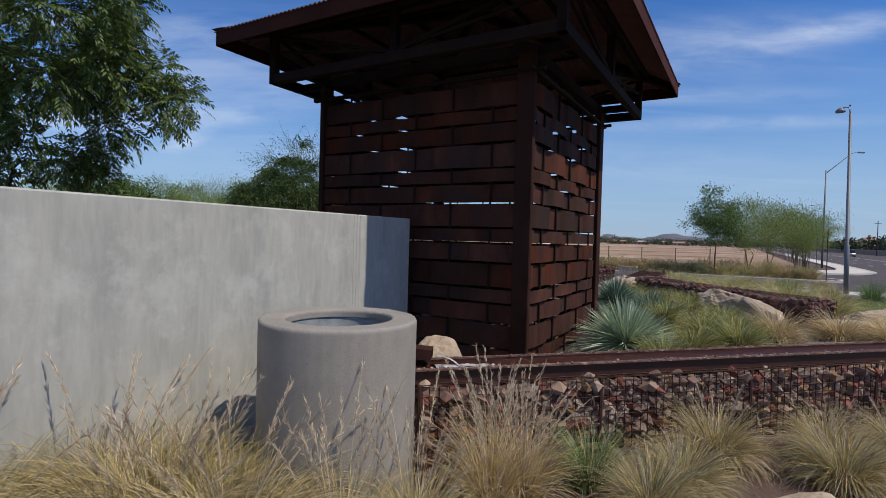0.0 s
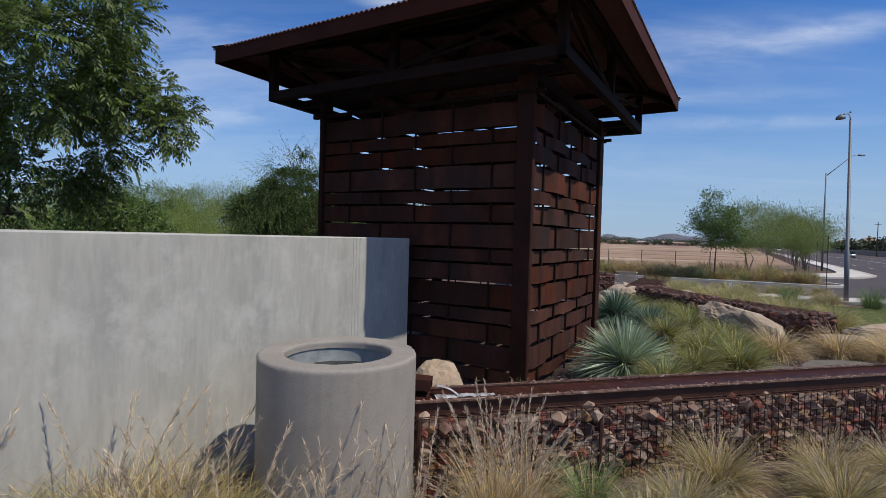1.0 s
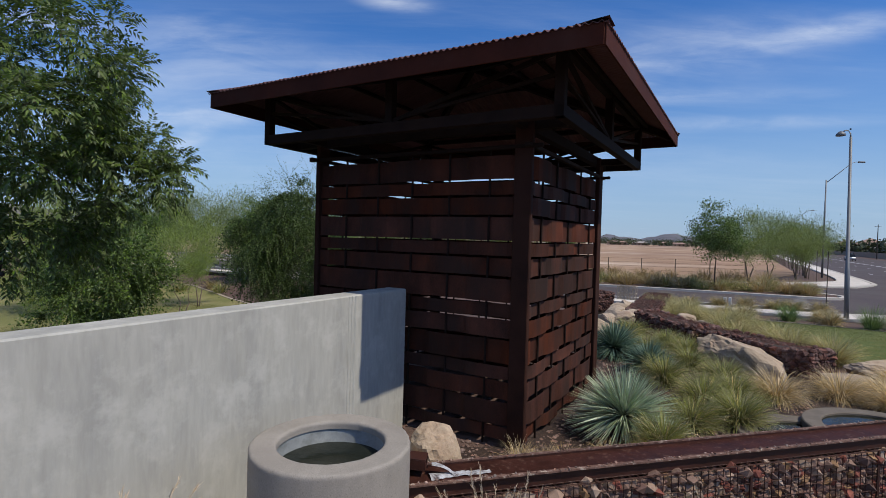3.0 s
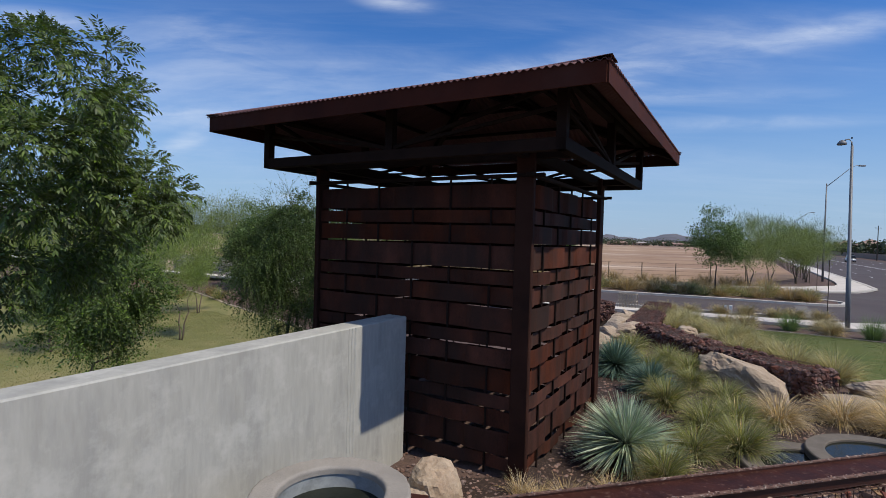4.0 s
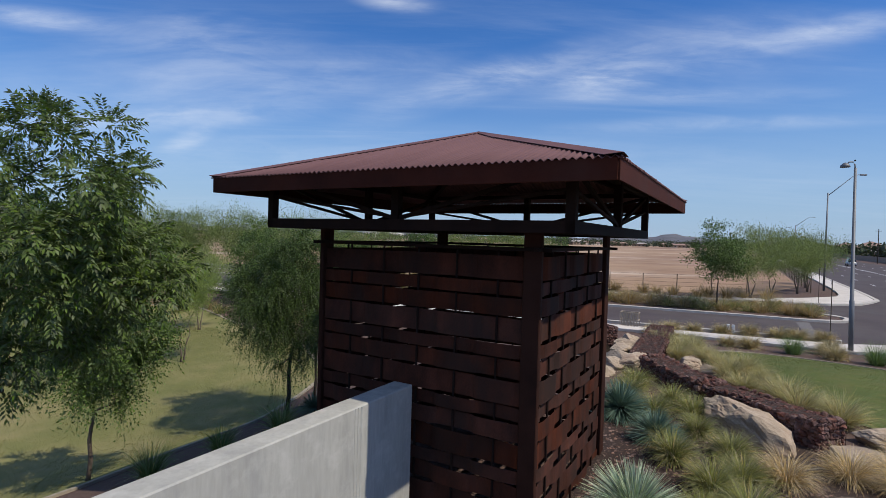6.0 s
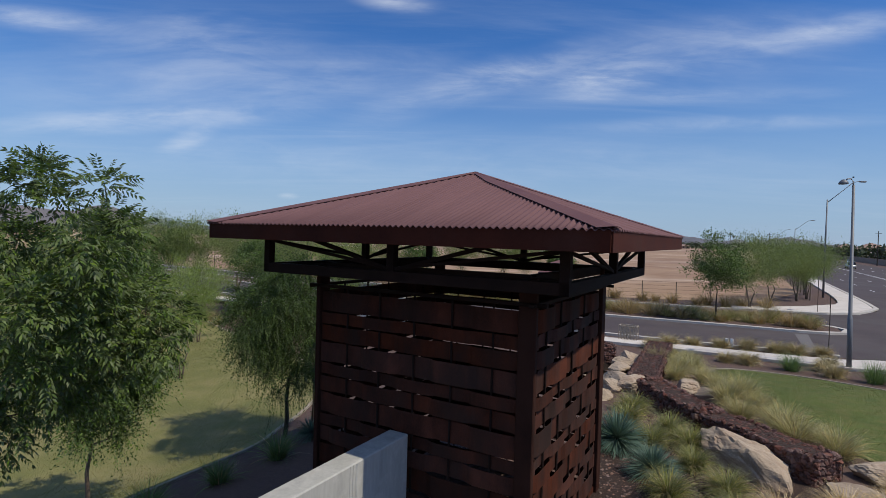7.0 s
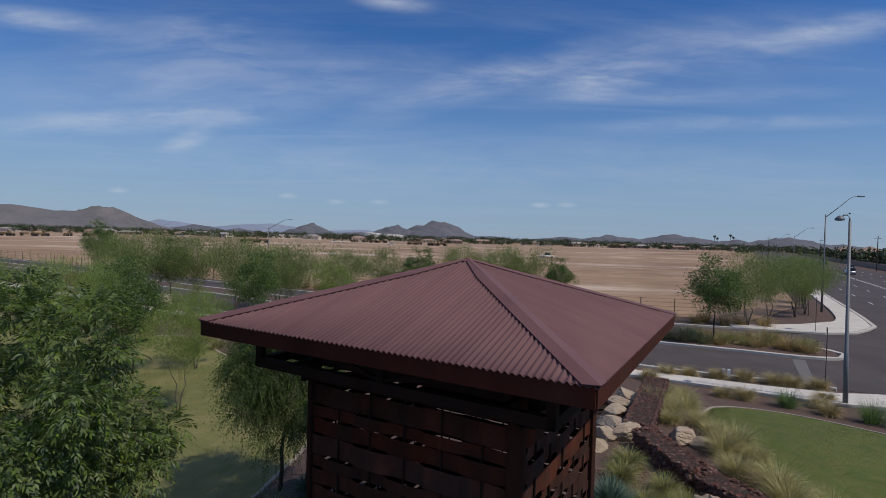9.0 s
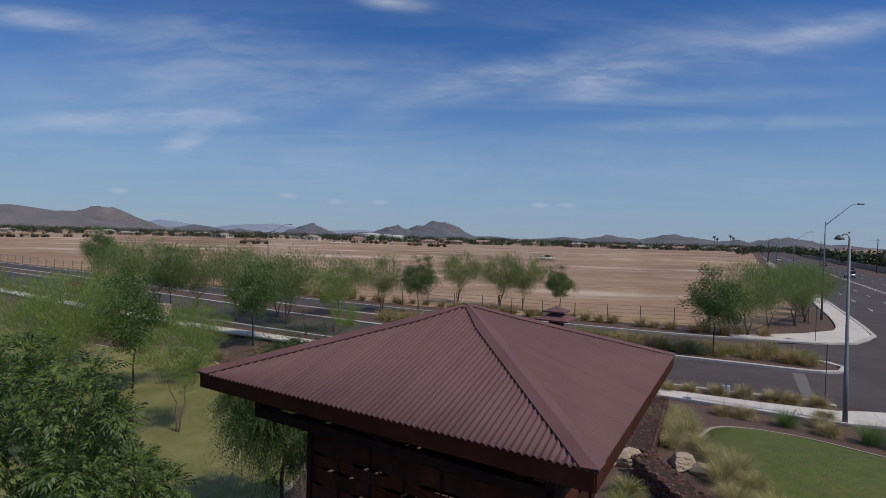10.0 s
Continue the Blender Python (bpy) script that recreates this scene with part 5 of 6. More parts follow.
# planting bed between the tower and the second gabion
M_OLIVE = leafy("olive_blade", (0.15, 0.178, 0.045), (0.41, 0.41, 0.14), 0.5, 0.35)
bedgrass = tussock("grass_clump", "rounded olive-green bunch grass in the gravel bed", 6, M_OLIVE, 1350, 0.64, 0.47, 0.0105, 1.5, "bed grasses", 0, 1, 0.11, 240)
scatter(bedgrass, [(5.45, 9.95), (4.22, 9.7), (5.35, 11.05), (5.8, 12.2), (5.75, 13.1), (5.4, 14.7), (4.95, 13.9), (4.35, 8.55), (5.05, 8.9), (3.75, 7.65), (4.5, 7.75), (3.0, 6.9), (4.95, 12.3)], 6, 0.85, 1.1)
straw = tussock("grass_clump", "dry golden bunch grass in the gravel bed", 7, M_GRASS_DRY, 1100, 0.66, 0.58, 0.0095, 1.7, "bed grasses", 0, 1, 0.17, 160)
scatter(straw, [(5.85, 9.0), (7.1, 9.2), (8.0, 9.3), (8.8, 9.9), (9.3, 9.0), (7.6, 8.6)], 7, 0.9, 1.25)
tuft = tussock("grass_clump", "thin dry grass tuft at the tower's foot", 8, M_GRASS_DRY, 240, 0.42, 0.4, 0.0045, 1.2, "bed grasses", 0, 1, 0.08, 60)
scatter(tuft, [(1.25, 6.45), (1.05, 6.6), (2.2, 6.7), (2.75, 6.7), (1.6, 6.5)], 8, 0.8, 1.1)
pale = tussock("grass_clump", "tall pale green bunch grass beside the lawn", 9, leafy("pale_blade", (0.26, 0.26, 0.085), (0.6, 0.54, 0.25), 0.4, 0.35), 900, 0.92, 0.42, 0.012, 1.3, "lawn-side grasses", 0, 1, 0.2, 260)
scatter(pale, [(9.0, 20.6), (9.4, 19.6), (9.9, 21.6), (8.7, 19.2), (10.4, 22.2), (9.2, 18.2), (9.1, 17.2), (9.3, 16.2), (9.3, 15.2), (8.2, 18.3), (8.9, 21.4), (8.55, 12.6), (8.2, 14.3), (8.6, 15.7), (8.75, 13.4), (9.0, 11.9), (8.5, 20.3), (8.9, 20.0), (9.5, 22.0), (10.0, 20.9)], 9, 0.7, 1.05)

# tufts along the street and in the median
streettuft = tussock("grass_clump", "small rounded straw-tipped grass by the pavement", 10, M_GRASS, 800, 0.62, 0.44, 0.010, 1.5, "street grasses", 0, 1, 0.14, 600)
scatter(streettuft, [(10.5, 25.9), (11.8, 26.9), (12.9, 26.8), (14.2, 26.5), (15.4, 26.2), (16.6, 25.7), (17.3, 25.4), (18.3, 25.0), (12.8, 23.4), (13.6, 23.1), (15.9, 21.1), (17.2, 23.1), (16.3, 22.2)], 10, 0.95, 1.3)
greenbush = tussock("desert_shrub", "dense spiky green shrub beside the lawn edging", 11, M_GRASS_G, 700, 0.95, 0.5, 0.011, 0.7, "street shrubs", 0, 1, 0.2)
scatter(greenbush, [(14.85, 22.1), (16.9, 20.3), (17.5, 19.6), (18.1, 20.4)], 11, 0.85, 1.1)
M_TAWNY = leafy("tawny_blade", (0.30, 0.21, 0.085), (0.46, 0.35, 0.16), 0.35, 0.3)
medgrass = tussock("grass_clump", "tall orange-tipped bunch grass in the street median", 12, M_TAWNY, 260, 1.0, 0.42, 0.026, 1.2, "median grasses", 0, 1, 0.25, 0)
medgreen = tussock("grass_clump", "olive bunch grass in the street median", 13, M_OLIVE, 260, 0.95, 0.45, 0.028, 1.2, "median grasses", 0, 1, 0.25, 70)
r = random.Random(5)
MED_A, MED_B = [], []
for i in range(120):
    t = i / 119
    x = 24.6 - 30 * t + r.uniform(-0.2, 0.2)
    y = 31.9 + 0.435 * (24.6 - x) + r.uniform(0.5, 3.6)
    (MED_A if r.random() < 0.5 else MED_B).append((x, y))
for i in range(40):
    x = 27 - i * 1.3 + r.uniform(-0.4, 0.4)
    MED_A.append((x, 42.8 + 0.49 * max(0, 25 - x) + r.uniform(0.6, 2.2)))
scatter(medgrass, MED_A, 12, 0.95, 1.35)
scatter(medgreen, MED_B, 13, 0.95, 1.3)
# dry shrubs in the bed between the park lawn and the pavement
r = random.Random(9)
BED = [(-3.0 - 2.2 * i + r.uniform(-0.8, 0.8), 29.5 + 1.05 * i + r.uniform(-1.6, 1.6)) for i in range(11)]
for c in BED[::2]:
    again_m = copy_thing(medgrass, Matrix.Identity(4))
    again_m.matrix_world = pose(c[0], c[1], gz(c[0], c[1])) @ Matrix.Scale(0.9, 4)
for c in BED[1::2]:
    again_m = copy_thing(medgreen, Matrix.Identity(4))
    again_m.matrix_world = pose(c[0], c[1], gz(c[0], c[1])) @ Matrix.Scale(0.95, 4)


def spoon(label, place, radius, count, seed, material, width=0.02):
    """A rosette of stiff narrow leaves standing out in every direction."""
    g = np.random.default_rng(seed)
    th = thing("desert_spoon", pose(*place), label, "plant", "desert spoon plants")
    n = count
    u = g.uniform(-0.22, 1.0, n)
    a = g.uniform(0, 2 * math.pi, n)
    s = np.sqrt(np.maximum(1 - u * u, 0))
    D = np.stack([s * np.cos(a), s * np.sin(a), u * 0.9], 1)
    L = radius * g.uniform(0.82, 1.1, n)
    side = unit(np.cross(D, np.array([0, 0, 1.0]) + 0.3 * g.normal(size=(n, 3))))
    nor = np.cross(side, D)
    rows_ = []
    for f, w in ((0.04, 1.0), (0.35, 0.9), (0.7, 0.6), (1.0, 0.05)):
        c = np.array([0, 0, radius * 0.26]) + D * (L * f)[:, None] - np.array([0, 0, 0.16]) * (L * f * f * s)[:, None]
        rows_ += [c - side * width * w * 0.5 + nor * width * w * 0.25, c, c + side * width * w * 0.5 + nor * width * w * 0.25]
    V = np.stack(rows_, 1)
    F = np.array([(3 * k + j, 3 * k + j + 1, 3 * k + j + 4, 3 * k + j + 3) for k in range(3) for j in (0, 1)])
    F = (np.arange(n)[:, None, None] * 12 + F[None]).reshape(-1, 4)
    fast_mesh("rosette", V.reshape(-1, 3), F, material, th)
    vs, fs = lathe([(0.001, -0.1), (0.11 * radius / 0.8, -0.1), (0.13 * radius / 0.8, radius * 0.25), (0.05, radius * 0.42), (0.001, radius * 0.45)], 12)
    mesh_object("stem", vs, fs, M_BARK_D, th)
    return th


spoon("large grey-green desert spoon with pale leaf tips beside the tower", (2.78, 7.72, gz(2.78, 7.72)), 0.87, 1300, 1, M_AGAVE, 0.022)
spoon("blue-green desert spoon in the gravel bed", (4.1, 12.2, gz(4.1, 12.2)), 0.82, 1100, 2, M_AGAVE_B, 0.019)
spoon("blue-green young desert spoon between grasses", (4.3, 10.65, gz(4.3, 10.65)), 0.64, 900, 3, M_AGAVE_B, 0.017)

spoon("small blue-green desert spoon in the shade behind the tower", (-3.55, 14.4, gz(-3.55, 14.4)), 0.55, 500, 4, M_AGAVE_B, 0.017)
dusk = tussock("grass_clump", "dark green spiky clump in the shade behind the wall", 31, M_GRASS_G, 420, 0.85, 0.4, 0.012, 0.8, "shade clumps", 0, 1, 0.15, 40)
scatter(dusk, [(-4.9, 11.6), (-5.75, 10.3), (-4.0, 12.9)], 31, 0.85, 1.05)

# ---- trees ----
broad_tree("leafy ash tree with long pinnate leaves behind the wall", (-5.8, 6.4, gz(-5.8, 6.4)), 2.6, (0.66, 0.15, 4.25 - gz(-5.8, 6.4)), (1.42, 1.25, 1.6), 3, M_PINNATE, M_BARK_D, 100, 46, (0.083, 0.027), "pinnate", 0.22, 0.10, taper=0.35, bumps=0.7, hollow=0.55)
broad_tree("small bushy tree with fine leaves under the ash", (-7.45, 11.0, gz(-7.45, 11.0)), 1.5, (0.1, 0.2, 2.1 - gz(-7.45, 11.0)), (1.2, 1.15, 1.1), 4, M_SMALL, M_BARK, 90, 34, (0.066, 0.036), "strand", 0.42, 0.05, bumps=0.6, droop=0.5)
broad_tree("dense weeping tree with fine dark leaves behind the tower", (-4.52, 15.15, gz(-4.52, 15.15)), 1.9, (-0.05, 0.2, 3.6), (1.85, 1.8, 1.65), 5, M_WEEP, M_BARK_D, 190, 46, (0.055, 0.03), "strand", 0.52, 0.07, droop=0.7, bumps=0.7)
broad_tree("thin sparse tree with arching twigs above the weeping tree", (-4.0, 16.2, gz(-4.0, 16.2)), 2.4, (-0.3, 0.0, 4.7), (1.75, 1.4, 0.95), 15, M_WEEP, M_BARK_D, 34, 11, (0.05, 0.022), "strand", 0.75, 0.05, droop=0.2, bumps=0.8)

palo = broad_tree("pale green palo verde with fine upright twigs", (-11.57, 23.08, gz(-11.57, 23.08)), 1.3, (0.2, 0.1, 3.6), (1.8, 1.7, 1.6), 6, M_PALO, M_BARK, 60, 210, (0.2, 0.015), "broom", 0.22, 0.04, trunks=2, taper=0.5, bumps=0.6, group="palo verdes", name="palo_verde")
palo2 = broad_tree("feathery yellow-green palo verde on the park lawn", (-19.6, 26.6, gz(-19.6, 26.6)), 1.2, (0.1, 0.2, 4.0), (3.4, 3.2, 2.3), 7, M_PALO, M_BARK, 120, 130, (0.32, 0.02), "broom", 0.3, 0.06, trunks=3, taper=0.6, bumps=0.6, group="palo verdes", name="palo_verde")
M_PALO_D = leafy("palo_leaf_dark", (0.14, 0.21, 0.052), (0.275, 0.335, 0.105), 0.3, 0.38)
palo3 = broad_tree("dusty green palo verde beside the street", (-21.9, 46.1, 0), 1.5, (0.1, 0.1, 4.2), (3.1, 3.0, 2.0), 8, M_PALO_D, M_BARK, 110, 125, (0.22, 0.03), "broom", 0.37, 0.08, trunks=3, taper=0.75, bumps=0.8, group="palo verdes", name="palo_verde")
palo4 = broad_tree("dusty green palo verde by the field fence", (25.8, 43.6, 0), 1.4, (0.0, 0.1, 3.9), (2.9, 2.8, 2.0), 9, M_PALO_D, M_BARK, 100, 120, (0.22, 0.03), "broom", 0.36, 0.07, trunks=2, taper=0.75, bumps=0.8, group="palo verdes", name="palo_verde")


def again(proto, spots, seed):
    r = random.Random(seed)
    for x, y, s in spots:
        c = copy_thing(proto, Matrix.Identity(4))
        c.matrix_world = Matrix.LocRotScale((x, y, gz(x, y)), Euler((0, 0, r.uniform(0, 6.28))), (s, s, s * r.uniform(0.92, 1.05)))


again(palo3, [(-17.6, 44.5, 1.0), (-12.9, 43.4, 1.0), (-26.5, 48.5, 1.05), (-31, 51, 1.0), (-9.5, 48.4, 0.95), (1.9, 60.5, 0.95), (6.4, 57.2, 1.0), (34.5, 50.5, 0.95)], 1)
again(palo4, [(30.0, 47.5, 0.95), (37.2, 53.0, 0.95), (8.8, 56.2, 0.95), (-14.8, 47.0, 0.9), (-6.0, 52.5, 0.9), (40.5, 58, 0.95), (44, 63, 0.95)], 2)
again(palo2, [(-30.5, 32.0, 0.95), (-36, 40, 1.0), (-24.0, 33.5, 1.05), (-15.2, 20.2, 0.6), (-44, 46, 1.0), (-29, 44, 0.75), (-36, 28, 0.8)], 3)
again(palo, [(-14.3, 30.5, 1.0), (-8.3, 40.3, 1.0), (-6.4, 35.0, 0.6)], 4)

oak = broad_tree("broad-leaved young street tree with a dark green crown", (18.7, 35.6, 0.1), 2.0, (0.0, 0.0, 3.9), (1.75, 1.7, 1.75), 10, M_SMALL, M_BARK_D, 110, 110, (0.12, 0.07), "small", 0.25, 0.06, group="street trees", name="street_tree")
again(oak, [(12.3, 53.8, 0.82), (-2.2, 50.5, 1.0), (-17.2, 29.1, 1.05), (-13.1, 36.4, 0.95), (-24.5, 47.0, 1.0), (-47, 71, 1.25), (-25.5, 42, 0.9), (-34, 27, 0.9)], 6)

# ---- boulders ----
def boulder(label, place, size, seed, turn=0.0, tilt=0.0, flatten=0.35, group="boulders"):
    """A weathered block: a lumpy ball with planed faces, sunk a little into the ground."""
    bm = bmesh.new()
    bmesh.ops.create_icosphere(bm, subdivisions=5 if max(size) > 0.7 else 4, radius=1.0)
    r = random.Random(seed)
    planes = []
    for i in range(16):
        n = Vector((r.gauss(0, 1), r.gauss(0, 1), r.gauss(0, 0.8))).normalized()
        planes.append((n, r.uniform(0.55, 0.88)))
    off = Vector((seed * 1.7, seed, 0))
    for v in bm.verts:
        c = v.co.normalized()
        rad = 1.05
        for n, d in planes:
            k = c.dot(n)
            if k > 0.01:
                rad = min(rad, d / k)
        crack = abs(noise.noise(Vector((c.x * 2.2, c.y * 2.2, c.z * 3.4)) + off))
        rad *= 1 + 0.05 * noise.fractal(c * 3.2 + off, 0.9, 2.2, 6) - 0.05 * max(0.0, 0.10 - crack) / 0.10
        v.co = c * rad
    m = pose(0, 0, 0, 0, tilt, turn) @ Matrix.Diagonal((*size, 1))
    bmesh.ops.transform(bm, matrix=m, verts=bm.verts)
    ob = part("boulder", bm, M_BOULDER)
    ob.matrix_world = Matrix.Translation((place[0], place[1], gz(place[0], place[1]) + place[2]))
    return tagged(ob, label, "boulder", group)


boulder("large slanting tan boulder lying against the lava-stone cage", (6.62, 11.15, -0.04), (1.4, 0.86, 0.68), 3, -70, 21)
boulder("rounded tan boulder beside the cage's end", (7.95, 9.75, 0.02), (0.85, 0.5, 0.36), 5, -10, 4)
boulder("flat tan boulder behind dry grass", (9.3, 10.6, 0.1), (1.0, 0.6, 0.4), 6, -25, 6)
boulder("pale boulder at the foot of the tower", (-0.03, 6.3, 0.24), (0.4, 0.32, 0.37), 17, 20, 10)
boulder("pale boulder at the foot of the tower", (-0.25, 6.08, 0.17), (0.30, 0.24, 0.26), 8, 70, 0)
boulder("small pale boulder by the trough", (0.27, 6.02, 0.1), (0.19, 0.16, 0.18), 9, 10, 0)
boulder("small pale boulder by the trough", (0.55, 6.1, 0.07), (0.17, 0.14, 0.13), 11, 60, 8)
boulder("half-buried grey boulder among front grasses", (3.0, 4.15, -0.03), (0.36, 0.28, 0.18), 10, 0, 0)
for i, (x, y, s) in enumerate(((7.3, 20.4, 0.62), (6.5, 19.2, 0.6), (6.0, 18.0, 0.7), (5.4, 16.9, 0.6), (6.2, 16.9, 0.75), (4.9, 16.0, 0.55), (7.8, 21.6, 0.78), (7.35, 22.6, 0.5), (5.6, 19.6, 0.5))):
    boulder("tan boulder in a dry rock cascade", (x, y, 0.1 * s), (s, s * 0.72, s * 0.55), 20 + i, i * 47, 8, group="rock cascade")
boulder("tan boulder between the cage and the lawn", (8.0, 17.0, 0.04), (0.9, 0.55, 0.36), 33, 60, 10)
boulder("tan boulder between the cage and the lawn", (8.3, 16.2, 0.05), (0.6, 0.4, 0.34), 34, -50, 0)

# dark soil of the planting bed
tagged(sheet("planting_soil", [gl(-0.6, 0.6), gl(3, 0.6), gl(6, 0.6), gl(9, 0.62)], [(-0.5, 6.9), (1.2, 7.2), (4.5, 13.5), (8.0, 11.5)], M_SOIL, 0.22, 0.012), "dark gravelly soil of the planting bed", "bed", kind="structure")

# gravel stones near the tower; at its foot they also stand for sun flecks
pl = Pile()
r = random.Random(77)
for i in range(8200):
    x, y = r.uniform(-0.6, 6.5), r.uniform(5.2, 14.5)
    a, b = sab(x, y)
    if -GD.y * (x - G0.x) + GD.x * (y - G0.y) < 0.65 or (TA < a < TA + TL and TB < b < TB + TL):
        continue
    me = STONES[i % 8]
    s = r.uniform(0.03, 0.075)
    m = Matrix.LocRotScale((x, y, gz(x, y) + s * 0.15), Euler((r.uniform(-0.4, 0.4), r.uniform(-0.4, 0.4), r.uniform(0, 6.3))), (s, s, s * 0.7))
    pl.add([m @ v.co for v in me.vertices], [tuple(f.vertices) for f in me.polygons])
tagged(pl.make("loose_gravel", mat("bed_stone", (0.1, 0.058, 0.048), (0.3, 0.2, 0.16), 9, 6, 0.95, 0, 0.4, 50, vary=0.4, island=True)), "loose red-brown gravel in the planting bed", "gravel", kind="stuff")

# ---- water basins, weir and spout ----
M_BASIN = mat("wet_concrete", (0.11, 0.097, 0.08), (0.185, 0.163, 0.138), 3, 8, 0.85, 0, 0.3, 60, spec=0.2)


def basin(label, x, y, r0, rim, top, seed):
    def cut(vs):
        """Ends the basin at the back of the stone cage."""
        out = []
        for v in vs:
            n = -GD.y * (v[0] + x - G0.x) + GD.x * (v[1] + y - G0.y)
            k = max(0.0, 0.56 - n)
            out.append((v[0] - GD.y * k, v[1] + GD.x * k, v[2]))
        return out
    th = thing("water_basin", pose(x, y, 0.3), label, "basin", "water basins")
    vs, fs = lathe([(r0, -0.2), (r0, top - 0.3 - 0.015), (r0 - 0.015, top - 0.3), (r0 - rim + 0.015, top - 0.3), (r0 - rim, top - 0.3 - 0.015), (r0 - rim, top - 0.45), (0.01, top - 0.47)], 72)
    mesh_object("rim", cut(vs), fs, M_BASIN, th, "grey concrete rim and floor", smooth=False)
    vs, fs = lathe([(r0 - rim + 0.004, top - 0.34), (r0 * 0.4, top - 0.34), (0.01, top - 0.34)], 48)
    mesh_object("water", cut(vs), fs, M_WATER, th, "dark rippled water", smooth=True)
    return th


basin("low round concrete basin with shallow water by the trough", 5.22, 7.15, 0.98, 0.29, 0.57, 1)
basin("round concrete basin brimming with dark water by the trough", 6.35, 7.3, 1.02, 0.25, 0.64, 2)
bm = bmesh.new()
add_box(bm, (-0.09, -0.3, -0.1), (0.09, 0.3, 0.1), 0.008)
bmesh.ops.transform(bm, matrix=pose(5.2, 6.8, 0.66, 0, 0, -48), verts=bm.verts)
tagged(part("weir_block", bm, M_WELL), "small pale concrete weir block between basin and trough", "weir")
bm = bmesh.new()
for lo, hi in (((0, -0.09, 0), (0.42, 0.09, 0.01)), ((0, -0.09, 0.01), (0.42, -0.08, 0.1)), ((0, 0.08, 0.01), (0.42, 0.09, 0.1)), ((0, -0.09, 0.1), (0.42, 0.09, 0.11))):
    add_box(bm, lo, hi, 0.002)
bmesh.ops.transform(bm, matrix=pose(-0.5, 5.12, 0.965, 0, 3, -6), verts=bm.verts)
tagged(part("water_spout", bm, M_TROUGH), "rusted steel box spout pouring into the trough", "spout")
M_FOAM = mat("white_water", (0.24, 0.24, 0.25), (0.6, 0.62, 0.65), 18, 8, 0.4, 0, 0.6, 60, spots=(0.07, 0.045, 0.04), spot_scale=16, spot_mix=0.9, spot_lo=0.52, spot_hi=0.64)
vs, fs = [], []
n, m_ = 40, 10
for i in range(n + 1):
    t = i / n
    for j in range(m_ + 1):
        u_ = j / m_ - 0.5
        w = 0.085 * (1 - 0.55 * t) * (0.85 + 0.3 * noise.noise(Vector((t * 6, 3.0, 0))))
        x, y = gl(0.2 + 0.62 * t, 0.22 + u_ * 2 * w + 0.03 * noise.noise(Vector((t * 5, 9, 0))))
        h = 0.888 + 0.016 * (1 - t) * (1 - 4 * u_ * u_) + 0.010 * noise.noise(Vector((x * 26, y * 26, 0)))
        vs.append((x, y, h))
for i in range(n):
    for j in range(m_):
        k = i * (m_ + 1) + j
        fs.append((k, k + 1, k + m_ + 2, k + m_ + 1))
tagged(mesh_object("running_water", vs, fs, M_FOAM, smooth=True), "white water breaking in the trough below the spout", "water")
vs, fs = [], []
for i in range(9):
    t = i / 8
    for j in range(7):
        u_ = j / 6 - 0.5
        vs.append((-0.03 + 0.22 * t + 0.01 * noise.noise(Vector((u_ * 9, t * 3, 0))), 5.07 + u_ * 0.09 * (1 - 0.4 * t), 0.985 - 0.095 * t * t))
for i in range(8):
    for j in range(6):
        k = i * 7 + j
        fs.append((k, k + 1, k + 8, k + 7))
tagged(mesh_object("falling_water", vs, fs, M_FOAM, smooth=True), "thin sheet of water falling from the spout", "water")

# ---- street furniture ----
def street_lamp():
    th = thing("street_lamp", pose(17.62, 22.5, 0, 0, -1.3, 0), "galvanised street lamp with a short curved arm by the pavement", "street lamp", "street lamps")
    vs, fs = tube([(0, 0, 0), (0.0, 0, 2.3), (0.0, 0, 2.32), (0.02, 0, 8.0)], [0.10, 0.095, 0.075, 0.05], 12)
    mesh_object("pole", vs, fs, M_GALV, th, smooth=True)
    vs, fs = tube([(0.02, 0, 7.9), (0.0, 0, 8.15), (-0.10, 0, 8.27), (-0.25, 0, 8.26), (-0.34, 0, 8.18)], [0.03] * 5, 8)
    mesh_object("arm", vs, fs, M_GALV, th, smooth=True)
    vs, fs = lathe([(0.02, 0.14), (0.07, 0.12), (0.16, 0.03), (0.19, -0.05), (0.17, -0.07), (0.02, -0.09)], 20)
    ob = mesh_object("head", [(x - 0.42, y, z + 8.1) for x, y, z in vs], fs, M_GALV, th, "grey bell-shaped lamp head", smooth=True)
    bm = bmesh.new()
    add_box(bm, (-0.17, -0.17, 0), (0.17, 0.17, 0.03), 0.006)
    part("base_plate", bm, M_GALV, th)
    vs, fs = tube([(0, 0, 8.3), (0, 0, 8.36)], [0.035, 0.03], 8)
    mesh_object("photocell", vs, fs, M_BEAM, th)
    return th


street_lamp()


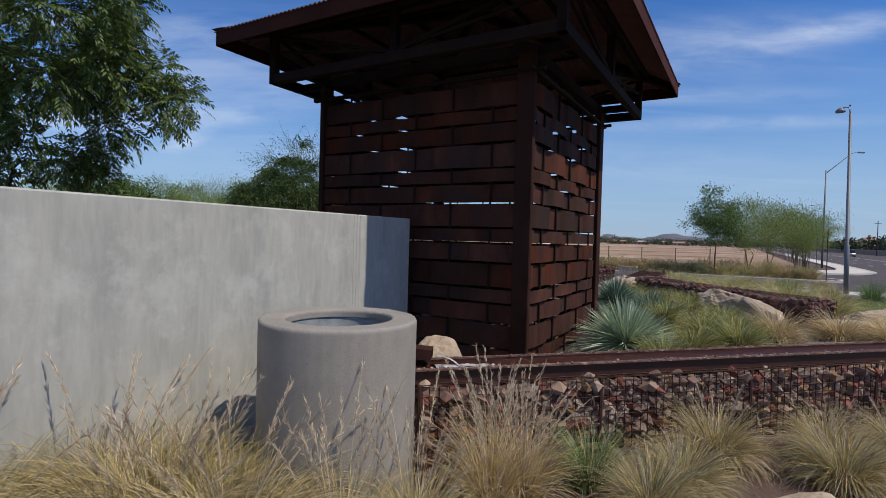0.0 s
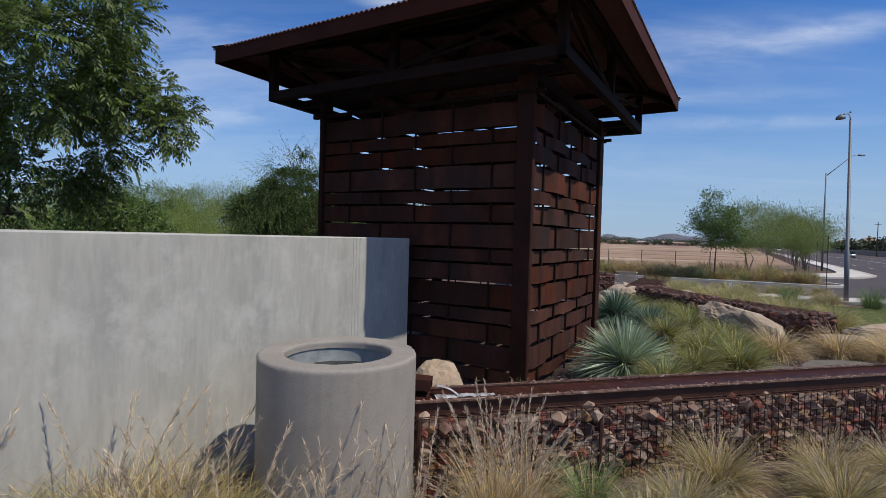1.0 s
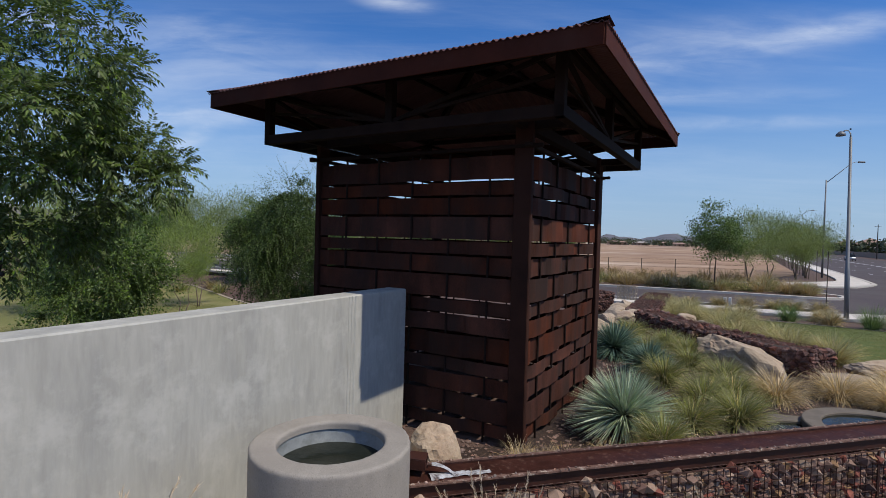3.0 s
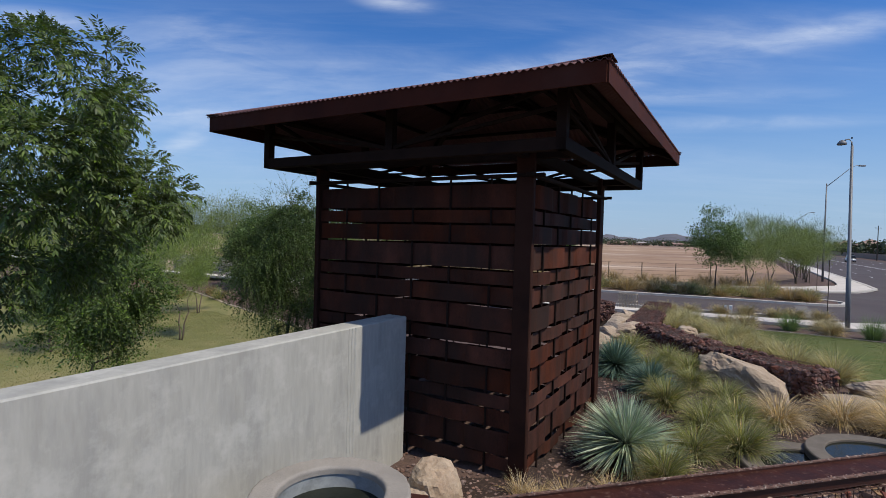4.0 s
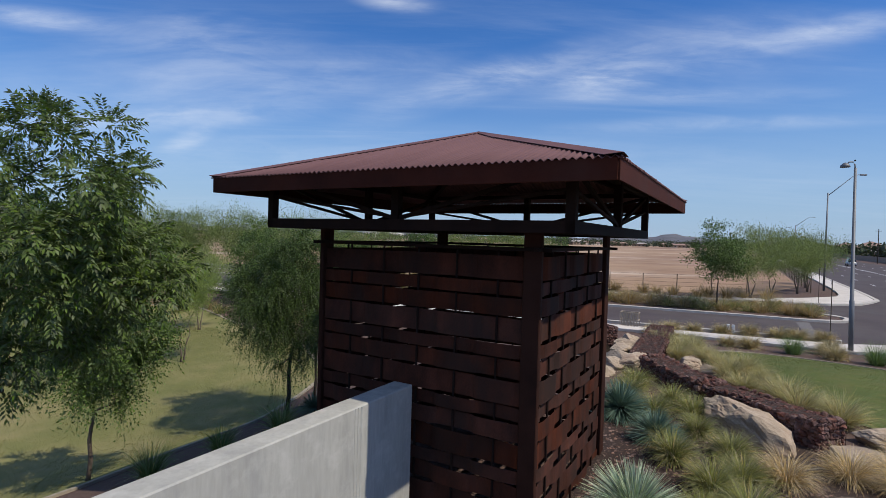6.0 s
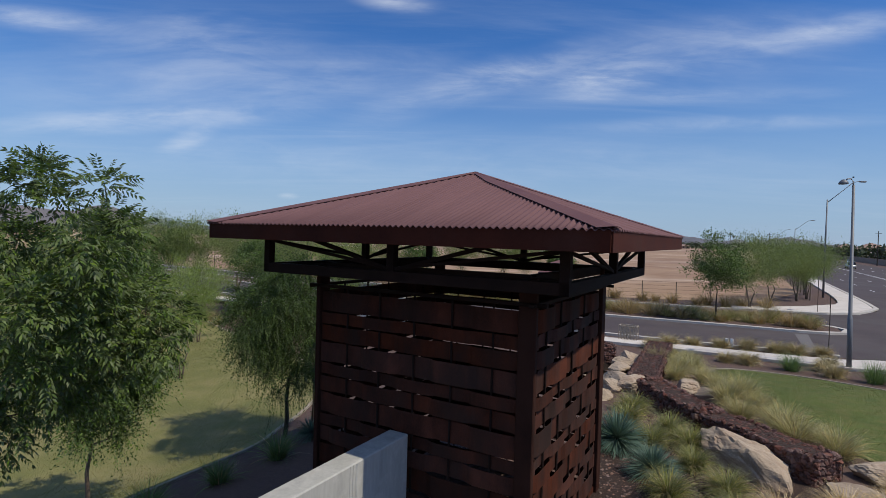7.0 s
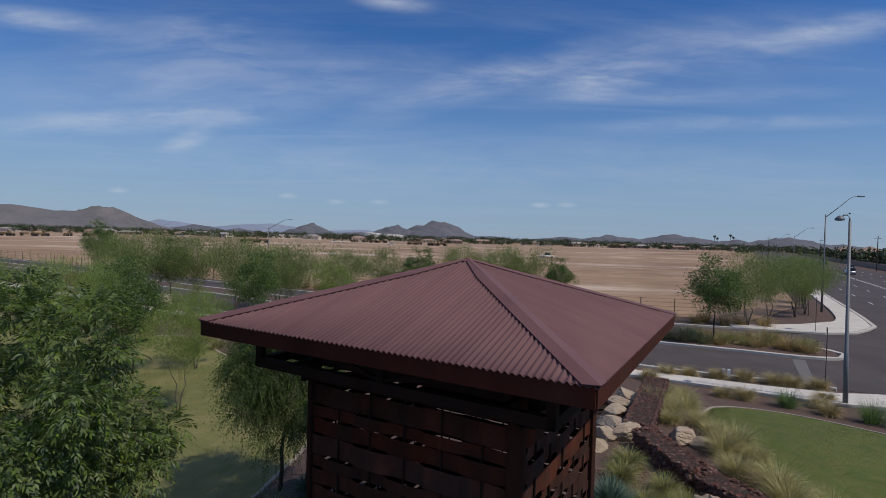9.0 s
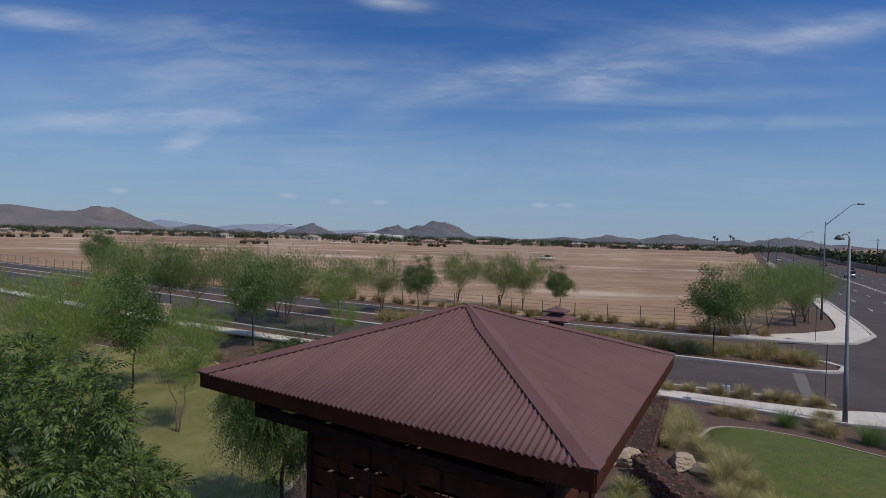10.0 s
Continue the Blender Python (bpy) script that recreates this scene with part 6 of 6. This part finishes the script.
def road_lamp(x, y, s=1.0):
    th = thing("road_lamp", pose(x, y, 0, 0, 0, 3), "tall galvanised road lamp with a long rising arm", "street lamp", "road lamps")
    vs, fs = tube([(0, 0, 0), (0, 0, 9.6 * s)], [0.11, 0.06], 10)
    mesh_object("pole", vs, fs, M_GALV, th, smooth=True)
    vs, fs = tube([(0, 0, 9.3 * s), (1.5, 0, 10.4 * s), (2.7, 0, 11.3 * s), (3.2, 0, 11.45 * s), (3.6, 0, 11.45 * s)], [0.045, 0.04, 0.035, 0.03, 0.03], 8)
    mesh_object("arm", vs, fs, M_GALV, th, smooth=True)
    bm = bmesh.new()
    add_box(bm, (3.45, -0.12, 11.38 * s), (4.15, 0.12, 11.52 * s), 0.03)
    part("head", bm, M_GALV, th, "flat cobra-head luminaire")


road_lamp(40.3, 54.9, 1.08)
for a, b in ((8.4, 130), (8.4, 200), (8.4, 280), (8.4, 370)):
    road_lamp(*wxy(a, b), 0.95)
road_lamp(-31.0, 92.0, 0.8)


def sign_post(x, y, h, plate):
    th = thing("sign_post", pose(x, y, 0, 0, 0, 143.5), "thin brown sign post seen edge-on by the street", "sign", "sign posts")
    vs, fs = tube([(0, 0, 0), (0, 0, h)], [0.02, 0.02], 6)
    mesh_object("post", vs, fs, M_BARK_D, th)
    bm = bmesh.new()
    add_box(bm, (0.035, -0.3, h - plate), (0.045, 0.3, h), 0.003)
    part("plate", bm, M_GALV, th, "plain grey sign plate")


sign_post(18.66, 25.1, 3.0, 0.25)
sign_post(30.0, 41.5, 2.9, 0.6)
for a, b in ((10.0, 640), (-2, 560), (30, 300), (35.5, 210), (35.5, 95), (8, 260)):
    x, y = wxy(a, b)
    th = thing("utility_pole", pose(x, y, 0), "far dark wooden utility pole", "pole", "utility poles")
    vs, fs = tube([(0, 0, 0), (0, 0, 11)], [0.16, 0.10], 8)
    mesh_object("mast", vs, fs, M_BARK_D, th)
    beam_part("crossarm", (-1.1, 0, 10.3), (1.1, 0, 10.3), 0.1, 0.12, M_BARK_D, th)

# cage over a valve by the kerb
M_CAGE = mat("cage_paint", (0.3, 0.25, 0.19), (0.4, 0.34, 0.27), 6, 5, 0.7)
cage = thing("valve_cage", pose(9.9, 27.6, 0.05, 0, 0, SITE), "brown wire cage over a water valve near the kerb", "cage")
for x0, x1, y0, y1 in ((-0.45, 0.45, -0.25, -0.25), (-0.45, 0.45, 0.25, 0.25), (-0.45, -0.45, -0.25, 0.25), (0.45, 0.45, -0.25, 0.25)):
    for zz in (0.02, 0.42, 0.8):
        beam_part("rail", (x0, y0, zz), (x1, y1, zz), 0.05, 0.05, M_CAGE, cage)
for x in [-0.45 + 0.075 * k for k in range(13)]:
    for y in (-0.25, 0.25):
        beam_part("bar", (x, y, 0.0), (x, y, 0.8), 0.035, 0.03, M_CAGE, cage)
for dx in (-0.09, 0.12):
    x, y = 14.6 + dx, 26.45 - dx * 0.4
    bm = bmesh.new()
    add_box(bm, (-0.07, -0.05, 0), (0.07, 0.05, 0.42), 0.01)
    bmesh.ops.transform(bm, matrix=pose(x, y, 0.1, 0, 0, SITE), verts=bm.verts)
    tagged(part("marker_post", bm, M_WHITE), "short white utility marker by the kerb", "marker", "utility markers")
bm = bmesh.new()
add_box(bm, (-0.55, -0.35, 0), (0.55, 0.35, 1.15), 0.04)
bmesh.ops.transform(bm, matrix=pose(-24.2, 45.4, 0.0, 0, 0, SITE), verts=bm.verts)
tagged(part("utility_cabinet", bm, mat("tan_paint", (0.55, 0.44, 0.33), (0.66, 0.54, 0.42), 3, 5, 0.6)), "tan painted utility cabinet by the pavement", "cabinet")
for i, (x, y) in enumerate(((-42.5, 60.0), (-43.8, 61.5), (-41.4, 59.2))):
    g = np.random.default_rng(50 + i)
    th = thing("flowering_shrub", pose(x, y, 0), "round red-flowering shrub on the street corner", "shrub", "flowering shrubs")
    P = crown_points(g, 500, (0, 0, 0.7), (0.8, 0.8, 0.7), 0.2, 0.4, i)
    fast_mesh("foliage", *leaves(P, g.normal(size=P.shape), 0.16, 0.1, g), leafy("red_bract", (0.28, 0.03, 0.05), (0.45, 0.06, 0.09), 0.3, 0.3), th)

# field fences
def fence_line(name, label, line, step=3.1):
    th = thing(name, pose(line[0][0], line[0][1], 0), label, "fence", "field fences")
    P = [Vector(q) - Vector(line[0]) for q in line]
    for p, q in zip(P, P[1:]):
        n = max(1, round((q - p).length / step))
        for i in range(n):
            c = p.lerp(q, i / n)
            vs, fs = tube([(c.x, c.y, -0.1), (c.x, c.y, 1.75)], [0.045, 0.04], 6)
            mesh_object("post", vs, fs, M_BARK, th)
    for zz in (0.3, 0.65, 1.0, 1.35, 1.7):
        vs, fs = tube([(c.x, c.y, zz) for c in P], [0.011] * len(P), 4)
        mesh_object("rail_wire", vs, fs, M_BARK, th)


fence_line("field_fence", "brown wire fence on thin posts along the bare field", [(27.5, 47.0), (12.8, 49.6), (-10, 60.2), (-62, 89.0), (-130, 128)])
fence_line("roadside_fence", "brown wire fence on thin posts along the arterial road", [(36.5, 51.5), (45, 66), (105, 168)])

# small roofed marker pillar by the street
kiosk = thing("marker_pillar", pose(5.95, 26.8, 0.1, 0, 0, SITE), "small rusted pillar with a hip roof near the street", "pillar")
bm = bmesh.new()
add_box(bm, (-0.3, -0.3, 0), (0.3, 0.3, 3.5), 0.01)
part("shaft", bm, M_STEEL, kiosk)
for k, (w, z0) in enumerate(((0.85, 3.55), (0.55, 3.95))):
    vs = [(-w, -w, z0), (w, -w, z0), (w, w, z0), (-w, w, z0), (0, 0, z0 + w * 0.42), (-w, -w, z0 - 0.07), (w, -w, z0 - 0.07), (w, w, z0 - 0.07), (-w, w, z0 - 0.07)]
    fs = [(0, 1, 4), (1, 2, 4), (2, 3, 4), (3, 0, 4), (0, 5, 6, 1), (1, 6, 7, 2), (2, 7, 8, 3), (3, 8, 5, 0), (8, 7, 6, 5)]
    mesh_object("roof", vs, fs, M_ROOF, kiosk)


# ---- vehicles ----
def car(label, x, y, turn, paint, length=4.7, height=1.65, pickup=False):
    th = thing("car", pose(x, y, 0.02, 0, 0, turn), label, "car", "vehicles")
    w = 0.92
    L = length / 2
    prof = [(-L, 0.45), (-L + 0.05, 0.9), (-L + 0.35, 0.98), (L - 1.35, 1.0), (L - 0.15, 0.88), (L, 0.6), (L - 0.05, 0.35), (-L + 0.1, 0.35)]
    bm = bmesh.new()
    for yy in (-w, w):
        bm.faces.new([bm.verts.new((a, yy, b)) for a, b in prof])
    bm.verts.ensure_lookup_table()
    n = len(prof)
    for i in range(n):
        j = (i + 1) % n
        bm.faces.new((bm.verts[i], bm.verts[j], bm.verts[n + j], bm.verts[n + i]))
    bmesh.ops.recalc_face_normals(bm, faces=bm.faces)
    bmesh.ops.bevel(bm, geom=list(bm.edges), offset=0.05, segments=2, affect="EDGES")
    part("body", bm, paint, th, smooth=True)
    x0, x1 = (-0.3, L - 1.5) if pickup else (-L + 0.15, L - 1.4)
    bm = bmesh.new()
    b4 = [bm.verts.new(v) for v in ((x0, -w + 0.06, 0.97), (x1 + 0.35, -w + 0.06, 0.97), (x1 + 0.35, w - 0.06, 0.97), (x0, w - 0.06, 0.97))]
    t4 = [bm.verts.new(v) for v in ((x0 + 0.3, -w + 0.22, height), (x1 - 0.35, -w + 0.22, height), (x1 - 0.35, w - 0.22, height), (x0 + 0.3, w - 0.22, height))]
    bm.faces.new(t4)
    for i in range(4):
        bm.faces.new((b4[i], b4[(i + 1) % 4], t4[(i + 1) % 4], t4[i]))
    bmesh.ops.recalc_face_normals(bm, faces=bm.faces)
    part("cabin_glass", bm, M_GLASSY, th, "dark tinted windows")
    bm = bmesh.new()
    add_box(bm, (x0 + 0.28, -w + 0.2, height), (x1 - 0.33, w - 0.2, height + 0.05), 0.02)
    part("roof", bm, paint, th)
    for cx_ in (-L + 0.85, L - 0.9):
        for cy_ in (-w + 0.08, w - 0.08):
            bm = bmesh.new()
            bmesh.ops.create_cone(bm, cap_ends=True, segments=16, radius1=0.34, radius2=0.34, depth=0.22, matrix=pose(cx_, cy_, 0.34, 90, 0, 0))
            wheel = part("wheel", bm, M_TYRE, th)
            bm = bmesh.new()
            bmesh.ops.create_cone(bm, cap_ends=True, segments=12, radius1=0.21, radius2=0.21, depth=0.25, matrix=pose(cx_, cy_, 0.34, 90, 0, 0))
            part("rim", bm, M_GALV, wheel)
    return th


M_GLASSY = mat("dark_glass", (0.015, 0.018, 0.02), (0.02, 0.024, 0.028), 2, 3, 0.12, 0, 0)
M_TYRE = mat("tyre", (0.02, 0.02, 0.02), (0.035, 0.035, 0.035), 8, 4, 0.9, 0, 0.2)
P_DARK = mat("dark_paint", (0.022, 0.024, 0.03), (0.03, 0.032, 0.04), 2, 3, 0.25, 0.2, 0)
P_SILVER = mat("silver_paint", (0.45, 0.47, 0.50), (0.52, 0.54, 0.57), 2, 3, 0.3, 0.4, 0)
car("dark sport utility car on the arterial road", *wxy(27.3, 198), SITE - 90, P_DARK, 4.8, 1.8)
car("dark car farther along the arterial road", *wxy(27.5, 262), SITE - 90, P_DARK, 4.7, 1.6)
car("silver sport utility car on the arterial road", *wxy(23.6, 172), SITE + 90, P_SILVER, 4.7, 1.75)
car("white car far along the arterial road", *wxy(15.0, 330), SITE + 90, M_WHITE, 4.7, 1.6)
car("white pickup parked on the bare field", 40.3, 201.0, 25, M_WHITE, 5.6, 1.85, True)
for i, (px_, dd) in enumerate(((590, 420), (604, 425), (692, 380))):
    car("white work pickup far out on the bare field", (px_ - 784) / 915 * dd, dd, 20 * i, M_WHITE, 5.6, 1.85, True)

# ---- the far edge of the field ----
def house(x, y, w, d, h, turn, seed):
    r = random.Random(seed)
    th = thing("house", pose(x, y, 0, 0, 0, turn), "low tan house with a pitched tile roof beyond the field", "house", "houses beyond the field")
    bm = bmesh.new()
    add_box(bm, (-w / 2, -d / 2, 0), (w / 2, d / 2, h), 0.03)
    part("wall", bm, r.choice(M_STUCCO), th)
    e, rh = 0.6, h * 0.55
    vs = [(-w / 2 - e, -d / 2 - e, h), (w / 2 + e, -d / 2 - e, h), (w / 2 + e, d / 2 + e, h), (-w / 2 - e, d / 2 + e, h), (-w / 2 + d * 0.35, 0, h + rh), (w / 2 - d * 0.35, 0, h + rh)]
    mesh_object("roof", vs, [(0, 1, 5, 4), (1, 2, 5), (2, 3, 4, 5), (3, 0, 4), (3, 2, 1, 0)], r.choice(M_TILE), th)
    for k in range(4):
        xx = -w * 0.36 + k * w * 0.24
        bm = bmesh.new()
        add_box(bm, (xx - 0.7, -d / 2 - 0.03, 0.9), (xx + 0.7, -d / 2 + 0.02, 2.2), 0.01)
        part("window", bm, M_GLASSY, th)


M_STUCCO = [mat("stucco", (0.42, 0.34, 0.26), (0.52, 0.43, 0.34), 1, 5, 0.9), mat("pale_stucco", (0.58, 0.53, 0.46), (0.68, 0.62, 0.55), 1, 5, 0.9), mat("brown_stucco", (0.26, 0.19, 0.14), (0.34, 0.26, 0.2), 1, 5, 0.9)]
M_TILE = [mat("roof_tile", (0.26, 0.17, 0.13), (0.38, 0.27, 0.22), 2, 6, 0.9, 0, 0.3), mat("grey_tile", (0.30, 0.27, 0.25), (0.42, 0.39, 0.36), 2, 6, 0.9, 0, 0.3)]
r = random.Random(31)
for i in range(34):
    px_ = 30 + i * 41 + r.uniform(-14, 14)
    dd = r.uniform(560, 640)
    if 640 < px_ < 730 or px_ > 1330:
        continue
    house((px_ - 784) / 915 * dd, dd, r.uniform(14, 24), r.uniform(10, 13), r.uniform(3.0, 4.0), r.uniform(-25, 25), i)
for i, (a, b) in enumerate(((48, 150), (50, 178), (47, 205), (52, 236), (50, 270), (49, 305), (51, 340), (50, 380))):
    house(*wxy(a, b), 16, 12, 3.6 + (i % 2) * 1.6, SITE + 88, 80 + i)
# boundary wall along the far side of the arterial road
bm = bmesh.new()
add_box(bm, (39.2, 60, 0), (39.45, 520, 1.9), 0.02)
bmesh.ops.transform(bm, matrix=S, verts=bm.verts)
tagged(part("boundary_wall", bm, M_STUCCO[2]), "long brown block wall along the far side of the road", "wall", kind="structure")
M_TANK = mat("tank_paint", (0.62, 0.60, 0.55), (0.74, 0.72, 0.67), 0.5, 5, 0.7)
for i, (px_, rr_, hh) in enumerate(((657, 13, 9.5), (685, 10, 8.5), (702, 9, 8.0))):
    dd = 690 + i * 14
    vs, fs = lathe([(rr_, 0), (rr_, hh), (rr_ * 0.97, hh + 0.2), (0.05, hh + 0.9)], 40)
    ob = mesh_object("water_tank", [(x + (px_ - 784) / 915 * dd, y + dd, z) for x, y, z in vs], fs, M_TANK)
    tagged(ob, "pale round water tank beyond the field", "tank", "water tanks")


def earthmover(x, y, turn, seed):
    th = thing("earthmover", pose(x, y, 0, 0, 0, turn), "far brown earth-moving machine on the field", "machine", "earthmovers")
    m_ = mat("machine_paint", (0.15, 0.1, 0.055), (0.22, 0.15, 0.08), 1, 5, 0.7)
    bm = bmesh.new()
    add_box(bm, (-4.5, -1.3, 1.0), (0.5, 1.3, 2.4), 0.15)
    part("bowl", bm, m_, th)
    bm = bmesh.new()
    add_box(bm, (1.2, -1.1, 1.0), (4.6, 1.1, 2.2), 0.15)
    add_box(bm, (1.6, -0.8, 2.2), (2.9, 0.8, 3.5), 0.1)
    part("tractor", bm, m_, th)
    for cx_ in (-3.4, 2.2, 4.0):
        for cy_ in (-1.3, 1.3):
            bm = bmesh.new()
            bmesh.ops.create_cone(bm, cap_ends=True, segments=14, radius1=0.95, radius2=0.95, depth=0.6, matrix=pose(cx_, cy_, 0.95, 90, 0, 0))
            part("wheel", bm, M_TYRE, th)


for i, (px_, dd) in enumerate(((10, 330), (50, 345), (72, 350), (120, 380), (155, 400), (440, 330), (462, 335), (628, 470), (645, 480), (662, 470), (675, 478), (730, 420), (742, 430), (765, 400), (780, 405))):
    earthmover((px_ - 784) / 915 * dd, dd, 37 * i, i)

# belts of trees beyond the field and along the road
g = np.random.default_rng(12)
V, F, o = [], [], 0


def far_clump(x, y, h, w, n):
    global o
    P = crown_points(g, n, (x, y, h * 0.58), (w, w, h * 0.45), 0.1, 0.5, x * 0.01)
    v, f = leaves(P, g.normal(size=P.shape), 1.5, 1.1, g)
    V.append(v)
    F.append(f + o)
    o += len(v)


for i in range(1900):
    px_ = g.uniform(-300, 1420)
    dd = g.uniform(560, 780)
    h = g.uniform(3.5, 9.5)
    far_clump((px_ - 784) / 915 * dd, dd, h, h * 0.6, 46)
for i in range(120):
    b = g.uniform(150, 760)
    a = g.choice([g.uniform(41, 58), g.uniform(41, 46), g.uniform(-8, 4) if b > 420 else 44])
    x, y = wxy(a, b)
    h = g.uniform(3.5, 7.5)
    far_clump(x, y, h, h * 0.55, 70)
far = fast_mesh("far_trees", np.concatenate(V), np.concatenate(F), M_FARTREE)
tagged(far, "dark belt of desert trees among houses beyond the field", "trees", kind="stuff")
for i, (px_, dd, hh) in enumerate(((1263, 620, 17), (1291, 600, 18), (1296, 615, 16), (1268, 640, 15))):
    th = thing("palm_tree", pose((px_ - 784) / 915 * dd, dd, 0), "tall thin palm beyond the field", "tree", "far palms")
    vs, fs = tube([(0, 0, 0), (0.3, 0, hh)], [0.35, 0.25], 6)
    mesh_object("trunk", vs, fs, M_BARK, th)
    P = np.repeat(np.array([[0.3, 0, hh]]), 60, 0)
    d = g.normal(size=(60, 3)) + np.array([0, 0, -0.1])
    v, f = leaves(P, d, 2.2, 0.5, g, 0.4)
    fast_mesh("fronds", v, f, M_FARTREE, th)


# short grass standing on the lawns
def lawn_tufts(label, left, right, count, height, width, material, seed):
    g = np.random.default_rng(seed)

    def along(line, f):
        P = np.array(line, float)
        ln = np.r_[0, np.cumsum(np.linalg.norm(np.diff(P, axis=0), axis=1))]
        return np.stack([np.interp(f * ln[-1], ln, P[:, k]) for k in (0, 1)], 1)
    f, u_ = g.uniform(0, 1, count), g.uniform(0.01, 0.99, count)
    A, B = along(left, f), along(right, f)
    xy = A + (B - A) * u_[:, None]
    P = np.c_[xy, ground_z(xy[:, 0], xy[:, 1]) + 0.025]
    D = g.normal(size=(count, 3)) * 0.55 + np.array([0, 0, 1.0])
    V, F = leaves(P, D, height, width, g)
    tagged(fast_mesh("lawn_grass", V, F, material), label, "grass", kind="stuff")


lawn_tufts("short mown grass blades of the curved lawn", LAWN_R, LAWN_RB, 90000, 0.028, 0.012, leafy("lawn_blade", (0.095, 0.12, 0.024), (0.175, 0.185, 0.05), 0.2, 0.4), 61)
lawn_tufts("short dry grass blades of the park lawn", site_line((-12.1, 0.0), (-12.0, 5.6), (-12.0, 8.3), (-12.15, 9.6), (-12.5, 10.6), (-13.1, 11.7), (-13.9, 13.3), (-15.8, 16.5), (-20, 19.3)),
           site_line((-22, -4), (-24, 2), (-26, 6), (-28, 9), (-29, 11), (-29.5, 14), (-29.8, 17), (-30, 20)), 110000, 0.04, 0.014, leafy("dry_lawn_blade", (0.15, 0.16, 0.045), (0.27, 0.255, 0.095), 0.2, 0.3), 62)
